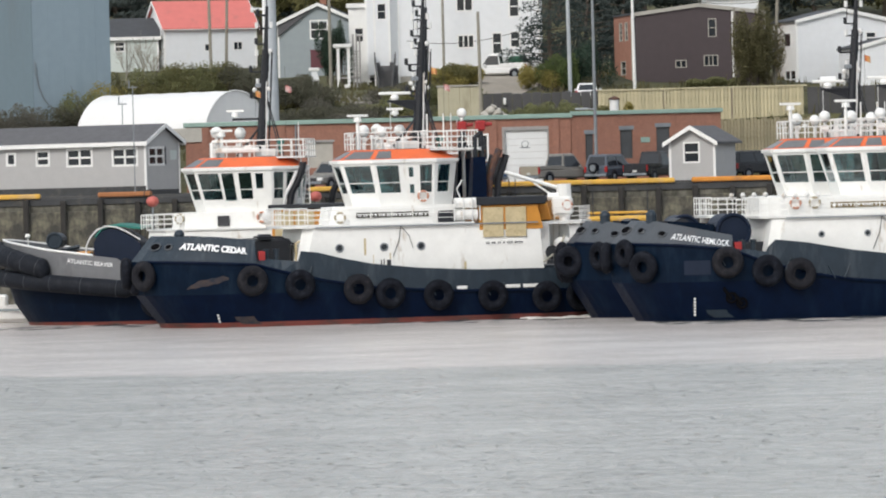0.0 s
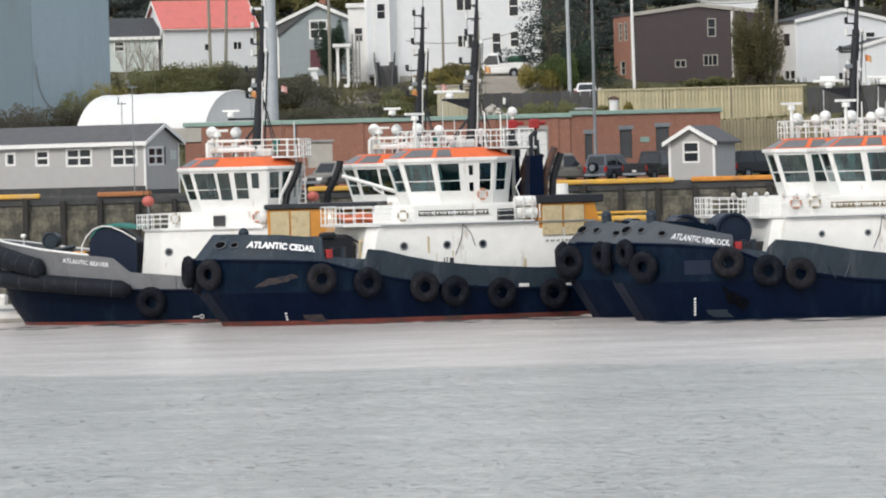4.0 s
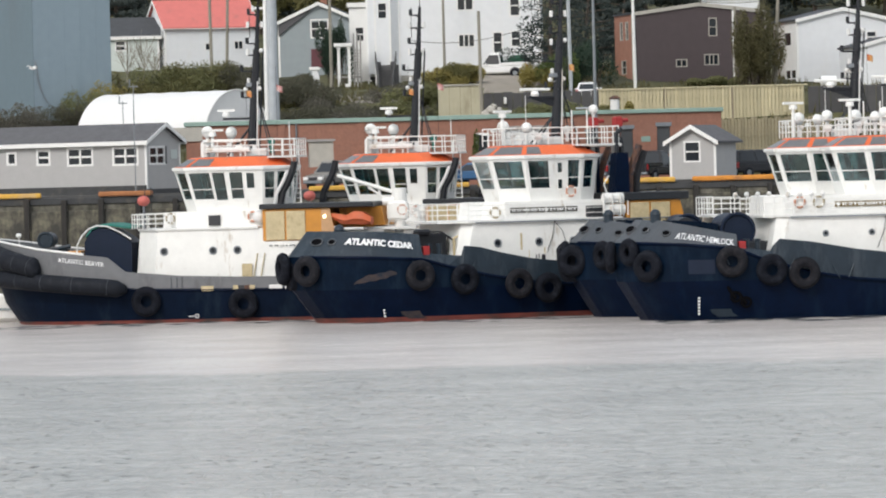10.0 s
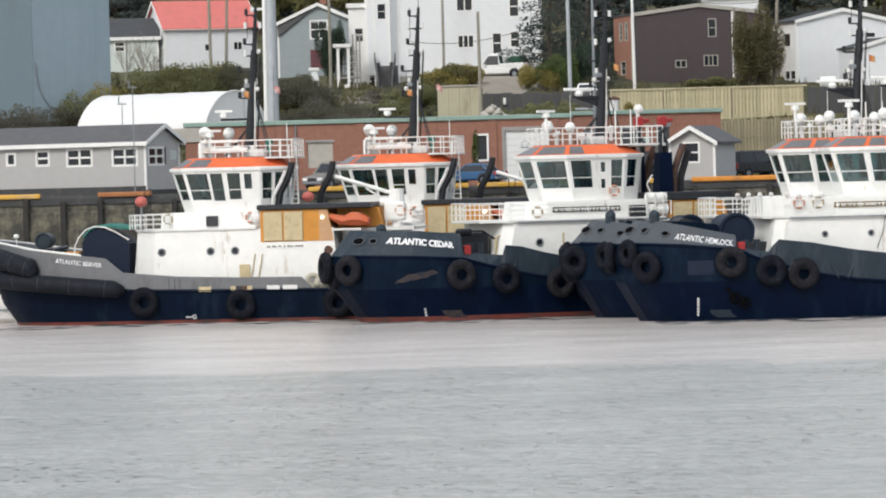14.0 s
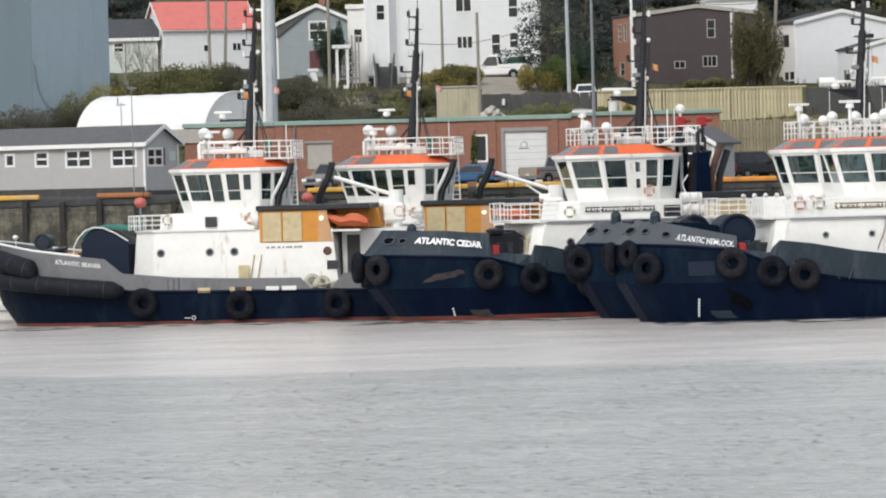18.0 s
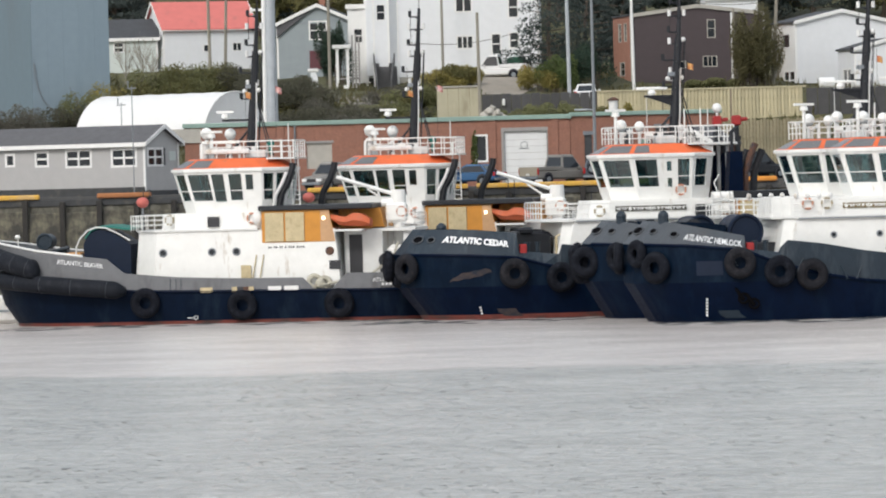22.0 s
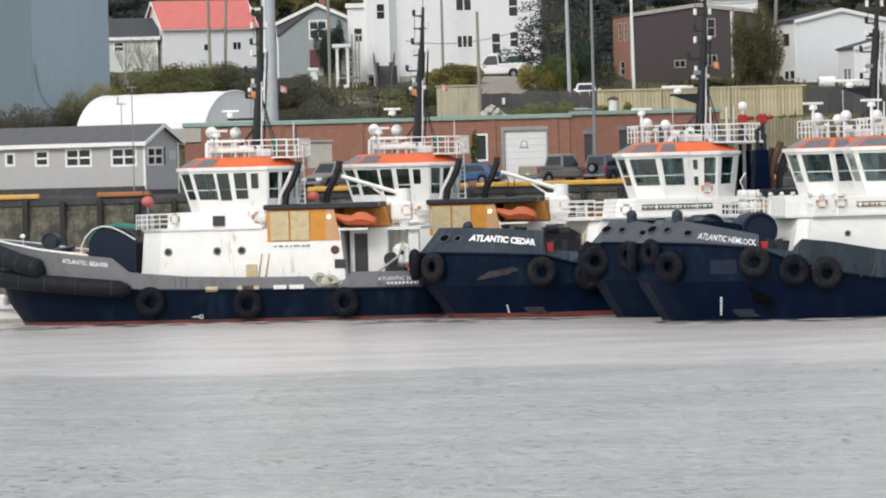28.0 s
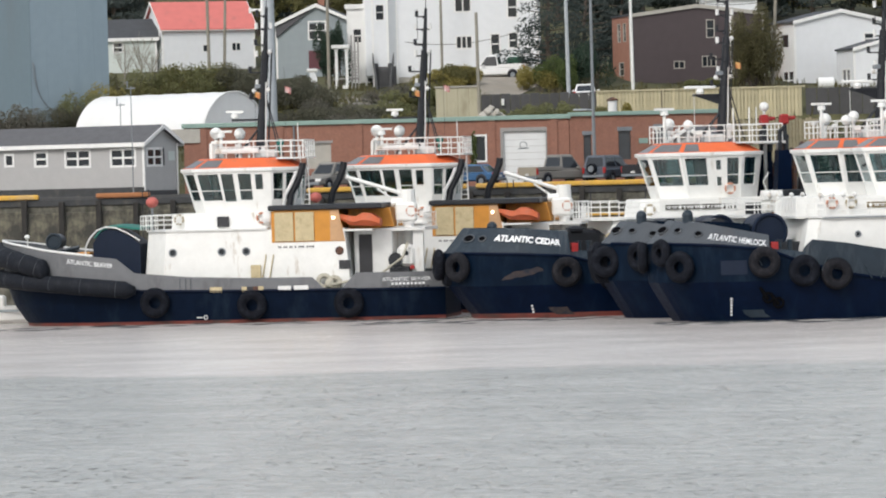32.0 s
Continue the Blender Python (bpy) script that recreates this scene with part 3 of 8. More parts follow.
    def strip(self, r0, r1):
        m = Mesh()
        for sgn in (1, -1):
            a = [self.point(r0, x) for x in self.xs]
            b = [self.point(r1, x) for x in self.xs]
            if sgn < 0:
                a, b = [Vector((p.x, -p.y, p.z)) for p in a], [Vector((p.x, -p.y, p.z)) for p in b]
                m.loft([b, a])
            else:
                m.loft([a, b])
        p, q = self.point(r0, self.xs[-1]), self.point(r1, self.xs[-1])
        m.add([p, q, (q.x, -q.y, q.z), (p.x, -p.y, p.z)], [(0, 1, 2, 3)])
        p, q = self.point(r0, self.xs[0]), self.point(r1, self.xs[0])
        m.add([p, q, (q.x, -q.y, q.z), (p.x, -p.y, p.z)], [(3, 2, 1, 0)])
        return m


def tug_hull(tug, style, upper, up_):
    h = Hull(style, up_)
    red = h.strip(0, 1)
    red.add(h.strip(1, 2).v, h.strip(1, 2).f)
    part("boot_topping", red, navy if up_ else boot_red, tug, "worn underwater paint", weld=True)
    low = h.strip(2, 3)
    k = h.strip(3, 4)
    part("hull", low, navy if style == "high" else navy_teal, tug, "dark navy steel hull plating", weld=True)
    part("upper_hull", k, navy_upper if style == "high" else navy_teal, tug, "scuffed navy plating above the chine", weld=True)
    # bulwark with thickness
    up = h.strip(4, 5)
    inner, deck = [], []
    for x in h.xs:
        p = h.point(5, x)
        i = 0.16 if x > h.rows[4][1] + 0.4 else 0.0
        inner.append(Vector((p.x + (0.16 if x < -14 else 0), min(-0.01, p.y + i), p.z)))
        deck.append(Vector((p.x + (0.18 if x < -14 else 0), min(-0.01, p.y + i + 0.02), p.z - 1.0)))
    top = [h.point(5, x) for x in h.xs]
    for sgn in (1, -1):
        rr = [[Vector((p.x, p.y * sgn, p.z)) for p in row] for row in (top, inner, deck)]
        up.loft(rr if sgn > 0 else rr[::-1])
    p, q, d = top[-1], inner[-1], deck[-1]
    up.add([(p.x, p.y, p.z), (p.x, -p.y, p.z), (p.x - 0.16, q.y, q.z), (p.x - 0.16, -q.y, q.z), (d.x - 0.16, d.y, d.z), (d.x - 0.16, -d.y, d.z)], [(0, 1, 3, 2), (2, 3, 5, 4)])
    fore, rest = Mesh(), Mesh()
    for f in up.f:
        q = [up.v[i] for i in f]
        (fore if sum(p[0] for p in q) / len(q) < -8.62 else rest).add(q, [tuple(range(len(q)))])
    part("bulwark", rest, upper, tug, "painted steel bulwark", weld=True)
    part("forecastle_plate", fore, bow_grey if up_ else upper, tug, "sloping steel plating round the bow", weld=True)
    dk = Mesh().loft([deck, [Vector((p.x, -p.y, p.z)) for p in deck]])
    part("deck", dk, deck_paint, tug)
    # rubbing strake along the knuckle
    st = Mesh()
    for sgn in (1, -1):
        pts = []
        for x in h.xs[1:]:
            p = h.point(4, x)
            pts.append((p.x, p.y * sgn, p.z))
        st.tube(pts, 0.11, 6)
    part("rubbing_strake", st, navy, tug)
    return h


def wheelhouse(tug, hs, zb, zt, L0=-2.75, L1=5.1, W=3.1, cf=1.2, wf=0.9, high=True):
    house = tug
    top = [(L0, -wf), (L0 + cf, -W), (L1 - 1.7, -W), (L1, -1.9), (L1, 1.9), (L1 - 1.7, W), (L0 + cf, W), (L0, wf)]
    bot = [(lerp(L0 + 0.85, L1 - 0.3, (x - L0) / (L1 - L0)), y * (W - 0.42) / W) for x, y in top]
    top = [Vector((x + hs, y, zt)) for x, y in top]
    bot = [Vector((x + hs, y, zb)) for x, y in bot]
    wins = {
        0: [(0.10, 0.92, 0.30, 0.95)],
        1: [(0.05, 0.41, 0.30, 0.95), (0.565, 0.65, 0.66, 0.90), (0.565, 0.65, 0.28, 0.50), (0.75, 0.955, 0.30, 0.95)] if high else [(0.03, 0.305, 0.30, 0.95), (0.335, 0.50, 0.27, 0.95), (0.56, 0.735, 0.30, 0.95), (0.785, 0.89, 0.55, 0.93)],
        2: [(0.14, 0.74, 0.30, 0.95)] if high else [(0.08, 0.46, 0.30, 0.95), (0.56, 0.92, 0.30, 0.95)],
        3: [(0.1, 0.42, 0.30, 0.95), (0.58, 0.9, 0.30, 0.95)],
        4: [(0.08, 0.44, 0.30, 0.95), (0.54, 0.92, 0.30, 0.95)],
        5: [(0.03, 0.14, 0.30, 0.95), (0.425, 0.655, 0.30, 0.95), (0.705, 0.96, 0.30, 0.95)],
        6: [(0.14, 0.86, 0.30, 0.95)],
        7: [(0.1, 0.9, 0.30, 0.95)],
    }
    walls = Mesh()
    faces = []
    for i in range(8):
        j = (i + 1) % 8
        a, b, c, d = bot[i], bot[j], top[j], top[i]
        wide, high = ((b - a).length + (c - d).length) / 2, (d - a).length
        nrm = (b - a).cross(d - a).normalized()

        def P(u, v, w, a=a, b=b, c=c, d=d, wide=wide, high=high, nrm=nrm):
            s, t = u / wide, v / high
            return a.lerp(b, s).lerp(d.lerp(c, s), t) - nrm * w
        holes = [(q[0] * wide, q[1] * wide, q[2] * high, q[3] * high) for q in wins[i]]
        walls.wall(P, wide, high, holes, 0.10)
        faces.append((P, holes))
    part("wheelhouse", walls, white_paint, house, "white wheelhouse sides leaning outwards", weld=True)
    for P, holes in faces:
        for hole in holes:
            tall = hole[3] - hole[2] > 1.2 and abs(hole[2] / hole[3] - 0.284) > 0.01
            glaze(house, P, hole, (0.37,) if tall and hole[1] - hole[0] > 0.5 else (), (), white_paint, glass_tug, 0.05, 0.05, 0.012)
    fl = Mesh().add([(p.x, p.y, zb + 0.02) for p in bot], [tuple(range(8))])
    part("floor_plate", fl, lining_grey, house)
    con = Mesh().box(L0 + hs + 1.6, L0 + hs + 2.3, -1.7, 1.7, zb + 0.02, zb + 1.05, 0.05).box(1.4 + hs, 2.2 + hs, -0.4, 0.4, zb + 0.02, zb + 1.5, 0.1).box(L1 - 1.6 + hs, L1 - 0.9 + hs, -1.5, 1.5, zb + 0.02, zb + 1.3, 0.05)
    part("console", con, lining_grey, house)
    part("bulkhead", Mesh().box(L1 - 2.2 + hs, L1 - 2.1 + hs, -1.6, 1.6, zb + 0.02, zt - 0.1), lining_grey, house)
    # coaming, sloping orange roof with dark panels, flat top
    cx = (L0 + L1) / 2 + hs

    def ring(grow, z, base=top):
        return [Vector((cx + (p.x - cx) * (1 + grow / ((L1 - L0) / 2)), p.y * (1 + grow / W), z)) for p in base]
    co = Mesh().loft([ring(0.0, zt), ring(0.14, zt + 0.03), ring(0.16, zt + 0.22), ring(0.06, zt + 0.26)], close=True, caps=True)
    part("roof_coaming", co, white_paint, house)
    r0, r1 = ring(0.0, zt + 0.265), ring(-1.15, zt + 0.92)
    part("roof", Mesh().loft([r0, r1], close=True, caps=True), orange, house, "bright orange sloping roof rim")
    part("roof_deck", Mesh().loft([ring(-1.2, zt + 0.922), ring(-1.2, zt + 0.95)], close=True, caps=True), steel_grey, house)
    for i, s0, s1 in ((0, 0.09, 0.91), (1, 0.04, 0.30), (7, 0.08, 0.92), (6, 0.09, 0.91), (5, 0.70, 0.96)):
        j = (i + 1) % 8
        pan = Mesh()
        q = [r0[i].lerp(r0[j], s).lerp(r1[i].lerp(r1[j], s), t) for s, t in ((s0, 0.07), (s1, 0.07), (s1, 0.8), (s0, 0.8))]
        n = (q[1] - q[0]).cross(q[3] - q[0]).normalized()
        pan.prism([p + n * 0.008 for p in q], n * 0.02)
        part("roof_panel", pan, panel_grey, house, "grey roof glazing panel")
    return house


def lifebuoy(parent, c, axis=(0, -1, 0), faded=False):
    ob = part("lifebuoy", Mesh().torus(c, axis, 0.33, 0.075, 18, 6), lifebuoy_faded if faded else lifebuoy_orange, parent, "faded ring lifebuoy with white bands", smooth=True)
    ax = Vector(axis).normalized()
    u = ax.cross(Vector((0, 0, 1))).normalized()
    for a in (0.8, 2.37, 3.94, 5.5):
        d = u * math.cos(a) + Vector((0, 0, 1)) * math.sin(a)
        e = u * -math.sin(a) + Vector((0, 0, 1)) * math.cos(a)
        part("band", Mesh().cyl(Vector(c) + d * 0.33 - e * 0.05, Vector(c) + d * 0.33 + e * 0.05, 0.083, 0.083, 8), white_paint, ob)
    return ob


def bars_board(parent, x0, x1, y, z0, z1, n, dark=True, name="name_board"):
    """A board with a line of lettering too small to read, as plain strokes."""
    ob = part(name, Mesh().box(x0, x1, y, y + 0.05, z0, z1), board_gold if dark == "gold" else board_dark if dark else white_paint, parent)
    rng = random.Random(3)
    x, h = x0 + 0.12, z1 - z0
    while x < x1 - 0.2:
        w = rng.uniform(0.06, 0.13)
        part("letter_bar", Mesh().box(x, x + w, y - 0.012, y, z0 + h * 0.25, z1 - h * 0.25), letter_white if dark else letter_dark, ob)
        x += w + rng.choice((0.05, 0.05, 0.05, 0.16))
    return ob


def mast(tug, x, z0, z1, lean=0.5, flags=True):
    """A black lattice-like mast with arms, lights and aerials."""
    mt = part("mast", Mesh().cyl((x, 0, z0), (x + lean, 0, z1 - 3), 0.34, 0.25, 10).cyl((x + lean, 0, z1 - 3), (x + lean * 1.3, 0, z1), 0.17, 0.10, 8), mast_black, tug, "tall black steel mast")
    lad = Mesh()
    for s in (-0.18, 0.18):
        lad.tube([(x + 0.55, s, z0), (x + lean + 0.45, s, z1 - 3)], 0.03, 4)
    k = z0
    while k < z1 - 3:
        t = (k - z0) / (z1 - 3 - z0)
        lad.tube([(x + 0.55 + t * (lean - 0.1), -0.18, k), (x + 0.55 + t * (lean - 0.1), 0.18, k)], 0.02, 4)
        k += 0.35
    part("ladder", lad, mast_black, mt)
    strut = Mesh()
    for s in (-1, 1):
        strut.tube([(x - 1.6, s * 0.5, z0 + 0.1), (x + 0.1, 0, z0 + 2.2)], 0.06, 5)
        strut.tube([(x + 1.5, s * 0.7, z0 + 0.1), (x + 0.3, 0, z0 + 5.0)], 0.045, 5)
    part("stay", strut, mast_black, mt)
    part("cable_run", Mesh().tube([(x + 0.38, -0.2, z0), (x + 0.36 + lean * 0.25, -0.22, z0 + 2.2), (x + 0.30 + lean * 0.5, -0.2, z0 + (z1 - z0) * 0.5)], 0.05, 5), white_dim, mt, "pale cables strapped up the mast")
    for s, dz in ((-0.52, 5.75), (0.46, 5.7), (0.5, 3.1)):
        xl = x + lean * (z1 - dz - z0) / (z1 - z0)
        part("lamp_globe", Mesh().ball((xl + s, -0.1, z1 - dz), 0.17, 10, 7).tube([(xl, -0.1, z1 - dz - 0.12), (xl + s, -0.1, z1 - dz - 0.12)], 0.03, 4), white_dim, mt, "white mast lamp")
    for k, (dz, w) in enumerate(((0.6, 0.5), (1.5, 0.85), (2.6, 0.55), (3.4, 0.75), (4.5, 0.9), (5.4, 0.55), (6.3, 0.8))):
        z = z1 - dz
        xx = x + lean * (z - z0) / (z1 - z0)
        fore = w * (0.95 if k % 2 == 0 else 0.6)
        aft_ = w * (0.35 if k % 2 == 0 else 0.6)
        part("arm", Mesh().tube([(xx - fore, 0, z), (xx + aft_, 0, z)], 0.055, 5).tube([(xx, -w * 0.6, z - 0.1), (xx, w * 0.6, z - 0.1)], 0.04, 5), mast_black, mt)
        for s in (-fore, aft_) if k % 3 else (-fore,):
            lt = part("mast_light", Mesh().cyl((xx + s, 0, z), (xx + s, 0, z + 0.42), 0.12, 0.12, 8), mast_black if k % 2 == 0 else white_dim, mt)
    part("floodlight", Mesh().box(x + lean - 0.75, x + lean - 0.35, -0.3, 0.3, z1 - 5.6, z1 - 5.3, 0.04), steel_grey, mt)
    part("aerial", Mesh().tube([(x + lean * 1.3, 0, z1), (x + lean * 1.3, 0, z1 + 1.2)], 0.025, 4).tube([(x + lean - 0.5, 0.2, z1 - 2.2), (x + lean - 0.5, 0.2, z1)], 0.02, 4), mast_black, mt)
    if flags:
        for sx, z, mt2 in (((0.75, z1 - 5.1, flag_yellow),) if flags == 2 else ((-0.55, z1 - 6.2, flag_yellow), (1.55, z1 - 5.9, flag_red))):
            fl = Mesh()
            pts = [(sx + x + lean * 0.6 + 0.085 * i, -0.25 + 0.10 * math.sin(i * 1.4), 0) for i in range(6)]
            fl.loft([[(p[0], p[1], z - 0.03 * i) for i, p in enumerate(pts)], [(p[0], p[1] + 0.03, z + 0.42 - 0.03 * i) for i, p in enumerate(pts)]])
            fb = fmesh(fl, mt2)
            f = part("flag", fb, mt2, mt, "small signal flag")
            part("halyard", Mesh().tube([(sx + x + lean * 0.6, -0.25, z1 - 4.2), (sx + x + lean * 0.6, -0.25, z0 + 1)], 0.012, 3), wire_black, mt)
    return mt


def radar(parent, x, y, z, high, turn=0.0, wide=1.1):
    r = part("radar", Mesh().cyl((x, y, z), (x, y, z + high), 0.14, 0.11, 8).cyl((x, y, z + high), (x, y, z + high + 0.3), 0.28, 0.24, 10), white_paint, parent)
    c, s = math.cos(turn), math.sin(turn)
    zz = z + high + 0.33
    q = [(x + c * a - s * b, y + s * a + c * b, zz) for a, b in ((-wide, -0.1), (wide, -0.1), (wide, 0.1), (-wide, 0.1))]
    part("scanner", Mesh().prism(q, (0, 0, 0.16)), white_paint, r)
    return r


def dome(parent, x, y, z, high, r=0.36):
    d = part("pedestal", Mesh().cyl((x, y, z), (x, y, z + high), 0.12, 0.12, 8).cyl((x, y, z + high - 0.12), (x, y, z + high), 0.14, r * 0.9, 12), white_dim, parent)
    part("radome", Mesh().ball((x, y, z + high + r * 0.75), r, 14, 10), white_paint, d, "white round aerial dome", smooth=True)
    return d


def tug_boat(name, label, style, text, hs, m, up=0.0):
    """A harbour tug. style high: raised closed bow; low: open bow with long roll fenders."""
    tug = thing(name, m, label, "tugboat", "harbour tugs")
    high = style == "high"
    h = tug_hull(tug, style, slate if high else beaver_grey, up)
    # --- lettering on the bow plate
    if text:
        x0, x1 = (-13.85, -9.3) if high else (-10.4, -7.15)
        if text == "ATLANTIC HEMLOCK":
            x0, x1 = -12.6, -8.9
        lift = (0.38 if not up else 0.16) if high else 0.58

        def place(u, v):
            xk = lerp(x0, x1, u)
            a, b = h.point(4, xk), h.point(5, xk)
            if not high:
                a = a.lerp(b, 0.25)
            p = a.lerp(b, lift + (0.10 * (1 - u) if high else 0.0) + v * (0.74 / (b - a).length if up else 0.32 if high else 0.27))
            q0, q1 = h.point(5, xk - 0.3), h.point(5, xk + 0.3)
            n = (q1 - q0).cross(b - a).normalized()
            n = n if n.y < 0 else -n
            return p + n * (0.11 if high and not up else 0.05)
        for g_ in letters(text, 1.0, place, 0.012 if up else 0.05 if high else 0.016):
            part("name_letter", g_, letter_white, tug, "white painted letter of the ship name")
    # --- bow plate tone, hawse holes, bitts
    if high:
        for x, z in ((-15.4, 5.2 + up), (-14.6, 5.15 + up), (-13.3, 5.15 + up)) if up else ((-15.5, 5.2), (-14.7, 5.15)):
            p, n = h.plate(x, 0.58 if x < -14 else 0.5)
            u = n.cross(Vector((0, 0, 1))).normalized()
            v = n.cross(u)
            r = 0.36 if x < -15 else 0.27
            rim = [p + n * 0.03 + (u * math.cos(t) * r * (1.25 if x < -15 else 1.0) + v * math.sin(t) * r * 0.8) for t in [2 * math.pi * i / 16 for i in range(16)]]
            ob = part("hawse_hole", Mesh().tube(rim + rim[:1], 0.06, 5), bow_grey, tug)
            part("opening", Mesh().prism([q - n * 0.03 for q in rim], n * 0.055), hole_black, ob)
        part("mooring_bitt", Mesh().cyl((-13.2, -1.6, 4.8), (-13.2, -1.6, 6.15 + up), 0.34, 0.34, 12).ball((-13.2, -1.6, 6.15 + up), 0.36, 12, 6), slate, tug)
        part("anchor_windlass", Mesh().cyl((-11.2, -1.4, 5.3 + up), (-11.2, 1.4, 5.3 + up), 0.62, 0.62, 16).box(-12.1, -10.3, -0.4, 0.4, 4.6, 5.6 + up, 0.1), dark_iron, tug)
        if up:
            wr = 1.12 if text else 1.0
            wd_ = part("towing_winch", Mesh().cyl((-7.9, -1.7, 5.6), (-7.9, 1.7, 5.6), wr, wr, 22).torus((-7.9, -1.75, 5.6), (0, 1, 0), wr - 0.05, 0.12, 22, 6), slate_blue, tug, "big dark navy towing winch drum")
            part("winch_guard", Mesh().prism([(-12.4, -1.5, 4.6), (-9.1, -1.5, 4.6), (-9.1, -1.5, 6.05), (-10.0, -1.5, 6.2), (-12.1, -1.5, 6.35)], (0, 3.0, 0)), navy_upper, wd_, "dark plated winch guard")
            part("winch_frame", Mesh().box(-9.0, -5.6, -2.2, 2.2, 3.4, 4.9, 0.1).tube([(-6.3, -2.0, 3.6), (-5.6, -2.0, 5.6), (-5.2, -2.0, 4.2)], 0.12, 6), dark_iron, wd_)
        else:
            part("winch_house", Mesh().box(-8.4, -5.9, -2.6, 2.6, 3.3, 5.75, 0.15).box(-8.1, -7.2, -2.9, -2.0, 5.6, 6.05, 0.1), mast_black, tug, "dark towing winch under a cover")
            part("winch_rail", Mesh().tube([(-8.5, -3.2, 5.9), (-6.6, -3.2, 5.85), (-5.6, -3.2, 5.2)], 0.07, 6), mast_black, tug)
            part("tow_post", Mesh().tube([(-5.7, -3.3, 3.4), (-5.7, -3.3, 5.4), (-5.2, -3.3, 5.6)], 0.09, 6), cream, tug)
        for x in (-7.9, -7.2):
            part("bollard", Mesh().cyl((x, -4.3, 3.3), (x, -4.3, 5.0), 0.16, 0.16, 10).cyl((x, -4.3, 5.0), (x, -4.3, 5.08), 0.22, 0.22, 10), slate, tug)
        part("fire_hose_box", Mesh().box(-8.45, -8.0, -4.6, -4.2, 4.0, 4.95, 0.03), monitor_red, tug, "small red hose box")
        # rust patch under the name
        if not up:
            lo_, hi_ = [], []
            for k in range(15):
                xx = lerp(-13.3, -10.6, k / 14)
                for lst, tab in ((lo_, [(-13.3, 2.55), (-11.4, 2.9), (-10.6, 3.18)]), (hi_, [(-13.3, 2.62), (-12.6, 3.1), (-10.9, 3.42), (-10.6, 3.3)])):
                    p, n = h.side(xx, table(xx, tab) + 0.03 * math.sin(xx * 9))
                    lst.append(p + n * 0.035 + Vector((0, 0, 0.0)))
            part("anchor_scrape", Mesh().loft([lo_, hi_]), scrape_brown, tug, "rust-brown scrape on the bow")
        for k in range(6 if up else 3):
            dm, dn = h.side(-12.15 + 0.10 * k if up else -12.5 + 0.08 * k, 0.35 + 0.2 * k)
            u = dn.cross(Vector((0, 0, 1)))
            q = [dm + dn * 0.02 + u * a + Vector((0, 0, b)) for a, b in ((-0.06, 0), (0.06, 0), (0.06, 0.12), (-0.06, 0.12))]
            part("draught_mark", Mesh().prism(q, dn * 0.02), letter_white, tug)
        # patch of differing tone low on the bow plating
        mark = []
        for z in (0.2, 0.45, 0.7):
            row = []
            for k in range(7):
                p, n = h.side(lerp(-11.3, -10.0, k / 6) + (0.25 if z < 0.3 else 0.0), z)
                row.append(p + n * 0.025)
            mark.append(row)
        part("thruster_mark", Mesh().loft(mark), slate if up else scrape_brown, tug, "patch of another tone near the waterline")
        if up:
            for k, (x, z) in enumerate(((-9.4, 1.75), (-8.9, 1.4))):
                p, n = h.side(x, z)
                part("anchor", Mesh().cyl(p + n * 0.15 + Vector((-0.3, 0, 0.35)), p + n * 0.15 + Vector((0.2, 0, -0.4)), 0.1, 0.13, 7).torus(p + n * 0.15 + Vector((0.2, 0, -0.3)), n, 0.3, 0.08, 12, 5), hole_black, tug, "dark stowed bow anchor")
            rows_ = []
            for z in (2.95, 3.25, 3.55, 3.85):
                row = []
                for k in range(9):
                    p, n = h.side(lerp(-11.7, -10.1, k / 8), z)
                    row.append(p + n * 0.03)
                rows_.append(row)
            part("hull_recess", Mesh().loft(rows_), slate_blue, tug, "darker blue recess plate in the bow")
    else:
        cap = [h.point(5, x) for x in h.xs if x < -8.5]
        cr = Mesh()
        for s in (1, -1):
            cr.tube([(p.x, p.y * s, p.z + 0.03) for p in cap], 0.09, 6)
        part("cap_rail", cr, white_dim, tug, "pale bulwark cap rail round the bow")
        part("towing_bitt", Mesh().cyl((-12.2, -0.9, 5.8), (-12.2, 0.9, 5.8), 0.52, 0.52, 16).torus((-12.2, -0.9, 5.8), (0, 1, 0), 0.50, 0.09, 18, 6).box(-12.5, -10.7, -0.35, 0.35, 4.0, 5.2, 0.1).tube([(-11.4, -0.5, 5.2), (-10.5, -0.5, 5.35)], 0.14, 7), slate, tug, "dark steel towing staple on the bow")
        part("bow_lamp", Mesh().cyl((-14.1, -0.7, 4.6), (-14.1, -0.7, 6.0), 0.04, 0.04, 6).box(-14.3, -13.95, -0.85, -0.55, 6.0, 6.3, 0.08), white_paint, tug, "white bow lamp on a short post")
        wn_ = part("towing_winch", Mesh().prism([(-9.2, -2.0, 3.2), (-5.9, -2.0, 3.2), (-5.9, -2.0, 5.5), (-6.6, -2.0, 6.0), (-7.4, -2.0, 6.45), (-8.2, -2.0, 6.55), (-8.8, -2.0, 6.25), (-9.2, -2.0, 5.6)], (0, 4.0, 0)), slate_blue, tug, "dark towing winch under a rounded cover")
        part("green_cover", Mesh().loft([[(x, -2.08, z), (x, 2.1, z + 0.06), (x, 2.1, z), (x, -2.08, z - 0.14)] for x, z in ((-9.1, 6.05), (-8.6, 6.62), (-8.0, 6.82), (-7.2, 6.80), (-6.4, 6.66), (-5.75, 6.6))], close=True, caps=True), green_cover, wn_, "green net cover over the winch")
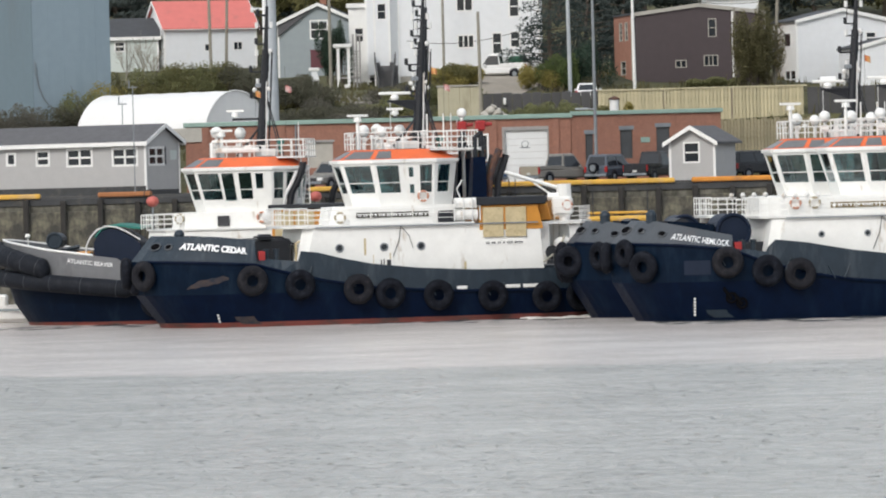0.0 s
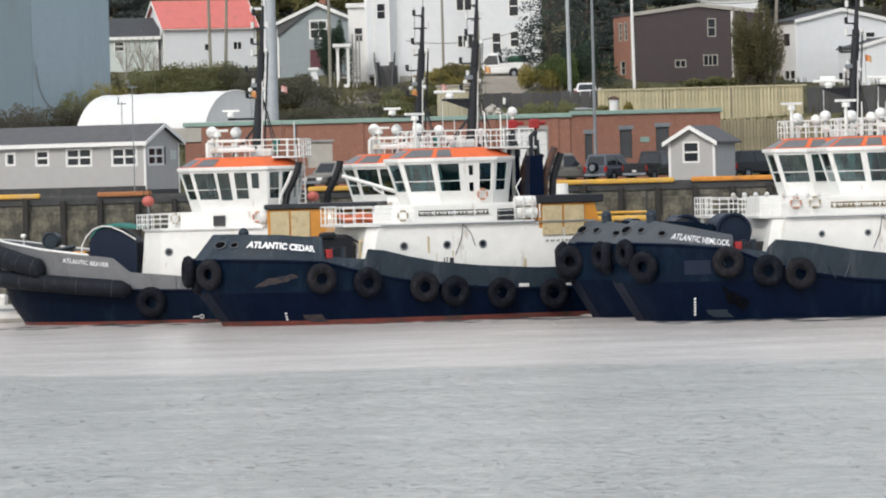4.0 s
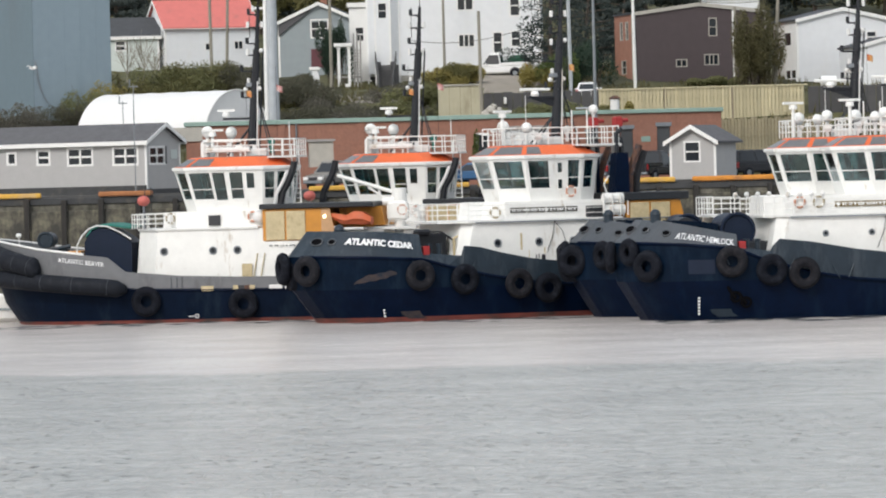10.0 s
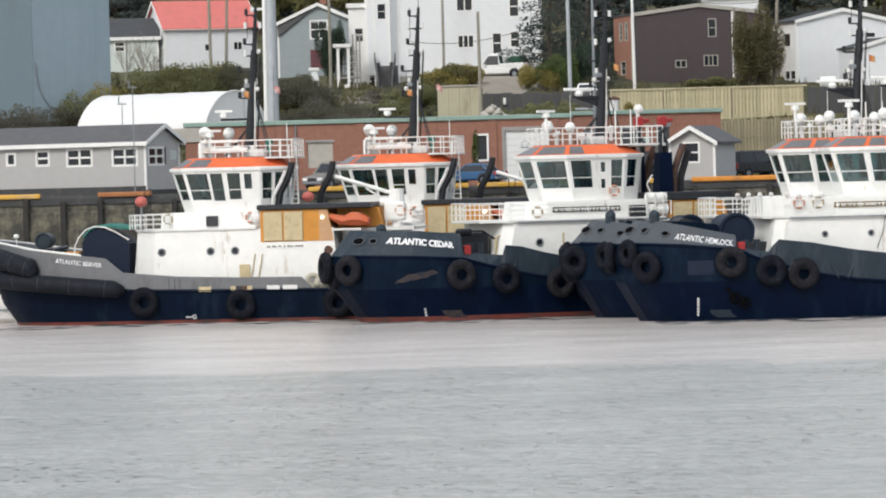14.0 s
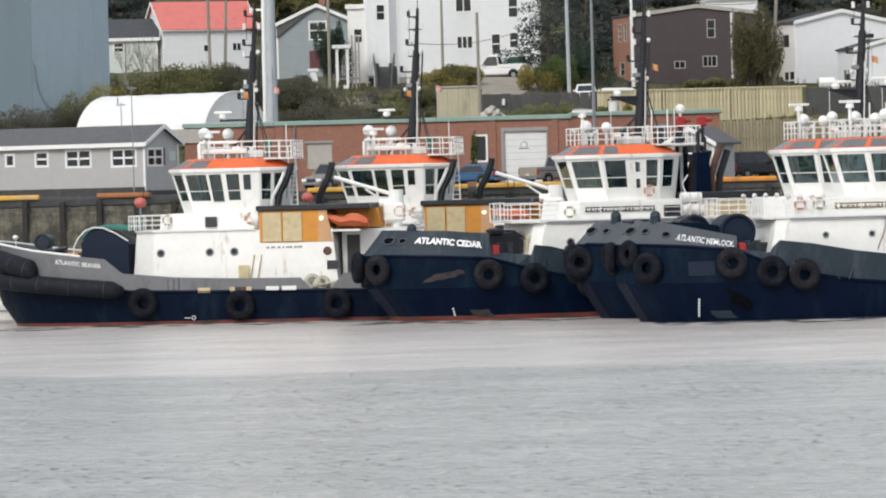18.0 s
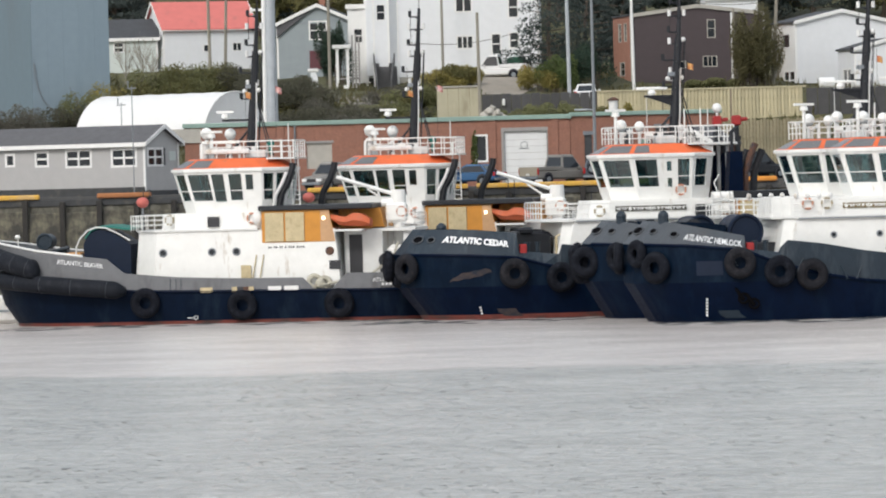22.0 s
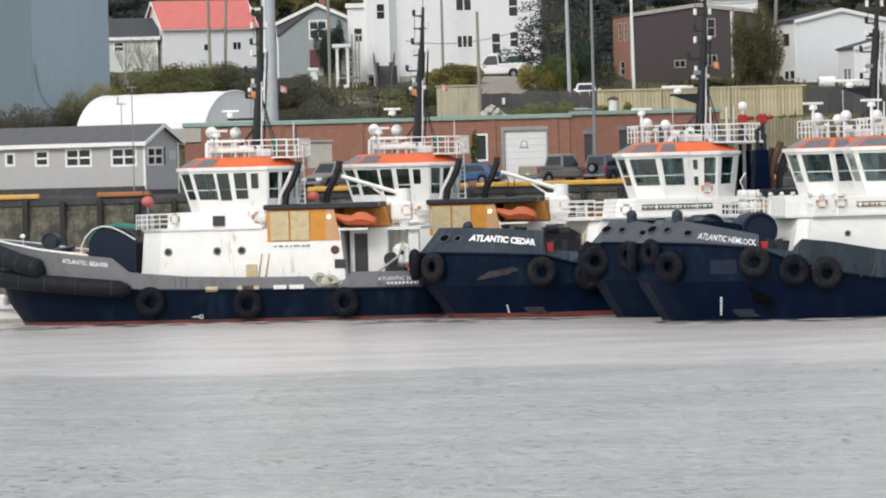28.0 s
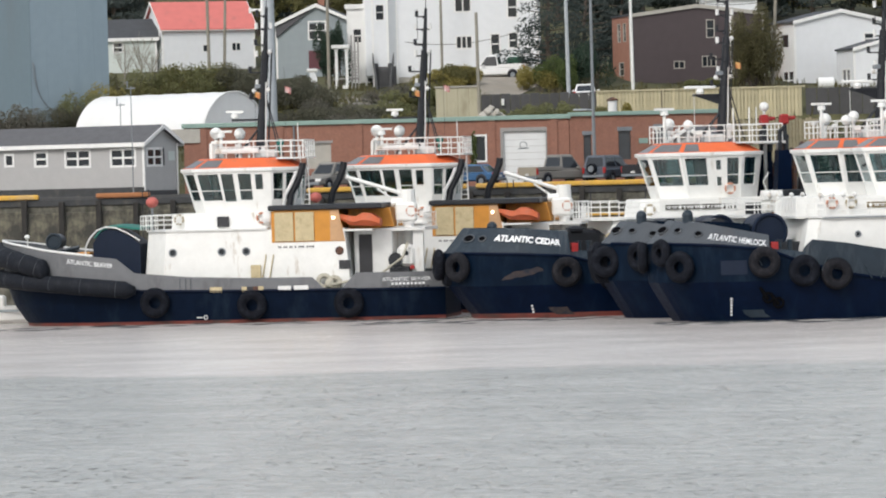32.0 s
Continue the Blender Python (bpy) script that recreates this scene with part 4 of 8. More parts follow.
        part("hoop", Mesh().tube([(-9.75, -2.1, 4.6), (-9.7, -2.1, 5.4), (-9.4, -2.1, 6.0), (-8.9, -2.1, 6.5), (-8.3, -2.1, 6.72), (-7.6, -2.1, 6.66), (-6.8, -2.1, 6.3), (-5.9, -2.1, 5.75)], 0.06, 5), white_dim, wn_)
        part("deck_locker", Mesh().box(-10.6, -9.6, -1.3, 1.3, 4.1, 5.0, 0.05), ochre, tug)
    # --- deckhouse
    f0, f1, aft, roof = (-5.5, -4.6, 11.0, 6.4) if high else (-5.6, -5.2, 9.1, 6.3)
    f0, f1 = f0 + hs * 0.3, f1 + hs * 0.3
    wy = 4.25
    cw, cl = (3.55, 0.6) if high else (2.4, 1.6)
    if high:
        f0, f1 = (f0 - 1.5, f1 - 1.5) if up else (f0 - 0.8, f1 - 0.8)
    ring0 = [(f0, -cw), (f0 + cl, -wy), (aft, -wy), (aft, wy), (f0 + cl, wy), (f0, cw)]
    ring1 = [(f1, -cw), (f1 + cl, -wy), (aft - 0.4, -wy), (aft - 0.4, wy), (f1 + cl, wy), (f1, cw)]
    dh = Mesh().loft([[(x, y, 2.0) for x, y in ring0], [(x, y, roof) for x, y in ring1]], close=True, caps=True)
    part("deckhouse", dh, white_paint, tug, "white painted deckhouse")
    ring2 = [(min(x, 6.2 if high else 3.4) + (-0.12 if x < 0 else 0.0), y * 1.03) for x, y in ring1]
    part("deck_edge", Mesh().loft([[(x, y, z) for x, y in ring2] for z in (roof, roof + 0.12)], close=True, caps=True), white_dim, tug)
    if high:
        # dark strip added for the shadow line at the deck edge
        part("toe_rail", Mesh().box(f1 + 0.7, aft - 0.5, -wy - 0.2, -wy - 0.13, roof - 0.07, roof + 0.02), steel_grey, tug, "dark strip drawing the boat deck edge and its shadow line")
    for x in ((-3.1 + hs * 0.3, -0.1 + hs * 0.3, 2.4 + hs * 0.3) if high else (-3.2, 0.2, 1.9)):
        rp = 0.17 if up else 0.24
        zp = (5.3 if up else 5.0) if high else 4.85
        pm = part("porthole", Mesh().torus((x, -wy - 0.02, zp), (0, 1, 0), rp, 0.05, 18, 6), steel_grey, tug, smooth=True)
        part("pane", Mesh().cyl((x, -wy - 0.01, zp), (x, -wy + 0.02, zp), rp - 0.01, rp - 0.01, 16), glass_dark, pm)
    if high:
        for hz in ([(1.2, -wy - 0.05, 6.35), (1.05, -wy - 0.08, 5.4), (0.6, -wy - 0.06, 4.3)], [(1.2, -wy - 0.05, 6.35), (1.75, -wy - 0.08, 5.7), (2.0, -wy - 0.06, 4.9)]):
            part("hanging_hose", Mesh().tube(hz, 0.022, 5), letter_dark, tug)
    if high and not up:
        ms = part("tonnage_mark", Mesh().box(-0.2, -0.12, -wy - 0.015, -wy, 3.75, 4.15).box(0.0, 0.07, -wy - 0.015, -wy, 3.75, 4.2).box(0.22, 0.5, -wy - 0.015, -wy, 3.8, 4.15), letter_dark, tug)
        for a, b, c, d in ((-1.30, -1.16, 4.5, 5.6), (-0.70, -0.66, 3.7, 4.5), (5.45, 5.6, 3.3, 3.9), (0.42, 0.5, 4.2, 4.6)):
            part("rust_run", Mesh().box(a, b, -wy - 0.012, -wy, c, d), cream, tug, "yellowish rust run down the paint")
    elif not high:
        part("step_ladder", Mesh().tube([(3.0, -wy - 0.1, 3.0), (3.3, -wy - 0.1, 4.6)], 0.04, 4).tube([(3.5, -wy - 0.1, 3.0), (3.8, -wy - 0.1, 4.6)], 0.04, 4).box(2.2, 2.9, -wy - 0.15, -wy - 0.02, 2.9, 3.9, 0.02), cream, tug)
        part("crest", Mesh().cyl((8.35, -wy - 0.04, 4.75), (8.35, -wy + 0.02, 4.75), 0.3, 0.3, 14), rust, tug)
        part("notice_board", Mesh().box(8.3, 9.1, -wy - 0.05, -wy + 0.02, 3.5, 4.1), letter_dark, tug)
    # --- bridge deck and wheelhouse
    zb, ztop = (7.7, 10.53) if high else (7.5, 10.30)
    bx0, bx1 = (-6.5 if text == "ATLANTIC HEMLOCK" else -3.1) + hs * 0.3, 5.3 + hs
    if not high:
        bx0, bx1 = -3.5, 3.9
    bd = Mesh().loft([[(bx0 - 0.2, -2.0, roof), (bx0 + 1.0, -3.35, roof), (bx1, -3.35, roof), (bx1, 3.35, roof), (bx0 + 1.0, 3.35, roof), (bx0 - 0.2, 2.0, roof)],
                      [(bx0, -2.0, zb), (bx0 + 1.0, -3.3, zb), (bx1, -3.3, zb), (bx1, 3.3, zb), (bx0 + 1.0, 3.3, zb), (bx0, 2.0, zb)]], close=True, caps=True)
    part("bridge_deck", bd, white_paint, tug)
    wh = wheelhouse(tug, hs, zb, ztop, -2.75 if high else -3.0, 5.1 if high else 5.25, 3.1, 1.9 if high else 1.2, 1.5 if high else 0.9, high)
    if high:
        bars_board(tug, -2.1 + hs - (1.0 if up else 0.0), 2.8 + hs, -3.42, 6.95, 7.3, 24, "gold" if up else True)
        if text and up:
            lifebuoy(tug, (-4.55 + hs * 0.3, -3.45, 7.3))
            lifebuoy(tug, (-3.3 + hs * 0.3, -3.45, 7.3), (0, -1, 0), True)
        elif text:
            lifebuoy(tug, (-2.7, -3.4, 7.0), (-0.2, -1, 0), True)
        lifebuoy(tug, (2.55 + hs, -3.0, 8.3))
        part("deck_box", Mesh().box(3.4 + hs, 4.5 + hs, -3.9, -3.4, 6.52, 7.3, 0.05), dark_iron, tug)
    else:
        by = part("marker_buoy", Mesh().ball((-4.75, -3.2, 8.35), 0.44, 14, 9, 0.85), monitor_orange, tug, "faded red marker buoy on a post", smooth=True)
        part("buoy_post", Mesh().tube([(-4.75, -3.2, 6.4), (-4.75, -3.2, 8.1)], 0.07, 6), steel_grey, by)
        lifebuoy(tug, (-2.9, -3.2, 7.1), (-0.4, -1, 0), True)
        lifebuoy(tug, (2.9, -3.45, 7.1))
        part("vent_hatch", Mesh().box(-0.2, 0.6, -3.5, -3.3, 6.55, 7.25, 0.02), letter_dark, tug)
        part("hose_reel", Mesh().ball((3.4, -3.6, 7.1), 0.5, 10, 8).cyl((4.0, -3.9, 7.0), (4.0, -3.2, 7.0), 0.45, 0.45, 12), white_dim, tug)
    lo, hi2 = (-6.4 + hs * 0.3 if high else bx0 - 1.9), (5.8 if high else -2.7) + hs
    if high:
        part("fore_deck", Mesh().prism([(lo + 1.2, -4.35, roof - 0.04), (lo - 0.35, -2.65, roof - 0.04), (lo - 0.35, 2.65, roof - 0.04), (lo + 1.2, 4.35, roof - 0.04), (f1 + 1.5, 4.35, roof - 0.04), (f1 + 1.5, -4.35, roof - 0.04)][::-1], (0, 0, 0.155)), white_dim, tug, "white boat deck overhang")
    railing(tug, [(lo + 1.2, -4.3, roof + 0.12), (hi2, -4.3, roof + 0.12)], 1.0, 1.5)
    railing(tug, [(lo + 1.2, 4.3, roof + 0.12), (hi2, 4.3, roof + 0.12)], 1.0, 1.5)
    railing(tug, [(lo + 1.2, -4.3, roof + 0.12), (lo - 0.3, -2.6, roof + 0.12), (lo - 0.3, 2.6, roof + 0.12), (lo + 1.2, 4.3, roof + 0.12)], 1.15 if high else 1.0, 0.8, 0.036)
    if up:
        for k in range(4):
            part("deck_lamp", Mesh().cyl((lo + 0.9 + k * 0.75, -4.3, roof + 1.1), (lo + 0.9 + k * 0.75, -4.3, roof + 1.3), 0.05, 0.05, 6).ball((lo + 0.9 + k * 0.75, -4.3, roof + 1.42), 0.17, 10, 7), white_dim, tug)
    # --- roof top
    zr = ztop + 0.92
    a, b, w = -1.7 + hs, 3.6 + hs, 1.9
    if not high:
        a, b = -1.2 + 0.5, 3.6 + 0.5
    be = b + (2.9 if high else 1.6)
    railing(tug, [(a, -w, zr), (b, -w, zr), (b + 0.8, -w - 0.4, zr), (be, -w - 0.4, zr), (be, w + 0.4, zr), (b + 0.8, w + 0.4, zr), (b, w, zr), (a, w, zr), (a, -w, zr)], 1.15, 1.0, 0.042)
    part("top_platform", Mesh().box(b - 0.3, be + 0.1, -w - 0.5, w + 0.5, zr - 0.12, zr - 0.005), white_dim, tug)
    radar(tug, a + 0.4, -0.6, zr, 1.9 if high else 1.45, 0.3, 0.75)
    dome(tug, a + 1.1 + (0.0 if high else 0.35), 0.9, zr, 1.0 if high else 1.4, 0.40)
    dome(tug, a + 1.9, -1.2, zr, 0.95, 0.34) if high else None
    dome(tug, a + 2.9, 0.3, zr, 1.15, 0.38) if up else None
    part("searchlight", Mesh().cyl((a + 2.5, -1.7, zr), (a + 2.5, -1.7, zr + 0.5), 0.05, 0.05, 6).cyl((a + 2.2, -1.7, zr + 0.62), (a + 2.7, -1.7, zr + 0.62), 0.2, 0.22, 10), white_paint, tug)
    mx = 2.8 + hs if high else 2.3
    mast(tug, mx, zr, 21.6, 0.55, 2 if high else 1)
    rz_ = zr + (3.3 if high else 2.7)
    part("radar_arm", Mesh().box(mx - 1.9, mx, -0.15, 0.15, rz_ - 0.15, rz_), mast_black, tug)
    if high:
        hub = part("scanner_hub", Mesh().cyl((mx - 1.4, 0, rz_ + 0.0), (mx - 1.4, 0, rz_ + 0.16), 0.22, 0.30, 12).cyl((mx - 1.4, 0, rz_ + 0.16), (mx - 1.4, 0, rz_ + 0.36), 0.30, 0.20, 12), white_paint, tug, "white radar gearbox")
        part("scanner", Mesh().box(mx - 2.5, mx - 0.3, -0.1, 0.1, rz_ + 0.36, rz_ + 0.56, 0.05), white_paint, hub, "white radar scanner bar")
        part("arm_bracket", Mesh().prism([(mx - 1.7, -0.06, rz_ - 0.15), (mx, -0.06, rz_ - 0.15), (mx, -0.06, rz_ - 0.75)], (0, 0.12, 0)), mast_black, tug)
        for k, (dx, y_) in enumerate(((1.1, -2.2), (2.2, -2.25))):
            part("rail_stanchion", Mesh().tube([(mx + dx - 0.8, y_, zr - 0.05), (mx + dx - 0.8, y_, zr + 2.3)], 0.05, 7), white_paint, tug)
    else:
        radar(tug, mx - 1.7, 0.0, rz_, 0.1, 0.1, 0.6)
        part("raft_canister", Mesh().cyl((-0.5, -1.75, zr + 0.5), (2.5, -1.75, zr + 0.5), 0.19, 0.19, 12).torus((0.3, -1.75, zr + 0.5), (1, 0, 0), 0.19, 0.03, 12, 4).torus((1.7, -1.75, zr + 0.5), (1, 0, 0), 0.19, 0.03, 12, 4), white_dim, tug, "long white canister inside the roof rail")
        part("top_beam", Mesh().box(-0.75, 1.9, -1.98, -1.86, zr + 1.02, zr + 1.22, 0.03), white_paint, tug)
        part("vent_cylinder", Mesh().cyl((-0.7, -1.6, zr - 0.2), (-0.7, -1.6, zr + 0.95), 0.26, 0.26, 12).ball((-0.7, -1.6, zr + 0.95), 0.26, 12, 6, 0.6), white_paint, tug)
        part("radome", Mesh().ball((-0.7, -0.3, zr + 1.75), 0.42, 14, 9).cyl((-0.7, -0.3, zr - 0.1), (-0.7, -0.3, zr + 1.4), 0.12, 0.12, 8), white_paint, tug, "white round aerial dome", smooth=True)
        lad = part("roof_ladder", Mesh().tube([(5.45, -1.6, 7.7), (5.35, -1.6, zr + 0.75)], 0.05, 6), white_paint, tug, "white ladder up to the wheelhouse roof")
        part("ladder_rail", Mesh().tube([(5.95, -1.6, 7.7), (5.85, -1.6, zr + 0.75)], 0.05, 6), white_paint, lad)
        for k in range(9):
            part("rung", Mesh().tube([(5.44 - 0.01 * k, -1.6, 7.95 + 0.33 * k), (5.94 - 0.01 * k, -1.6, 7.95 + 0.33 * k)], 0.025, 5), white_paint, lad)
        part("exhaust_lagging", Mesh().tube([(4.25, -2.75, 7.6), (4.45, -2.75, 8.6), (4.95, -2.75, 9.5), (5.25, -2.75, 10.2)], 0.12, 8), white_dim, tug, "white lagged pipe beside the exhaust")
    part("whip_aerial", Mesh().tube([(a + 3.1, 1.6, zr), (a + 3.1, 1.6, zr + 3.4)], 0.025, 4), white_dim, tug)
    part("whip_aerial", Mesh().tube([(b + 1.2, -1.9, zr), (b + 1.2, -1.9, zr + 2.3)], 0.04, 5), white_dim, tug)
    for k, (dx, y, h_) in enumerate(((0.1, 0.3, 0.9), (0.7, -1.5, 0.55), (1.5, 0.1, 0.7), (3.4, -0.9, 0.5))):
        part("roof_lamp", Mesh().cyl((a + dx, y, zr), (a + dx, y, zr + h_), 0.06, 0.06, 6).box(a + dx - 0.16, a + dx + 0.16, y - 0.14, y + 0.14, zr + h_, zr + h_ + 0.28, 0.05), white_dim, tug)
    part("equipment_locker", Mesh().box(a + 2.9, a + 4.3, -1.5, -0.7, zr, zr + 0.55, 0.06), white_dim, tug)
    part("sound_horn", Mesh().cyl((a + 4.7, -1.6, zr + 0.2), (a + 4.7, -1.6, zr + 0.9), 0.12, 0.12, 8).ball((a + 4.7, -1.6, zr + 1.0), 0.26, 10, 7), green_cover if not high else white_dim, tug)
    # --- stacks, casing, liferafts
    c0, c1 = (6.55, 10.9) if high else (3.7, 8.75)
    ct = 7.55
    cs = Mesh().loft([[(c0, -wy - 0.03, roof - (0.45 if high else 0.9)), (c1, -wy - 0.03, roof - (0.45 if high else 0.9)), (c1, wy + 0.03, roof - 0.45), (c0, wy + 0.03, roof - 0.45)],
                      [(c0, -wy - 0.03, ct), (c1 - 0.4, -wy - 0.03, ct), (c1 - 0.4, wy + 0.03, ct), (c0, wy + 0.03, ct)]], close=True, caps=True)
    part("engine_casing", cs, ochre, tug, "ochre-yellow engine casing")
    for k in (0, 1):
        w0 = c0 + 0.22 + k * (1.55 if high else 1.42)
        part("louvre_panel", Mesh().box(w0, w0 + (1.4 if high else 1.3), -wy - 0.13, -wy - 0.03, roof - (0.95 if high else 0.85), ct - 0.12, 0.03), cream, tug, "cream louvre panel")
    bars_board(tug, c0 + 0.3, c0 + 3.1, -wy - 0.03, 4.95, 5.2, 18, dark=False)
    part("casing_roof", Mesh().box(c0 - 0.2, c1 + (0.2 if high else 2.6), -wy - 0.25, 1.2 if high else wy + 0.25, ct + 0.02, ct + 0.32 + (0.25 if high else 0.05), 0.06), dark_iron, tug, "dark casing roof")
    part("casing_lamp", Mesh().ball((8.0, -wy - 0.14, 7.0), 0.11, 10, 6), lamp_glow, tug, "lit deck lamp") if not high else None
    for s in (-1, 1):
        sx = 5.9 if high else 4.6
        if high:
            part("funnel", Mesh().loft([[(sx + 0.45, s * 2.4 - 0.6, 7.7), (sx + 1.5, s * 2.4 - 0.6, 7.7), (sx + 1.5, s * 2.4 + 0.6, 7.7), (sx + 0.45, s * 2.4 + 0.6, 7.7)], [(sx + 0.65, s * 2.4 - 0.5, 10.8), (sx + 1.5, s * 2.4 - 0.5, 10.8), (sx + 1.5, s * 2.4 + 0.5, 10.8), (sx + 0.65, s * 2.4 + 0.5, 10.8)]], close=True, caps=True), navy, tug, "dark navy funnel casing")
        if high:
            part("exhaust_pipe", Mesh().tube([(sx + 1.75, s * 2.4, 7.7), (sx + 1.8, s * 2.4, 9.3), (sx + 2.15, s * 2.4, 10.4), (sx + 2.55, s * 2.4, 11.3)], 0.24, 9), rust, tug, "rust-brown exhaust pipe leaning aft")
            part("exhaust_pipe", Mesh().tube([(sx + 2.4, s * 2.0, 7.7), (sx + 2.5, s * 2.0, 9.2), (sx + 3.1, s * 2.0, 10.9)], 0.25, 9), mast_black, tug, "black exhaust pipe leaning aft")
            part("vent_pipe", Mesh().tube([(sx + 0.9, s * 2.3, 10.7), (sx + 0.9, s * 2.3, 12.1), (sx + 1.3, s * 2.3, 12.4)], 0.16, 7), dark_iron, tug)
            part("vent_pipe", Mesh().tube([(sx + 1.4, s * 2.0, 10.7), (sx + 1.4, s * 2.0, 11.6)], 0.2, 7), dark_iron, tug)
        else:
            ex = 4.6 if s < 0 else 6.7
            part("exhaust_pipe", Mesh().tube([(ex, s * 2.4, 7.6), (ex + 0.2, s * 2.4, 8.7), (ex + 0.7, s * 2.4, 9.6), (ex + 1.0, s * 2.4, 10.4), (ex + 1.05, s * 2.4, 10.8)], 0.24, 9), mast_black, tug, "bent black exhaust pipe")
    if high:
        for z in (7.0, 7.75):
            part("liferaft", Mesh().cyl((4.7 + hs * 0.5, -4.0, z), (6.2 + hs * 0.5, -4.0, z), 0.36, 0.36, 12).torus((5.1 + hs * 0.5, -4.0, z), (1, 0, 0), 0.36, 0.03, 14, 4).torus((5.8 + hs * 0.5, -4.0, z), (1, 0, 0), 0.36, 0.03, 14, 4), white_paint, tug, "white liferaft canister", smooth=False)
        for dx in (-0.12, 0.5, 1.1, 1.62):
            part("raft_band", Mesh().tube([(4.7 + hs * 0.5 + dx, -4.42, 6.6), (4.7 + hs * 0.5 + dx, -4.42, 8.1)], 0.05, 5), white_dim, tug)
        part("raft_cradle", Mesh().tube([(5.0 + hs * 0.5, -4.0, roof), (5.0 + hs * 0.5, -4.0, 6.7)], 0.08, 5).tube([(5.9 + hs * 0.5, -4.0, roof), (5.9 + hs * 0.5, -4.0, 6.7)], 0.08, 5), white_dim, tug)
        part("vent_post", Mesh().tube([(5.2, -3.6, 7.0), (5.4, -3.6, 8.2), (5.2, -3.6, 8.7), (5.6, -3.6, 9.3)], 0.05, 7), white_dim, tug)
        for s in (-1, 1):
            fm = 6.85 + hs * 0.5 - s * 0.4
            fmo = part("fire_monitor", Mesh().box(fm - 0.32, fm + 0.28, s * 1.1 - 0.28, s * 1.1 + 0.28, zr + 1.1, zr + 1.8, 0.1).cyl((fm + 0.2, s * 1.1, zr + 1.5), (fm + 0.75, s * 1.1, zr + 1.55), 0.16, 0.12, 8), monitor_red, tug, "red fire-fighting monitor")
            part("monitor_post", Mesh().cyl((fm, s * 1.1, zr - 0.2), (fm, s * 1.1, zr + 1.12), 0.2, 0.15, 8).box(fm - 0.25, fm + 0.25, s * 1.1 - 0.2, s * 1.1 + 0.2, zr + 0.1, zr + 0.4, 0.04), dark_iron, fmo)
        part("monitor_dome", Mesh().ball((6.45 + hs * 0.5, 1.1, zr + 2.35), 0.33, 14, 9).cyl((6.45 + hs * 0.5, 1.1, zr + 1.75), (6.45 + hs * 0.5, 1.1, zr + 2.1), 0.1, 0.1, 8), white_paint, tug, "white round aerial dome", smooth=True)
        part("monitor_platform", Mesh().box(4.6 + hs * 0.6, 7.0 + hs * 0.5, -2.2, 2.2, zr - 0.2, zr - 0.0).box(6.75, 6.95, -1.7, -1.5, 7.6, zr - 0.2).box(6.75, 6.95, 1.5, 1.7, 7.6, zr - 0.2), white_dim, tug)
    else:
        def boat_ring(t):
            w_, zt2, zb2 = table(t, [(0, 0.25), (0.3, 0.75), (1, 0.8)]), table(t, [(0, 7.25), (0.25, 7.12), (0.45, 7.02), (0.55, 7.3), (0.8, 7.25), (1, 6.85)]), table(t, [(0, 6.95), (0.3, 6.45), (1, 6.35)])
            x = 8.3 + 2.9 * t
            return [(x, -3.9 - w_ * 0.6, zb2), (x, -3.9 - w_, (zb2 + zt2) / 2 - 0.05), (x, -3.9 - w_ * 0.7, zt2), (x, -3.9 + w_ * 0.7, zt2), (x, -3.9 + w_, (zb2 + zt2) / 2 - 0.05), (x, -3.9 + w_ * 0.6, zb2)]
        rb = part("rescue_boat", Mesh().loft([boat_ring(k / 12) for k in range(13)], close=True, caps=True), boat_orange, tug, "orange rescue boat under a cover")
        part("boat_cradle", Mesh().box(8.75, 10.7, -4.6, -2.8, 6.05, 6.2, 0.03), white_dim, tug)
        part("aft_casing", Mesh().box(8.76, 11.0, -2.7, wy, 6.2, 7.55), ochre, tug, "ochre casing behind the rescue boat")
        part("casing_end", Mesh().prism([(7.75, -wy - 0.045, 5.42), (8.72, -wy - 0.045, 5.42), (8.35, -wy - 0.045, 7.54), (7.75, -wy - 0.045, 7.54)], (0, 0.012, 0)), casing_tan, tug, "faded tan casing end")
        part("aft_screen", Mesh().prism([(11.0, -2.6, 6.3), (11.9, -2.6, 6.3), (11.6, -2.6, 7.6), (11.0, -2.6, 7.6)], (0, 5.2, 0)), ochre, tug)
        part("aft_house", Mesh().box(9.15, 11.8, -2.9, 2.9, 2.0, 6.2, 0.08), white_dim, tug, "white aft deckhouse")
        part("doorway", Mesh().box(9.5, 10.4, -2.95, -2.88, 2.6, 5.8), letter_dark, tug)
        cp = part("crane_pedestal", Mesh().cyl((12.7, -1.2, 2.0), (12.7, -1.2, 7.6), 0.42, 0.38, 12).cyl((12.7, -1.2, 7.6), (12.7, -1.2, 8.8), 0.55, 0.5, 12).box(11.9, 13.3, -1.9, -0.8, 6.6, 7.9, 0.15).cyl((11.6, -1.5, 7.9), (12.4, -1.5, 7.9), 0.3, 0.3, 10), white_paint, tug, "white deck crane pedestal")
        part("crane_boom", Mesh().tube([(13.0, -1.2, 8.3), (10.5, -1.4, 9.1), (8.5, -1.6, 9.75)], 0.14, 8).tube([(12.6, -1.2, 7.5), (10.6, -1.4, 8.9)], 0.08, 6), white_paint, cp, "white folded crane boom")
        lifebuoy(tug, (13.0, -1.85, 7.3))
        railing(tug, [(12.2, -3.0, 6.2), (14.0, -3.0, 6.2), (14.0, 3.0, 6.2)], 1.0, 1.0)
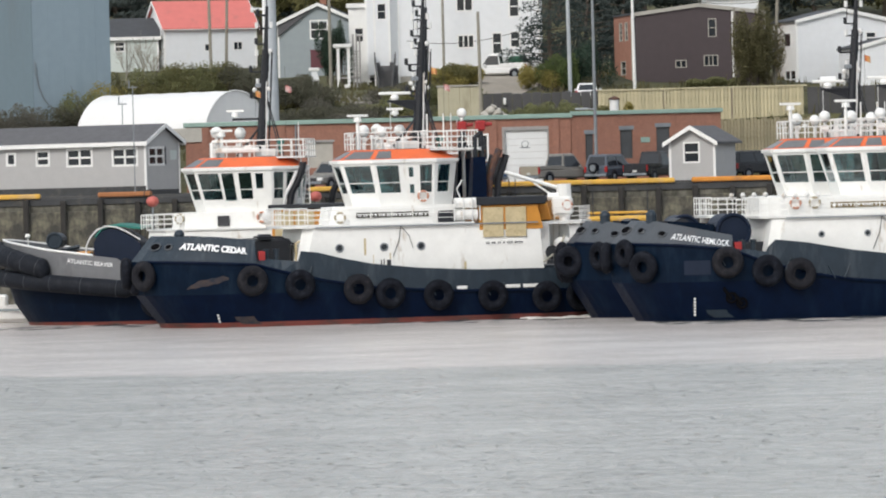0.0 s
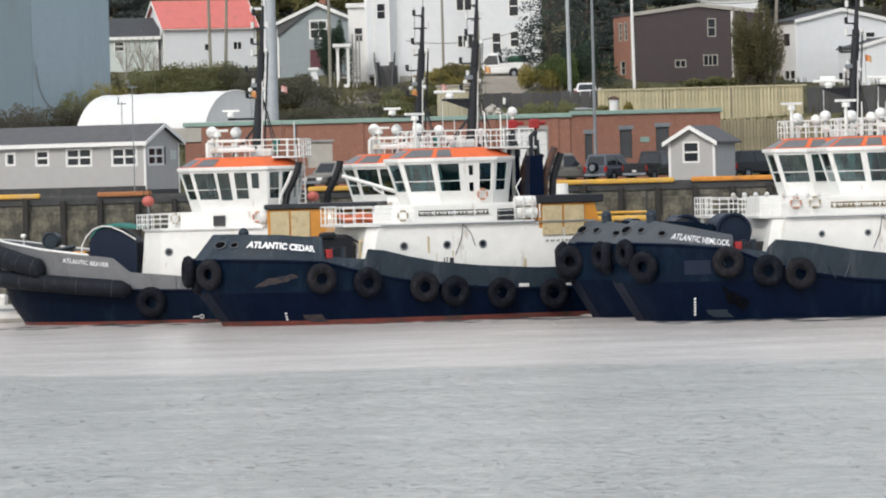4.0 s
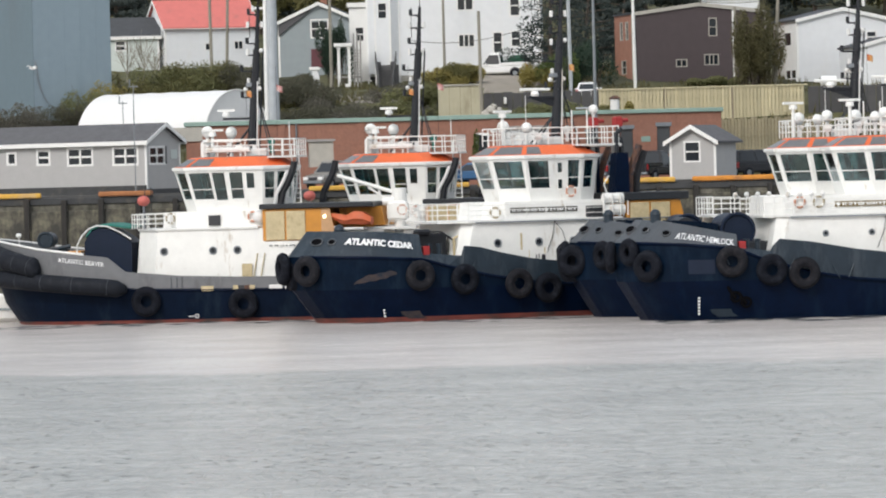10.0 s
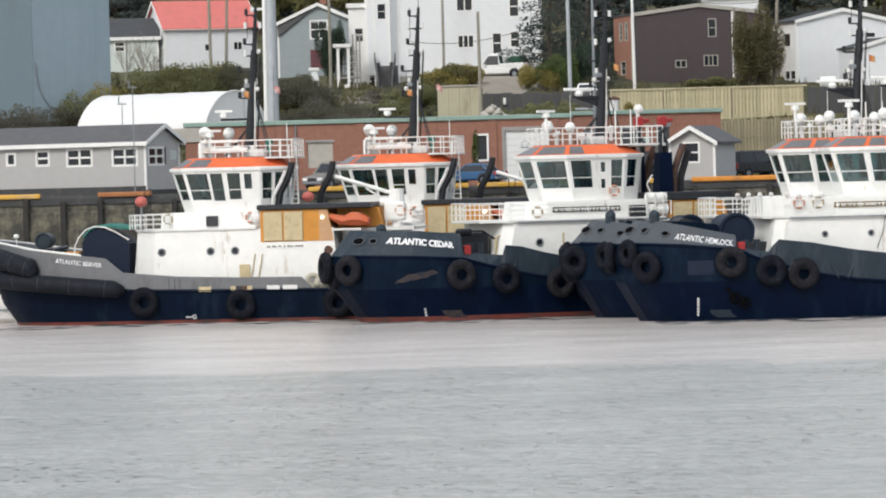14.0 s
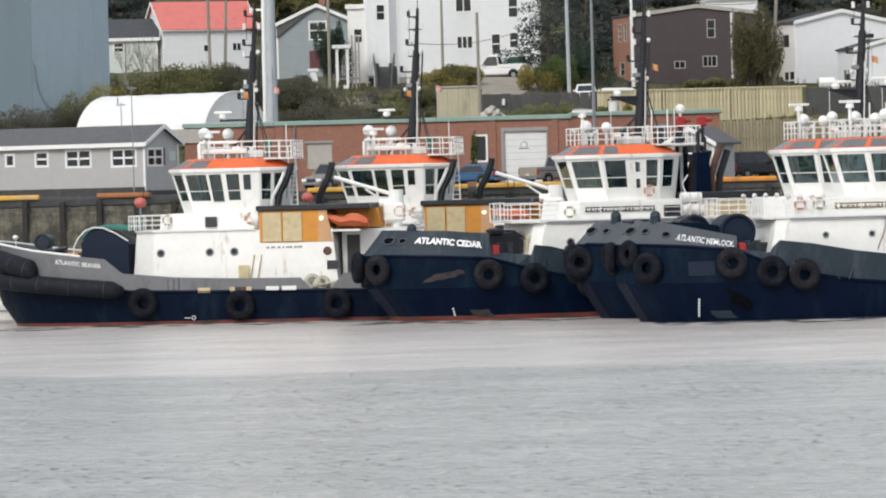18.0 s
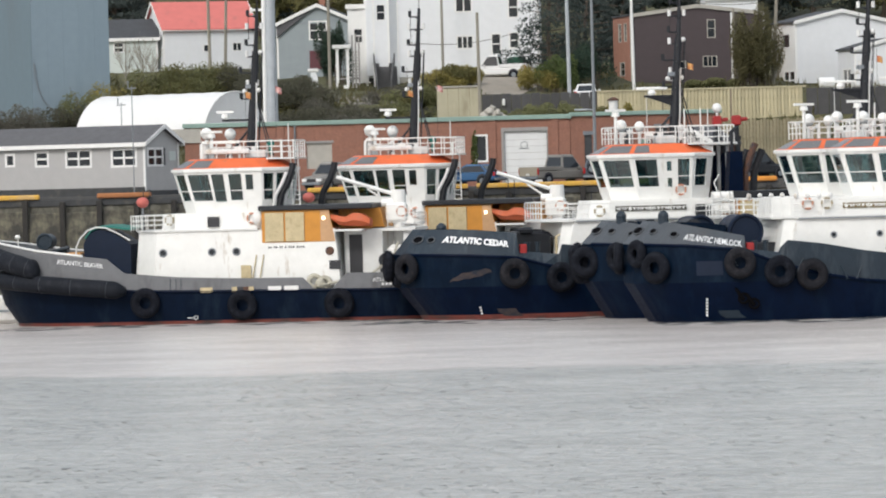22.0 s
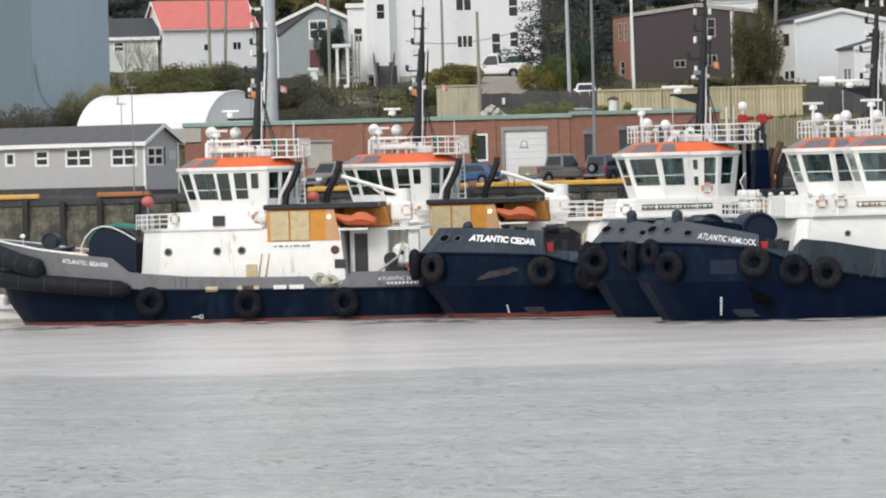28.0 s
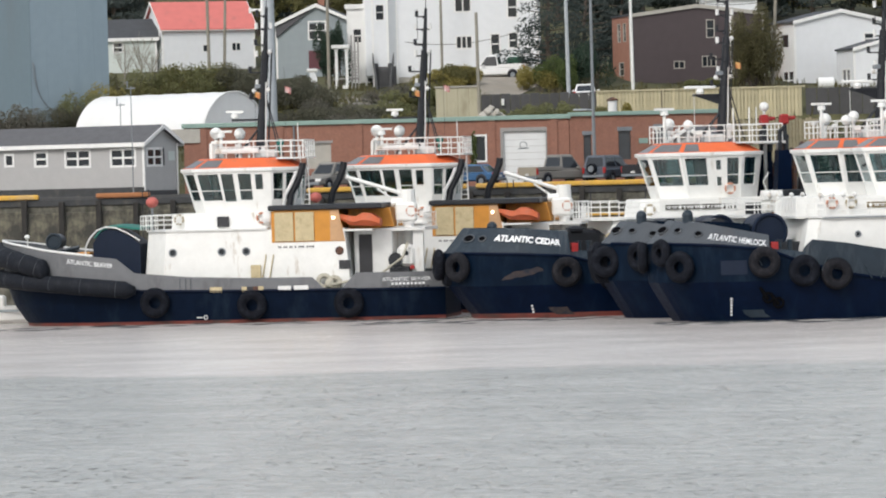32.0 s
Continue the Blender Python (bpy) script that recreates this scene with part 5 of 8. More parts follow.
        part("aft_deck", Mesh().box(11.8, 14.1, -3.1, 3.1, 6.0, 6.2).box(13.2, 13.9, -2.8, -2.2, 2.0, 6.0), white_dim, tug)
        rp2 = part("mooring_rope", Mesh().tube([(7.9, -5.0, 2.45), (9.2, -4.7, 2.7), (11.0, -4.2, 3.0), (12.6, -3.6, 4.2), (12.9, -3.2, 5.2)], 0.09, 6), rope, tug, "pale mooring rope")
        part("rope_coil", Mesh().torus((7.3, -4.6, 2.7), (0.3, -1, 0.2), 0.4, 0.16, 14, 6).torus((8.0, -4.6, 2.6), (0.2, -1, 0.4), 0.35, 0.18, 14, 6).ball((7.7, -4.7, 2.55), 0.35, 8, 6), rope, tug)
        part("tow_hook", Mesh().box(12.1, 13.35, -3.0, -2.1, 3.45, 5.05, 0.3), white_paint, tug, "white housing on the aft deck")
        part("winch_drum", Mesh().cyl((12.0, -3.1, 4.0), (12.0, -2.0, 4.0), 0.5, 0.5, 12).cyl((12.75, -3.06, 4.45), (12.75, -2.98, 4.45), 0.16, 0.16, 10).box(11.6, 13.0, -3.2, -2.0, 2.0, 3.5, 0.1), dark_iron, tug)
        part("red_valve", Mesh().box(13.0, 13.3, -3.1, -2.9, 3.35, 3.6, 0.03), monitor_red, tug)
        for a, b, mt_ in ((-0.5, 0.35, cream), (1.7, 2.05, cream), (2.05, 2.5, letter_dark), (2.5, 2.85, rust), (2.85, 3.2, cream), (4.2, 5.1, white_dim), (5.3, 6.3, white_dim)):
            part("freeing_port", Mesh().box(a, b, -5.29, -5.15, 2.12, 2.46, 0.02), mt_, tug)
        for x in (-2.6, -2.2, -1.85):
            part("paint_scuff", Mesh().box(x, x + 0.05, -5.24, -5.15, 2.35, 3.1), bow_grey, tug)
    if high and not up:
        for a, b in ((4.7, 5.4), (6.85, 7.8), (8.0, 9.0), (9.2, 10.3)):
            part("freeing_port", Mesh().box(a, b, -5.27, -5.1, 2.08, 2.3, 0.02), white_dim, tug)
    # --- fenders
    if high:
        for i, (x, z) in enumerate(((-9.05, 3.7), (-6.55, 3.1), (-4.45, 2.85), (5.0, 1.4), (9.0, 1.2)) if up else ((-9.1, 3.05), (-5.95, 2.7), (-2.05, 2.3), (0.0, 1.95), (3.3, 1.75), (7.0, 1.6), (10.7, 1.45), (13.0, 1.45))):
            p, n = h.side(x, z)
            tyre(tug, p + n * 0.24, n, i in (0, 2))
        for i, (x, z) in enumerate(((-8.75, 3.0), (-5.6, 2.65), (3.6, 1.4), (7.3, 1.2))):
            p, n = h.side(x, z)
            tyre(tug, Vector((p.x, -p.y, p.z)) + Vector((n.x, -n.y, 0)) * 0.24, (n.x, -n.y, 0))
        for x, z in () if up and not text else ((-13.9, 3.5),) if up else ((-15.55, 3.5),):
            p, n = h.side(x, z)
            tyre(tug, p + n * 0.3, n, not up, 0.70, 0.33)
        if up and not text:
            p, n = h.side(-15.3, 3.75)
            tyre(tug, p + n * 0.3, (n + Vector((0.25, -0.6, 0))).normalized(), False, 0.70, 0.33)
            p, n = h.side(-13.75, 4.1)
            tyre(tug, p + n * 0.3, (-1.0, -0.45, 0), False, 0.66, 0.31)
            p, n = h.side(-15.5, 3.6)
            part("bow_pad", Mesh().loft([[(p.x - 0.75 * s_ - 0.1, p.y - 0.15, z_), (p.x + 0.4, p.y - 0.4, z_), (p.x + 0.4, 0.9, z_), (p.x - 0.75 * s_ - 0.1, 0.7, z_)] for z_, s_ in ((2.35, 0.3), (2.7, 0.7), (3.6, 0.95), (4.5, 1.0), (4.85, 0.7))], close=True, caps=True), rubber, tug, "black rubber bow pad")
        elif up:
            p, n = h.side(-14.85, 4.4)
            tyre(tug, p + n * 0.25, (n + Vector((-0.5, 0, 0))).normalized(), False, 0.62, 0.29)
        else:
            tyre(tug, (h.rows[4][1] - 0.33, 0.3, 3.65), (-1, 0.1, 0), False, 0.74, 0.36)
        for x, z in ((-15.55, 3.5 + up),):
            p, n = h.side(x, z)
            tyre(tug, Vector((p.x, -p.y, p.z)) + Vector((n.x, -n.y, 0)) * 0.3, (n.x, -n.y, 0), False, 0.70, 0.34)
        if not up:
            part("stem_fender", Mesh().box(h.rows[4][1] - 0.1, h.rows[4][1] + 0.7, -0.5, 0.5, 2.2, 4.0 + up, 0.2), rubber, tug)
        for x, z in ((-9.6, 4.35), (-6.4, 3.95), (-2.6, 3.35), (2.8, 2.6), (6.5, 2.5)):
            for d in (-0.65, 0.65):
                p, n = h.side(x + (1.4 if d > 0 else 0.0), z)
                part("fender_chain", Mesh().tube([p + n * 0.05, p + n * 0.28 + Vector((0.42 if d < 0 else -0.42, 0, -0.85))], 0.04, 4), slate, tug)
    else:
        for x, z in ((-4.7, 1.5), (2.05, 1.2), (8.9, 1.2)):
            p, n = h.side(x, z)
            tyre(tug, p + n * 0.26, n, False, 0.72, 0.32)
        for r, zz, xa, xb in ((0.60, 3.3, -15.9, -5.6), (0.72, 5.0, -15.9, -11.6)):
            for s in (1, -1):
                rf = Mesh()
                pts = []
                for k in range(26):
                    xk = lerp(xa, xb, (k / 25) ** 1.6)
                    p, n = h.side(max(-15.88, xk), zz - (0.095 if zz < 4 else 0.30) * (xk + 15.5))
                    q = p + n * r * 0.75
                    pts.append(Vector((q.x, q.y * s, q.z)))
                pts[0].y = 0
                rings = []
                for k, p in enumerate(pts):
                    d = (pts[min(k + 1, 25)] - pts[max(k - 1, 0)]).normalized()
                    u = d.cross(Vector((0, 0, 1))).normalized()
                    rr = r * (0.45 if k == 25 else 1.0)
                    rings.append([p + (u * math.cos(2 * math.pi * i / 12) + Vector((0, 0, 1)) * math.sin(2 * math.pi * i / 12)) * rr for i in range(12)])
                ob = part("roll_fender", rf.loft(rings, close=True, caps=True), fender_black, tug, "long black rubber roll fender", smooth=True)
                bnd = Mesh()
                for k in range(3, 25, 4):
                    d = (pts[k + 1] - pts[k - 1]).normalized()
                    bnd.torus(pts[k], d, r, 0.018, 14, 4)
                part("strap", bnd, bow_grey, ob)
        def stern_place(u, v):
            p, n = h.side(lerp(11.4, 14.6, u), 2.62 + 0.36 * v)
            return p + n * 0.03
        for g_ in letters(text, 1.0, stern_place, 0.004) if text else ():
            part("name_letter", g_, letter_white, tug, "white painted letter of the ship name")
        for row, (z0_, z1_, xa, xb, mt2) in enumerate(((2.36, 2.5, 12.0, 14.3, letter_white), (2.1, 2.28, 11.9, 14.6, letter_dark))):
            for k in range(9 if text else 0):
                p0_, n0_ = h.side(lerp(xa, xb, k / 9.0), z0_)
                p1_, n1_ = h.side(lerp(xa, xb, (k + 0.62) / 9.0), z0_)
                up_z = Vector((0, 0, z1_ - z0_))
                part("port_bar", Mesh().prism([p0_ + n0_ * 0.02, p1_ + n1_ * 0.02, p1_ + n1_ * 0.02 + up_z, p0_ + n0_ * 0.02 + up_z], n0_ * 0.02), mt2, tug, "unreadable port lettering on the stern")
        mk, n = h.side(1.0, 0.4)
        part("draught_mark", Mesh().torus((-0.9, mk.y - 0.02, 0.42), (0, 1, 0), 0.13, 0.03, 10, 4).box(-1.5, -1.1, mk.y - 0.03, mk.y, 0.38, 0.44), letter_white, tug)
    return tug

# ---- water and ground
wm = Mesh().add([(-1500, -700, 0), (1500, -700, 0), (1500, 36, 0), (-1500, 36, 0)], [(0, 1, 2, 3)])
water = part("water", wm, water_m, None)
tagged(water, "pale grey harbour water with small ripples", "water", kind="structure")
# low ridges whose dark colour stands for the broken reflection of the hulls
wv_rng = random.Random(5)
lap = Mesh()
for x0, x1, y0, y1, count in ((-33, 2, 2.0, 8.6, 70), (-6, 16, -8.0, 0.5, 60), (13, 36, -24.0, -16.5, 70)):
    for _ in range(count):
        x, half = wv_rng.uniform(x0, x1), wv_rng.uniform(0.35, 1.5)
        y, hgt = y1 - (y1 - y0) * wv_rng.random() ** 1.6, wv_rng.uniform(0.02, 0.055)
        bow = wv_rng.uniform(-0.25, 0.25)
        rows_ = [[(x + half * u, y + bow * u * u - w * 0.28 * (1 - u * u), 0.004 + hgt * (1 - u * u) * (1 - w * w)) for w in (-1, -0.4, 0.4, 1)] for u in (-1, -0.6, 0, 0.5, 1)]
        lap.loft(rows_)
laps = part("wavelets", lap, wave_reflection, None, smooth=True)
tagged(laps, "wavelets along the moored hulls, the hulls' dark reflection in their colour", "water", kind="stuff")
bed = part("harbour_bed", Mesh().add([(-1500, -700, -9), (1500, -700, -9), (1500, 36, -9), (-1500, 36, -9)], [(0, 1, 2, 3)]), quay_dark, None)
tagged(bed, "dark silt bed under the harbour water", "harbour bed", kind="structure")
near = part("near_pier", Mesh().box(-60, 60, -420, -353, -9, 8.0, 0.2), quay_concrete, None)
tagged(near, "concrete pier on the near side of the harbour", "pier", kind="structure")

PROFILE = [(35.4, 8.55), (58, 8.6), (70, 12.0), (86, 13.0), (93, 15.6), (110, 16.6), (135, 18.6), (155, 20.4), (200, 27), (300, 41), (600, 62), (1500, 90), (3200, 90)]


def ground_z(x, y):
    z = table(y, PROFILE)
    side = min(1, max(0, (26 - x) / 14)) * min(1, max(0, (y - 95) / 20)) * table(x, [(-22, 0.3), (-16, -0.25), (-3.5, -0.25), (0.5, 1.1)])
    rough = 0.35 * noise.noise((x * 0.12, y * 0.12, 0)) if y > 62 else 0.0
    return z + side + rough


ys = [35.4, 46, 58, 62, 66, 70, 76, 82, 86, 90, 93, 98, 104, 110, 118, 126, 135, 145, 155, 170, 185, 200, 230, 260, 300, 380, 480, 600, 1000, 1500, 3200]
xs = [-1600, -800, -400, -200, -120, -80] + [-60 + 2.5 * i for i in range(49)] + [80, 120, 200, 400, 800, 1600]
gr = Mesh().loft([[(x, y, ground_z(x, y)) for x in xs] for y in ys])


def ground_mat():
    m = bpy.data.materials.new("hillside")
    m.use_nodes = True
    n, l = m.node_tree.nodes, m.node_tree.links
    b = n["Principled BSDF"]
    b.inputs["Roughness"].default_value = 0.95
    tc = n.new("ShaderNodeTexCoord")
    n1, n2 = n.new("ShaderNodeTexNoise"), n.new("ShaderNodeTexNoise")
    n1.inputs["Scale"].default_value, n1.inputs["Detail"].default_value = 0.12, 6
    n2.inputs["Scale"].default_value, n2.inputs["Detail"].default_value = 1.6, 5
    l.new(tc.outputs["Object"], n1.inputs["Vector"])
    l.new(tc.outputs["Object"], n2.inputs["Vector"])
    cr = n.new("ShaderNodeValToRGB")
    cr.color_ramp.elements[0].position, cr.color_ramp.elements[0].color = 0.35, (0.035, 0.038, 0.018, 1)
    cr.color_ramp.elements[1].position, cr.color_ramp.elements[1].color = 0.62, (0.10, 0.095, 0.04, 1)
    ad = n.new("ShaderNodeMath")
    ad.operation = "MULTIPLY_ADD"
    ad.inputs[1].default_value = 0.5
    l.new(n2.outputs[0], ad.inputs[0])
    sb = n.new("ShaderNodeMath")
    sb.operation = "SUBTRACT"
    sb.inputs[1].default_value = 0.25
    l.new(n1.outputs[0], sb.inputs[0])
    l.new(sb.outputs[0], ad.inputs[2])
    l.new(ad.outputs[0], cr.inputs[0])
    l.new(cr.outputs[0], b.inputs["Base Color"])
    bp = n.new("ShaderNodeBump")
    bp.inputs["Distance"].default_value = 0.25
    l.new(n2.outputs[0], bp.inputs["Height"])
    l.new(bp.outputs[0], b.inputs["Normal"])
    return m


ground = part("ground", gr, ground_mat(), None)
tagged(ground, "rough grassy hillside rising behind the quay", "ground", kind="structure")
yard = part("pavement", Mesh().box(-90, 90, 36.0, 57.5, 8.3, 8.75), asphalt, None)
tagged(yard, "grey asphalt yard along the quay", "pavement", kind="structure")

# ---- quay: concrete wall, timber piles, yellow kerb timbers
quay = thing("quay_wall", pose(0, 35, 0), "stained concrete quay wall with black timber piles", "quay", kind="structure")
part("wall_face", Mesh().box(-120, 120, 0.0, 1.0, -9, 8.5, 0.05), quay_concrete, quay)
part("capping", Mesh().box(-120, 120, -0.12, 1.2, 8.1, 8.62, 0.05), quay_cap, quay)
pile = fmesh(Mesh().box(-0.2, 0.2, -0.6, -0.02, -9, 8.55, 0.06), timber_black)
panel = fmesh(Mesh().box(-1.2, 1.2, -0.3, -0.02, 5.1, 7.75, 0.05), quay_dark)
rng = random.Random(5)
for i in range(34):
    x = -44 + i * 2.72
    shared("timber_pile", pile, quay, pose(x, 0, rng.uniform(-0.25, 0.1), 0, 0, 0))
    shared("facing_panel", panel, quay, pose(x + 1.36, 0, rng.uniform(-0.15, 0.12)))
waler = Mesh().box(-60, 60, -0.62, -0.05, 3.6, 4.0, 0.04)
part("waler", waler, timber_black, quay)
for x0, x1, m_, nm in ((-40, -29.342, kerb_yellow, "yellow"), (-25.133, -21.174, kerb_brown, "brown"), (-9.738, 2.017, kerb_yellow, "yellow"),
                       (2.64, 17.079, kerb_yellow, "yellow"), (18.318, 24.63, kerb_orange, "orange")):
    part("kerb_timber", Mesh().box(x0, x1, -0.35, 0.25, 8.64, 9.0, 0.08), m_, quay, "weathered %s kerb timber" % nm)
for x in (-21.718, 4.949):
    part("quay_ladder", Mesh().tube([(x, -0.65, 2), (x, -0.65, 9.2)], 0.04, 5).tube([(x + 0.45, -0.65, 2), (x + 0.45, -0.65, 9.2)], 0.04, 5), dark_iron, quay)
boom = thing("floating_boom_rack", pose(13.021, 34.0, 6.09), "yellow pipe fender hung along the quay wall", "fender")
part("pipe", Mesh().cyl((-2.4, 0, 0), (2.4, 0, 0), 0.24, 0.24, 10).cyl((-2.4, 0.15, 0.45), (2.0, 0.15, 0.45), 0.1, 0.1, 8), kerb_yellow, boom)
for x in (-2.0, 2.0):
    part("hanger", Mesh().tube([(x, 0, 0), (x, 0.3, 2.2)], 0.05, 5), dark_iron, boom)


# ---- houses: front along local x at y = 0, depth backwards
def house(name, label, m, W, D, H, wallm, roofm, roof="gable_x", rise=2.0, over=0.35, windows=(), left=(), right=(), trim=None, corner=True, sidem=None, siding=0.0, category="house", fw=0.12, edge=0.15):
    """windows: (u, v, w, h, bars_u, bars_v) on the front; left and right the same on the side walls, u from the front corner."""
    hs = thing(name, m, label, category)
    trim = trim or trim_white

    def Pf(u, v, w):
        return Vector((u, w, v))

    def Pl(u, v, w):
        return Vector((w, D - u, v))

    def Pr(u, v, w):
        return Vector((W - w, u, v))

    def holes(ws, flip=0.0):
        return [((flip - q[0] - q[2]) if flip else q[0], (flip - q[0]) if flip else q[0] + q[2], q[1], q[1] + q[3]) for q in ws]
    part("front_wall", Mesh().wall(Pf, W, H, holes(windows), 0.2), wallm, hs, weld=True)
    part("left_wall", Mesh().wall(Pl, D - 0.2, H, holes(left, D), 0.2), sidem or wallm, hs, weld=True)
    part("right_wall", Mesh().wall(lambda u, v, w: Pr(u + 0.2, v, w), D - 0.2, H, [(a - 0.2, b - 0.2, c, d) for a, b, c, d in holes(right)], 0.2), sidem or wallm, hs, weld=True)
    part("back_wall", Mesh().box(0.2, W - 0.2, D - 0.2, D, 0, H), wallm, hs)
    part("inner_floor", Mesh().box(0.2, W - 0.2, 0.25, D - 0.2, -0.3, 0.05), door_dark, hs)
    for P, ws, fl in ((Pf, windows, 0.0), (Pl, left, D), (Pr, right, 0.0)):
        for q, hole in zip(ws, holes(ws, fl)):
            glaze(hs, P, hole, tuple(q[5]) if len(q) > 5 else (0.5,), tuple(q[4]) if len(q) > 4 else (), trim, glass_dark, fw, 0.07, 0.03)
    if siding:
        sd = Mesh()
        z = siding
        while z < H - 0.05:
            us = sorted([0.0, W] + [t for hx in holes(windows) if hx[2] - 0.1 < z < hx[3] + 0.1 for t in (hx[0] - 0.1, hx[1] + 0.1)])
            for a, b in zip(us[::2], us[1::2]):
                sd.box(a, b, -0.022, 0.0, z - 0.03, z)
            z += siding
        part("siding", sd, wallm, hs)
    if corner:
        for x in (0.0, W):
            part("corner_board", Mesh().box(x - 0.09, x + 0.09, -0.04, 0.09, 0, H), trim, hs)
    t = 0.16
    if roof == "gable_x":
        for s, nm in ((0, "roof_slope"), (1, "roof_slope")):
            y0, y1 = (-over, D / 2) if s == 0 else (D + over, D / 2)
            z0 = H - over * rise / (D / 2)
            part(nm, Mesh().prism([(-over, y0, z0 + 0.01), (W + over, y0, z0 + 0.01), (W + over, y1, H + rise), (-over, y1, H + rise)], (0, 0, t)), roofm, hs)
            part("fascia", Mesh().box(-over, W + over, min(y0, y0 - 0.04), max(y0, y0 + 0.04) if s else y0, z0 - edge, z0 + t * (0.3 if edge < 0.1 else 1)), trim, hs)
        for x in (0.0, W - 0.2):
            part("gable", Mesh().prism([(x, 0.05, H), (x, D - 0.05, H), (x, D / 2, H + rise - 0.05)], (0.2, 0, 0)), sidem or wallm, hs)
        for x in (-over - 0.05, W + over):
            for s in (-1, 1):
                y0 = D / 2 + s * (D / 2 + over)
                z0 = H - over * rise / (D / 2)
                part("barge_board", Mesh().prism([(x, y0, z0 - 0.12), (x, D / 2, H + rise - 0.12), (x, D / 2, H + rise + t + 0.02), (x, y0, z0 + t + 0.02)], (0.05, 0, 0)), trim, hs)
    elif roof == "gable_y":
        for s in (-1, 1):
            x0 = W / 2 + s * (W / 2 + over)
            z0 = H - over * rise / (W / 2)
            part("roof_slope", Mesh().prism([(x0, -over, z0 + 0.01), (W / 2, -over, H + rise), (W / 2, D + over, H + rise), (x0, D + over, z0 + 0.01)], (0, 0, t)), roofm, hs)
            part("barge_board", Mesh().prism([(x0, -over - 0.05, z0 - 0.14), (W / 2, -over - 0.05, H + rise - 0.14), (W / 2, -over - 0.05, H + rise + t + 0.02), (x0, -over - 0.05, z0 + t + 0.02)], (0, 0.05, 0)), trim, hs)
        part("gable", Mesh().prism([(0.05, 0, H), (W - 0.05, 0, H), (W / 2, 0, H + rise - 0.05)], (0, 0.2, 0)), wallm, hs)
    else:
        part("roof", Mesh().box(-over, W + over, -over, D + over, H + 0.01, H + 0.25, 0.04), roofm, hs)
        part("cornice", Mesh().box(-over - 0.05, W + over + 0.05, -over - 0.05, -over, H - 0.1, H + 0.3).box(-over - 0.05, -over, -over, D + over, H - 0.1, H + 0.3), trim, hs)
    return hs


# ---- long grey office hut on the quay
hut = house("office_hut", "long grey clapboard office hut with white windows", pose(-21.966 - 20 * 0.87, 41 + 20 * 0.49, 9.1, 0, 0, -29.4), 20, 4.75, 3.6, siding_grey, shingle_grey, "gable_x", 1.15, 0.35, fw=0.16,
            windows=[
                (20 - 2.436 / 0.87, 1.92, 2.0, 1.12, (0.5,), (0.5,)), (20 - 5.964 / 0.87, 1.96, 2.05, 1.1, (0.5,), (0.5,)), (20 - 8.35 / 0.87, 2.08, 0.95, 0.92, (), (0.5,)), (20 - 10.7 / 0.87, 2.16, 0.6, 0.72, (), ())],
            right=[(0.55, 1.92, 1.95, 1.12, (0.5,), (0.5,))], siding=0.2)
part("skirting", Mesh().box(14.5, 20.02, -0.03, 4.75, -0.5, 0.0), door_dark, hut)
part("plinth", Mesh().box(0, 20.03, -0.06, -0.03, -0.5, 0.28), quay_cap, hut)
part("shutter", Mesh().box(20.005, 20.05, 2.62, 2.85, 1.85, 3.15), door_dark, hut, "dark window shutter")
part("downpipe", Mesh().tube([(20.06, 4.62, -0.3), (20.06, 4.62, 3.5)], 0.06, 6), trim_white, hut)
part("small_sign", Mesh().box(20.02, 20.05, 3.4, 4.3, 2.2, 2.9), house_mint, hut)
shed = house("garden_shed", "small grey shed with white trim and gable roof", pose(17.019, 40, 8.78, 0, 0, -24), 3.5, 4.4, 2.85, siding_grey, shingle_grey, "gable_y", 1.0, 0.42,
             windows=[(1.15, 1.35, 1.1, 1.35, (), (0.5,))], siding=0.16)

# ---- low brick warehouse
brick = thing("brick_warehouse", pose(-19.439, 52, 8.7), "low red brick warehouse with green copper roof edge", "warehouse")
bw = 10.047 - -19.394
bh_ = 5.05


def Pb(u, v, w):
    return Vector((u, w, v))


garage = (24.40, 27.64, 0.0, 4.2)
gdoor = (9.28, 11.23, 1.7, 3.65)
bwin = (22.28, 23.01, 2.0, 3.85)
part("front_wall", Mesh().wall(Pb, bw, bh_, [garage, gdoor, bwin], 0.3), brick_red, brick, weld=True)
part("end_wall", Mesh().box(bw - 0.3, bw, 0.3, 9, 0, bh_).box(0, 0.3, 0.3, 9, 0, bh_).box(0.3, bw - 0.3, 8.7, 9, 0, bh_), brick_red, brick)
part("roof", Mesh().box(0.1, bw - 0.1, 0.1, 8.9, bh_, bh_ + 0.12), roof_dark, brick)
part("roof_edge", Mesh().box(-0.15, bw + 0.15, -0.18, 0.1, bh_ - 0.02, bh_ + 0.33, 0.04), copper_green, brick, "weathered green copper roof edge")
gd = part("roller_door", Mesh().box(garage[0], garage[1], 0.16, 0.24, 0, 4.17), door_white, brick, "white roller door")
part("emblem", Mesh().torus(((garage[0] + garage[1]) / 2 - 0.1, 0.15, 3.1), (0, 1, 0), 0.26, 0.025, 14, 4).box((garage[0] + garage[1]) / 2 - 0.5, (garage[0] + garage[1]) / 2 + 0.3, 0.145, 0.16, 2.8, 2.86), steel_grey, gd)
for k in range(1, 9):
    part("door_slat", Mesh().box(garage[0], garage[1], 0.145, 0.16, k * 0.5, k * 0.5 + 0.025), curtain, gd)
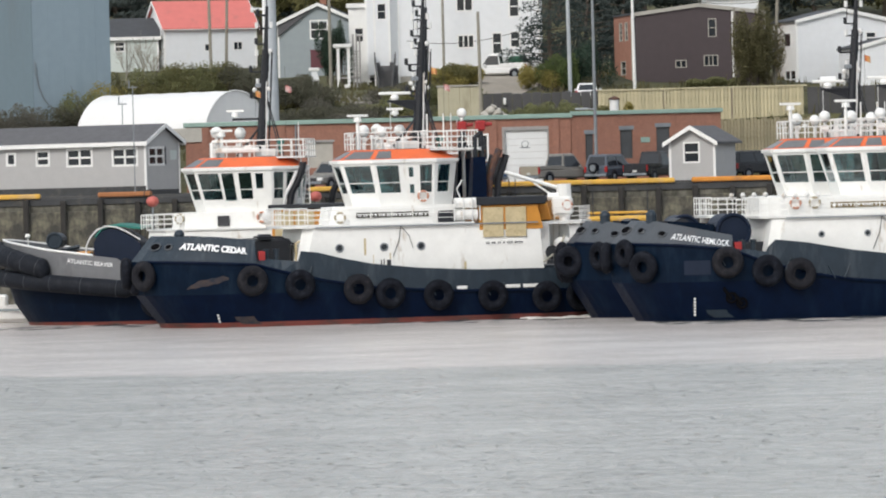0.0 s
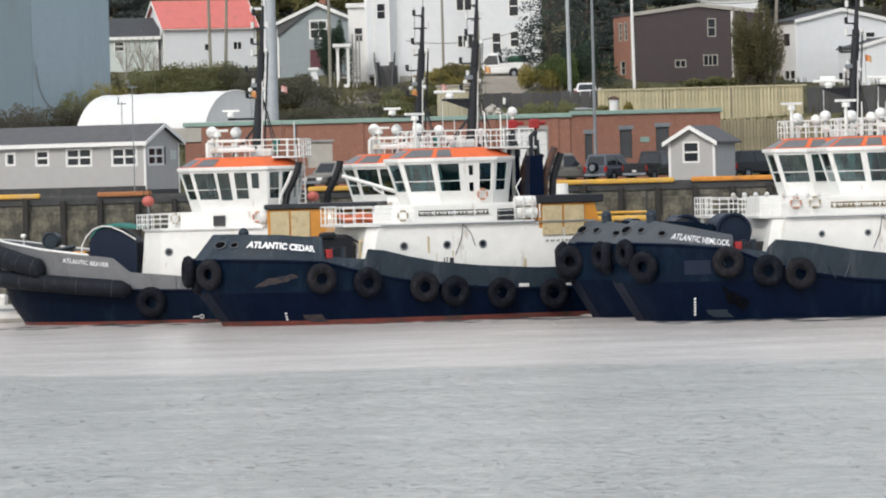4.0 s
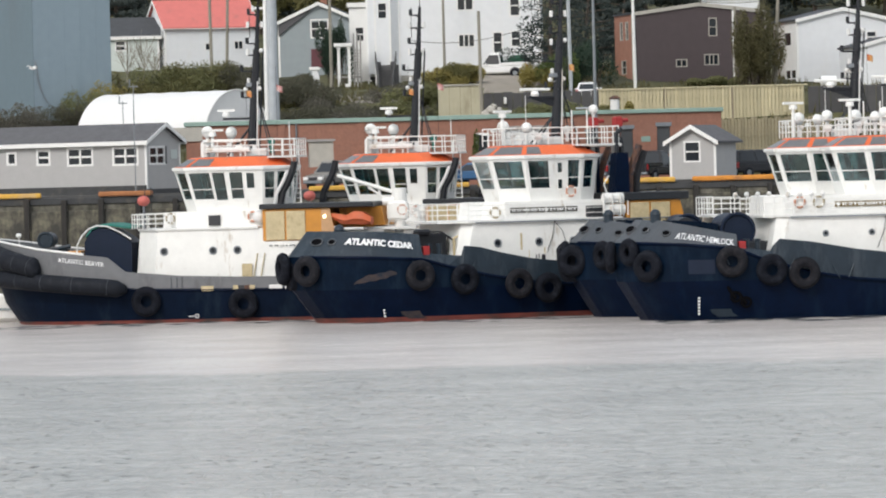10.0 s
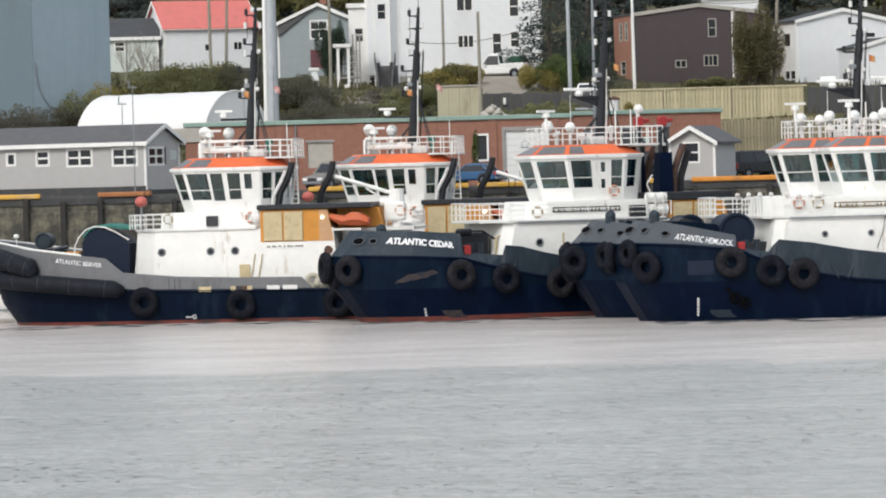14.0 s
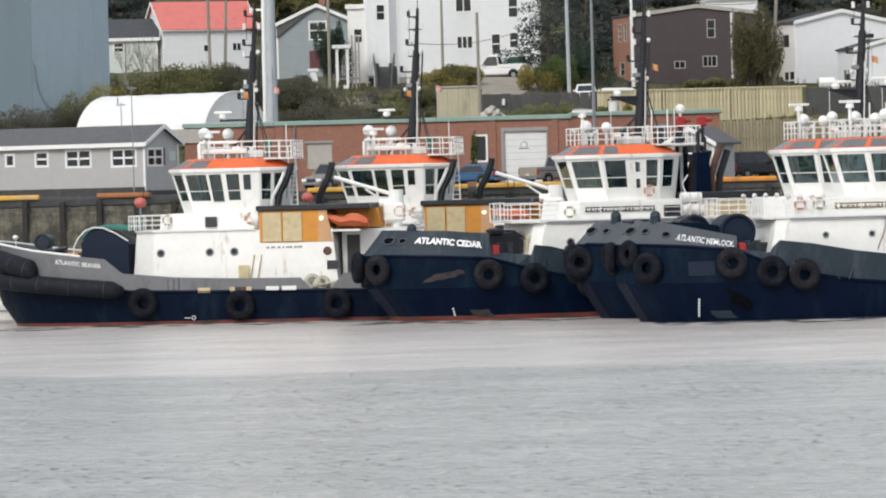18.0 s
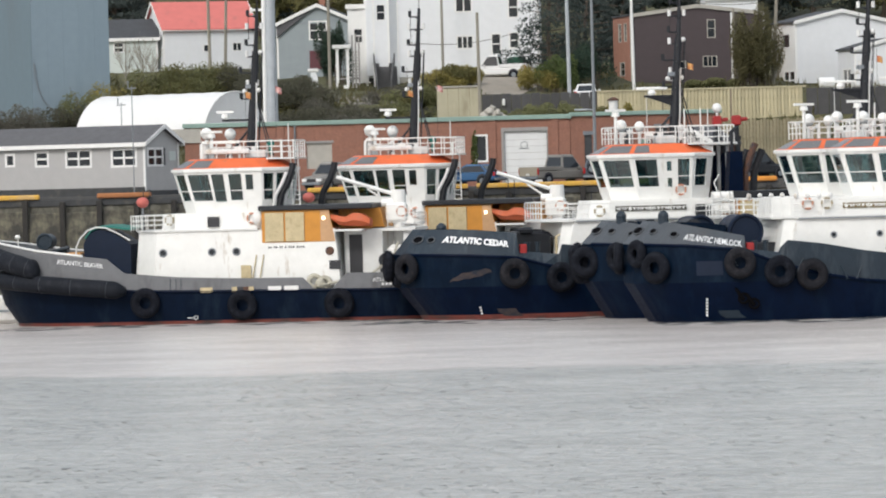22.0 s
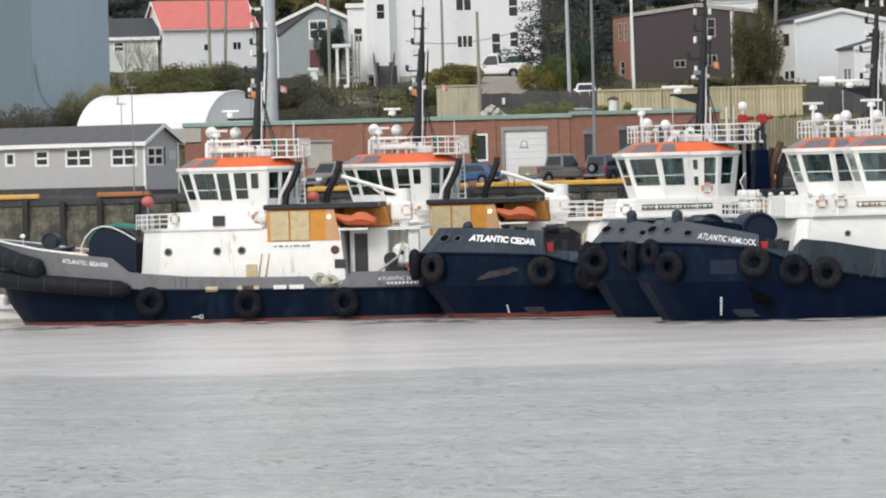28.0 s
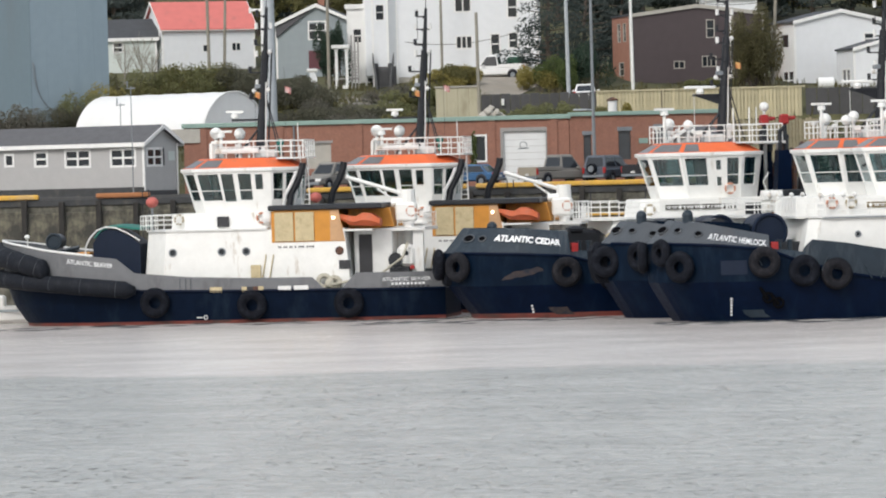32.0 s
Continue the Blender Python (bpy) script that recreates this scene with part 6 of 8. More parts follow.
part("door_frame", Mesh().box(garage[0] - 0.22, garage[0], -0.03, 0.2, 0, 4.45).box(garage[1], garage[1] + 0.1, -0.03, 0.2, 0, 4.45).box(garage[0], garage[1], -0.03, 0.2, 4.17, 4.45), wood_weathered, brick)
part("shutter", Mesh().box(gdoor[0], gdoor[1], 0.12, 0.2, gdoor[2], gdoor[3]), concrete_light, brick, "pale boarded-up opening")
part("lintel", Mesh().box(gdoor[0] - 0.15, gdoor[1] + 0.15, -0.04, 0.1, gdoor[3], gdoor[3] + 0.18), wood_weathered, brick)
glaze(brick, Pb, bwin, (), (), trim_white, glass_dark, 0.14, 0.08, 0.05)
part("parapet_panel", Mesh().box(-1.1, 1.25, -0.14, -0.005, 3.9, 4.98, 0.02), concrete_light, brick, "pale rendered parapet panel")
pil = fmesh(Mesh().box(-0.25, 0.25, -0.1, 0.0, 0, bh_), brick_red)
for x in (1.51, 7.34, 13.39, 23.53, 28.28):
    shared("pilaster", pil, brick, pose(x, 0, 0))
part("downpipe", Mesh().tube([(8.42, -0.12, 0), (8.42, -0.12, bh_)], 0.07, 6), steel_grey, brick)

wing = thing("brick_wing", pose(10.002 + 0.05, 52, 8.7, 0, 0, 14), "brick office wing with dark doors", "building")
ww = (21.691 - 10.122) / math.cos(radians(14))


wh_holes = [(1.08, 1.71, 1.5, 3.75), (3.86, 4.85, 1.8, 4.0), (6.74, 7.82, 2.0, 4.15)]
part("front_wall", Mesh().wall(Pb, ww, 5.2, wh_holes, 0.3), brick_red, wing, weld=True)
part("end_wall", Mesh().box(ww - 0.3, ww, 0.3, 9, 0, 5.2).box(0, 0.3, 0.3, 9, 0, 5.2), brick_red, wing)
part("roof", Mesh().box(0.1, ww - 0.1, 0.1, 8.9, 5.2, 5.3), roof_dark, wing)
part("roof_edge", Mesh().box(-0.1, ww + 0.15, -0.18, 0.1, 5.18, 5.5, 0.04), copper_green, wing)
for q in wh_holes:
    part("door", Mesh().box(q[0], q[1], 0.14, 0.2, q[2], q[3]), door_dark, wing)
    part("lintel", Mesh().box(q[0] - 0.1, q[1] + 0.1, -0.03, 0.1, q[3], q[3] + 0.3), steel_grey, wing)
part("sign", Mesh().box(5.48, 6.20, -0.05, 0.0, 3.0, 3.4), copper_green, wing)
flue = part("flue", Mesh().cyl((4.13, 2.4, 4.9), (4.13, 2.4, 6.35), 0.36, 0.36, 16), white_dim, wing, "short galvanised flue")
part("flue_cap", Mesh().cyl((4.13, 2.4, 6.35), (4.13, 2.4, 6.45), 0.44, 0.44, 16).cyl((4.13, 2.4, 6.45), (4.13, 2.4, 6.62), 0.44, 0.12, 16), rust, flue, "rusty flue cap")

# ---- barrel-vaulted tent store behind the hut
tent = thing("storage_tent", pose(-18.9, 72, 12.7, 0, 0, -38), "white fabric barrel-vaulted storage tent", "tent")
tr = 4.15
arc = [math.pi * i / 20 for i in range(21)]
ringsT = []
for k in range(13):
    x = -13.75 + k * 13.75 / 12
    sag = 0.05 if k % 2 else 0.0
    ringsT.append([(x, 4 - tr * math.cos(a), (tr - sag) * math.sin(a)) for a in arc])
part("cover", Mesh().loft(ringsT), tent_white, tent, "white stretched fabric cover", smooth=True)
part("end_panel", Mesh().add([(0.02, 4 - tr * math.cos(a), tr * math.sin(a)) for a in arc], [tuple(range(21))]), tent_end, tent)
part("end_panel", Mesh().add([(-13.77, 4 - tr * math.cos(a), tr * math.sin(a)) for a in arc], [tuple(range(21))[::-1]]), tent_end, tent)
part("hoop", Mesh().tube([(0.05, 4 - tr * math.cos(a), tr * math.sin(a)) for a in arc], 0.07, 5), trim_white, tent)

# ---- tall storage tower, its corner towards the water
tower_s = thing("storage_tower", pose(-33.543, 86, 11.5, 0, 0, 27), "tall blue-grey panelled storage tower", "silo")
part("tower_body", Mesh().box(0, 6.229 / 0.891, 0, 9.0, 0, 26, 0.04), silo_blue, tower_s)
# thin sheet that carries the painted tone of the left face
part("side_panel", Mesh().box(-0.05, -0.005, 0.0, 9.0, 0, 26), silo_side_tone, tower_s)
for i in range(1, 5):
    part("panel_seam", Mesh().box(i * 1.42 - 0.02, i * 1.42 + 0.02, -0.012, 0, 0, 26), silo_blue, tower_s)
for k in range(4):
    part("hanging_cable", Mesh().tube([(0.08 + 0.03 * k, -0.1, 8.3), (0.14 + 0.10 * k, -0.1, 7.2 - 0.25 * k), (0.42 + 0.16 * k, -0.1, 6.0 - 0.30 * k), (1.05 + 0.22 * k, -0.1, 5.0 - 0.22 * k), (2.0 + 0.2 * k, -0.1, 4.0 - 0.3 * k)], 0.013, 5), steel_grey, tower_s)

# ---- houses on the hill
house("cottage", "white wooden house with bright red metal roof", pose(-25.912, 150, 20.2, 0, 0, 20), 9.1, 6.0, 4.0, house_white, roof_red, "gable_x", 2.45, 0.3, edge=0.02, fw=0.06,
      windows=[(4.0, 1.75, 0.45, 0.6, (), ()), (6.9, 1.8, 0.8, 0.7, (0.5,), ())], left=[(1.3, 1.2, 0.7, 0.95), (3.6, 1.2, 0.7, 0.95), (2.6, 3.2, 0.7, 0.6)])
house("bungalow", "pale green house with a dark roof", pose(-31.7, 150, 19.2, 0, 0, 4), 5.1, 6, 4.2, house_mint, roof_dark, "gable_x", 1.7, 0.3, windows=[(1.1, 2.9, 0.8, 0.8)])
gab = house("gabled_house", "slate grey gabled house with white trim", pose(-14.9, 143, 18.8, 0, 0, -6), 7.6, 6.5, 5.27, house_grey, roof_dark, "gable_y", 1.7, 0.35,
      windows=[(3.1, 3.85, 1.5, 1.57, (0.5,), (0.5,))])
# grey strip along the left rake, slightly proud of the wall
part("lean_to_roof", Mesh().prism([(0.0, -0.02, 4.05), (3.1, -0.02, 6.42), (3.2, -0.02, 6.62), (0.0, -0.02, 5.2)], (0, -0.22, 0)), shingle_grey, gab, "grey strip set just under the gable edge")
part("side_door", Mesh().box(3.0, 4.15, -0.06, 0.0, 1.0, 2.75, 0.02), door_maroon, gab, "dark red side door")
chim = thing("chimney", pose(-10.7, 146.5, 24.2), "small red brick chimney on the grey house", "chimney")
part("stack", Mesh().box(-0.3, 0.3, -0.3, 0.3, 0, 3.0, 0.03), brick_orange, chim)
part("chimney_cap", Mesh().box(-0.36, 0.36, -0.36, 0.36, 3.0, 3.12, 0.02), concrete_light, chim)
big = house("tall_house", "large white three-storey wooden house", pose(-6.477, 130, 18.6, 0, 0, -3), 15.778, 9, 10.5, house_white, roof_dark, "gable_x", 3.0, 0.4,
            windows=[(8.353, 24.478 - 18.6, 1.341, 1.341, (0.5,), ()),
                     (8.405, 21.128 - 18.6, 1.341, 1.031, (0.33, 0.66), ()), (11.55, 20.538 - 18.6, 0.722, 1.753, (), (0.5,)),
                     (13.149, 23.845 - 18.6, 0.773, 1.753, (), (0.5,)), (13.2, 21.062 - 18.6, 0.722, 1.289, (), (0.5,))])
part("bay", Mesh().prism([(0.0, 0, 0.2), (0.75, -1.0, 0.2), (2.25, -1.0, 0.2), (3.0, 0, 0.2)], (0, 0, 10.2)), house_white, big)
for x in (0.0, 0.75, 2.1, 2.85):
    part("bay_post", Mesh().box(x - 0.02, x + 0.17, -1.04 if 0.5 < x < 2.5 else -0.12, -0.9 if 0.5 < x < 2.5 else 0.02, -2.2 if x < 1 else -0.8, 10.4), trim_white, big)
part("foundation", Mesh().box(3.0, 15.778, 0.05, 0.6, -3.0, -0.02), concrete_light, big, "grey stone foundation")
for k in (0, 1, 2):
    glaze(big, lambda u, v, w: Vector((u, -1.02 + w * 0.3, v)), (1.15, 1.85, 23.876 - 18.6 + (k - 1) * 3.7, 25.213 - 18.6 + (k - 1) * 3.7), (0.5,), (), trim_white, glass_dark, 0.06, 0.03, 0.02, "bay_window") if k else None
house("annex_house", "cream wooden house with a front porch", pose(-8.05, 134, 18.2, 0, 0, -4), 1.8, 6, 7.0, trim_white, roof_dark, "flat", 0, 0.2, windows=[(0.5, 3.8, 0.7, 1.2)])
porch = thing("wooden_porch", pose(-9.35, 126.5, 17.0), "white columned porch with weathered grey stairs", "porch")
part("landing", Mesh().box(0, 2.3, 0.2, 2.0, 1.5, 1.65), wood_weathered, porch)
for x in (0.18, 1.12):
    part("porch_post", Mesh().box(x, x + 0.26, 0, 0.26, -0.6, 4.3, 0.03).box(x - 0.05, x + 0.31, -0.05, 0.31, 4.12, 4.3), trim_white, porch)
part("porch_roof", Mesh().box(-0.12, 1.55, -0.2, 2.2, 4.3, 4.62, 0.03), trim_white, porch)
for x, z in ((1.62, 5.5), (1.92, 5.6), (2.22, 5.4)):
    part("stair_post", Mesh().box(x, x + 0.14, 0.3, 0.44, -0.4, z), wood_weathered, porch)
for k in range(9):
    part("stair_tread", Mesh().box(1.6, 2.3, 0.45 + 0.2 * k, 0.75 + 0.2 * k, 1.8 + k * 0.27, 1.87 + k * 0.27), wood_weathered, porch)
part("stringer", Mesh().prism([(-0.75, 0.05, -0.5), (0.5, 0.05, 0.75), (0.5, 0.05, 1.0), (-0.75, 0.05, -0.2)], (0, 0.1, 0)), trim_white, porch, "white handrail of the lower steps")
part("skirting", Mesh().box(0.75, 1.6, -0.1, 0.1, -0.5, 0.95, 0.02), trim_white, porch, "white boarded skirting under the landing")
pier = thing("gate_pier", pose(-11.15, 125, ground_z(-11.15, 125) - 0.2), "whitewashed stone pier with a flat cap", "pier")
part("pier_body", Mesh().prism([(-0.33, 0, 0), (0.42, 0, 0), (0.33, 0, 1.2), (0.16, 0, 1.75), (-0.30, 0, 1.75)], (0, 0.6, 0)), house_white, pier)
part("pier_cap", Mesh().box(-0.55, 0.4, -0.1, 0.7, 1.75, 2.05, 0.05), trim_white, pier)
bst = thing("back_stair", pose(-5.552, 126.2, 17.2), "weathered wooden stair under the house", "stair")
for x in (0.0, 1.25):
    part("stringer", Mesh().prism([(x, 0, 0), (x + 0.35, 0, 0), (x + 0.15, 2.2, 2.7), (x - 0.1, 2.2, 2.7)], (0.12, 0, 0)), wood_dark, bst)
    railing(bst, [(x + 0.1, 0, 0.2), (x - 0.2 + 0.5 * x, 2.2, 2.6)], 1.0, 0.5, 0.05, 3, wood_dark)
for k in range(9):
    part("stair_tread", Mesh().box(0.05, 1.5, 0.2 * k, 0.2 * k + 0.28, 0.28 * k, 0.28 * k + 0.06), wood_dark, bst)
part("backing_board", Mesh().box(-0.1, 1.9, 2.3, 2.4, -0.6, 2.4), wood_dark, bst)

bro = house("brown_house", "dark brown clapboard house with a brick end", pose(17.092, 112, 16.4, 0, 0, 12), 11.812 / 0.978, 6.6, 6.75, house_brown, roof_dark, "gable_y", 0.75, 0.1, fw=0.07, trim=concrete_light,
            windows=[(6.948, 4.75, 0.645, 1.489, (), (0.5,)), (3.921, 2.1, 0.893, 0.546, (0.5,), ()), (6.501, 2.2, 1.191, 0.844, (0.35, 0.65), ())],
            left=[(2.6, 1.6, 1.6, 1.1, (), (0.5,)), (1.6, 4.6, 0.9, 1.5, (), (0.3, 0.6)), (3.6, 4.6, 0.9, 1.5, (), (0.3, 0.6))], sidem=brick_orange)
for x, z0 in ((0.05, 0.0), (9.1, 1.0)):
    part("downpipe", Mesh().tube([(x, -0.12, z0), (x, -0.12, 6.9)], 0.1, 6), trim_white, bro)
# side walls take the brighter trim white; their sunlit look is painted in
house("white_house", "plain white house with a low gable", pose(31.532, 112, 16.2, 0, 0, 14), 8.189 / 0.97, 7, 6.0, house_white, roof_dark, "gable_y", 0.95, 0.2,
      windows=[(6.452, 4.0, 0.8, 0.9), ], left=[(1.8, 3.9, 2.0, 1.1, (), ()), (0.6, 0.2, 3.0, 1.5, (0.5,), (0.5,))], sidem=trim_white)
house("small_white_house", "small white house beside a larger one", pose(35.9, 102, 15.6, 0, 0, 10), 6.0, 6, 3.9, house_white, roof_dark, "gable_y", 0.8, 0.15, windows=[(3.9, 2.2, 0.9, 0.7)], left=[(1.5, 0.6, 2.6, 1.6, (0.5,), ())])
tank = thing("oil_tank", pose(33.129, 98, 15.9), "white cylindrical oil tank on a stand", "tank")
part("tank_body", Mesh().cyl((-0.65, 0, 0.7), (0.65, 0, 0.7), 0.5, 0.5, 14), trim_white, tank, smooth=False)
part("stand", Mesh().box(-0.5, -0.4, -0.3, 0.3, -0.6, 0.3).box(0.4, 0.5, -0.3, 0.3, -0.6, 0.3), steel_grey, tank)
far = house("far_house", "pale house roof beyond the brown house", pose(26.764, 170, 24.334, 0, 0, 5), 5.0, 5, 2.0, house_white, trim_white, "gable_x", 0.8, 0.2)

# ---- fences
fence = thing("ribbed_fence", pose(0, 88, 0), "tall tan ribbed metal fence along the terrace", "fence")
fx0, fx1 = 13.397, 30.424
sh = fmesh(Mesh().box(-0.145, 0.145, -0.05, 0.0, 12.0, 16.2).box(-0.055, 0.055, -0.19, -0.05, 12.0, 16.2), fence_tan)
k = fx0
while k < fx1:
    shared("fence_panel", sh, fence, pose(k, 0, 0))
    k += 0.3
part("cap_rail", Mesh().box(fx0 - 0.2, fx1 + 0.2, -0.22, 0.06, 16.2, 16.32), fence_tan, fence)
for x in (18.77, 24.37):
    part("fence_post", Mesh().box(x - 0.12, x + 0.12, -0.16, 0.1, 11, 16.3), fence_brown, fence)
pick = thing("picket_fence", pose(0, 60.0, 0), "weathered olive-tan board fence below the terrace", "fence")
pk = fmesh(Mesh().box(-0.11, 0.11, -0.04, 0.0, 8.6, 13.36), fence_olive)
k = 21.73
while k < 30.45:
    shared("fence_board", pk, pick, pose(k, 0, 0.08 * math.sin(k * 7)))
    k += 0.26
darkw = thing("dark_hoarding", pose(0, 88.2, 0), "black ribbed metal hoarding beside the fence", "fence")
for i in range(14):
    shared("hoarding_panel", fmesh(Mesh().box(0, 0.9, -0.08, 0, 11.8, 16.1, 0.03), hoarding_dark), darkw, pose(fx1 + 0.25 + i * 0.95, 0, 0)) if i == 0 else shared("hoarding_panel", darkw.children[0].data, darkw, pose(fx1 + 0.25 + i * 0.95, 0, 0))
block = thing("block_wall", pose(-0.113, 82, 13.5), "beige rendered block wall", "wall")
part("wall_body", Mesh().box(0, 3.527, 0, 4, -1, 3.3, 0.05), render_beige, block)
for k in range(1, 4):
    part("panel_joint", Mesh().box(k * 0.9 - 0.015, k * 0.9 + 0.015, -0.012, 0.0, -1, 3.28), fence_olive, block)
part("coping", Mesh().box(-0.1, 3.527 + 0.1, -0.1, 4.1, 3.3, 3.42), concrete_light, block)
rubble = thing("rubble_heap", pose(4.337, 78, 12.6), "heap of grey rubble on the bank", "rubble")
rm = Mesh()
for i in range(240):
    a, b = rng.uniform(-2.4, 2.4), rng.uniform(-1.2, 0.6)
    rm.ball((a, b, max(0, 2.9 - abs(a) * 1.0 - abs(b) * 0.5) * rng.uniform(0.45, 1)), rng.uniform(0.14, 0.34), 7, 5, 0.7)
part("rubble", rm, concrete_light, rubble)
retain = thing("dark_retaining_wall", pose(3.678, 90, 13), "dark timber retaining wall on the bank", "wall")
for i in range(12):
    part("timber", Mesh().box(i * 0.82, i * 0.82 + 0.78, -0.1, 0.1, -0.5, 3.2, 0.03), hoarding_dark, retain) if i == 0 else shared("timber", retain.children[0].data, retain, pose(i * 0.82, 0, 0.05 * (i % 3)))


marker = thing("marker_post", pose(5.48, 89.7, 15.45), "small white marker post against the dark wall", "post")
part("post", Mesh().box(-0.12, 0.12, -0.08, 0.24, -0.15, 0.42, 0.06), trim_white, marker)


# ---- stones of the bank below the tall house, and the hill road
srng = random.Random(21)
stone = [fmesh(Mesh().ball((0, 0, 0), 0.3, 7, 4, q), stone_grey) for q in (0.5, 0.65, 0.8)]
bank = thing("stone_bank", pose(0, 0, 0), "pale grey boulders retaining the terrace", "rocks", kind="structure")
for i in range(170):
    along = srng.uniform(-0.0202, -0.0013)
    y = srng.uniform(98, 116)
    x = along * (y + 350)
    ob = shared("boulder", srng.choice(stone), bank, pose(x, y, ground_z(x, y) + 0.02, srng.uniform(-20, 20), srng.uniform(-20, 20), srng.uniform(0, 180)) @ Matrix.Scale(srng.uniform(0.4, 1.2), 4))
lane = Mesh().loft([[(x + dx, y, ground_z(x + dx, y) + 0.06) for dx in (-3.2, -1.6, 0, 1.6, 3.2)] for x, y in ((3.96, 99), (4.27, 102), (4.89, 105), (5.61, 108), (6.34, 111), (6.98, 114), (7.52, 117))])
part_lane = part("road", lane, gravel_tan, None)
tagged(part_lane, "pale gravel lane on the hillside", "road", kind="structure")

# ---- poles, wires, lamps
for x, z0, z1, y, r, m_, lean in ((-21.129, 20.0, 29.5, 140, 0.16, pole_wood, -0.1), (-19.841, 20.0, 29.5, 142, 0.15, pole_wood, 0.35), (-9.609, 16.5, 27.5, 120, 0.16, pole_wood, 0.0),
                                  (0.519, 17.5, 28.5, 126, 0.13, pole_wood, 0.0), (3.427, 12.0, 22.787, 78, 0.15, pole_wood, -0.1), (11.151, 14.0, 26.5, 95, 0.18, pole_steel, -0.1),
                                  (16.979, 15.0, 26.5, 105, 0.15, trim_white, -0.1), (28.852, 15.0, 26.5, 105, 0.17, pole_wood, 0.75), (25.864, 16.0, 23.498, 108, 0.12, pole_wood, 0.0)):
    p = thing("utility_pole", pose(x, y, z0 - 1.2), "tall weathered utility pole on the hillside", "pole", "utility poles")
    part("shaft", Mesh().cyl((0, 0, 0), (lean, 0, z1 - z0 + 1.2), r, r * 0.8, 8), m_, p)
    if z1 > 26 or z1 < 20:
        part("crossarm", Mesh().box(lean - 0.8, lean + 0.8, -0.06, 0.06, z1 - z0 + 0.5, z1 - z0 + 0.62), pole_wood, p)
tower = thing("light_tower", pose(-13.011, 62, 8.7), "thick grey steel lighting tower", "lamp tower")
part("shaft", Mesh().cyl((-0.05, 0, 0), (0.0, 0, 26), 0.56, 0.36, 16), pole_steel, tower, smooth=False)
part("conduit", Mesh().cyl((-0.56, -0.32, 0), (-0.42, -0.28, 26), 0.17, 0.15, 10), trim_white, tower, "pale pipe beside the shaft")
part("bracket", Mesh().box(-1.55, -0.45, -0.34, -0.22, 14.15, 14.35, 0.03).box(-1.55, -1.35, -0.4, -0.16, 14.0, 14.45, 0.04), trim_white, tower)
part("base_collar", Mesh().cyl((0, 0, 0), (0, 0, 5.0), 0.68, 0.66, 16), pole_steel, tower)
lampp = thing("street_lamp", pose(11.768, 48, 8.75), "dark steel lamp pole on the quay", "lamp")
part("shaft", Mesh().cyl((0, 0, 0), (0.0, 0, 14.5), 0.14, 0.10, 8), steel_grey, lampp)
part("arm", Mesh().tube([(0, 0, 5.55), (-0.9, -0.2, 5.6)], 0.05, 5).box(-1.5, -0.5, -0.4, 0.0, 5.5, 5.65, 0.04), pole_steel, lampp)
part("collar", Mesh().cyl((0, 0, 0), (0, 0, 1.3), 0.2, 0.2, 8), kerb_orange, lampp)
for x, y, top in ((-22.59, 36.5, 16.81), (-24.80, 60, 15.932)):
    w = thing("radio_mast", pose(x + 0.1, y, 8.7), "thin grey aerial mast", "mast")
    part("shaft", Mesh().cyl((0, 0, 0), (0, 0, top - 8.7), 0.05, 0.035, 6), steel_grey, w)
    part("crosspiece", Mesh().box(-0.35, 0.35, -0.03, 0.03, top - 8.9, top - 8.82).cyl((-0.25, 0, top - 8.8), (-0.25, 0, top - 8.3), 0.05, 0.05, 6), steel_grey, w)
for (xa, ya, za), (xb, yb, zb_) in (((-20.966, 140, 29.0), (-9.411, 120, 27.0)), ((-9.424, 120, 27.0), (0.693, 126, 28)), ((-2.742, 120, 21.59), (9.416, 120, 22.988)),
                                    ((11.256, 95, 26.2), (16.981, 105, 26.2)), ((16.956, 105, 25.5), (29.364, 105, 24))):
    wv = thing("overhead_wire", pose(0, 0, 0), "sagging black overhead wire", "wire")
    part("cable", Mesh().tube([(lerp(xa, xb, t / 12), lerp(ya, yb, t / 12), lerp(za, zb_, t / 12) - 0.9 * 4 * (t / 12) * (1 - t / 12)) for t in range(13)], 0.025, 4), wire_black, wv)


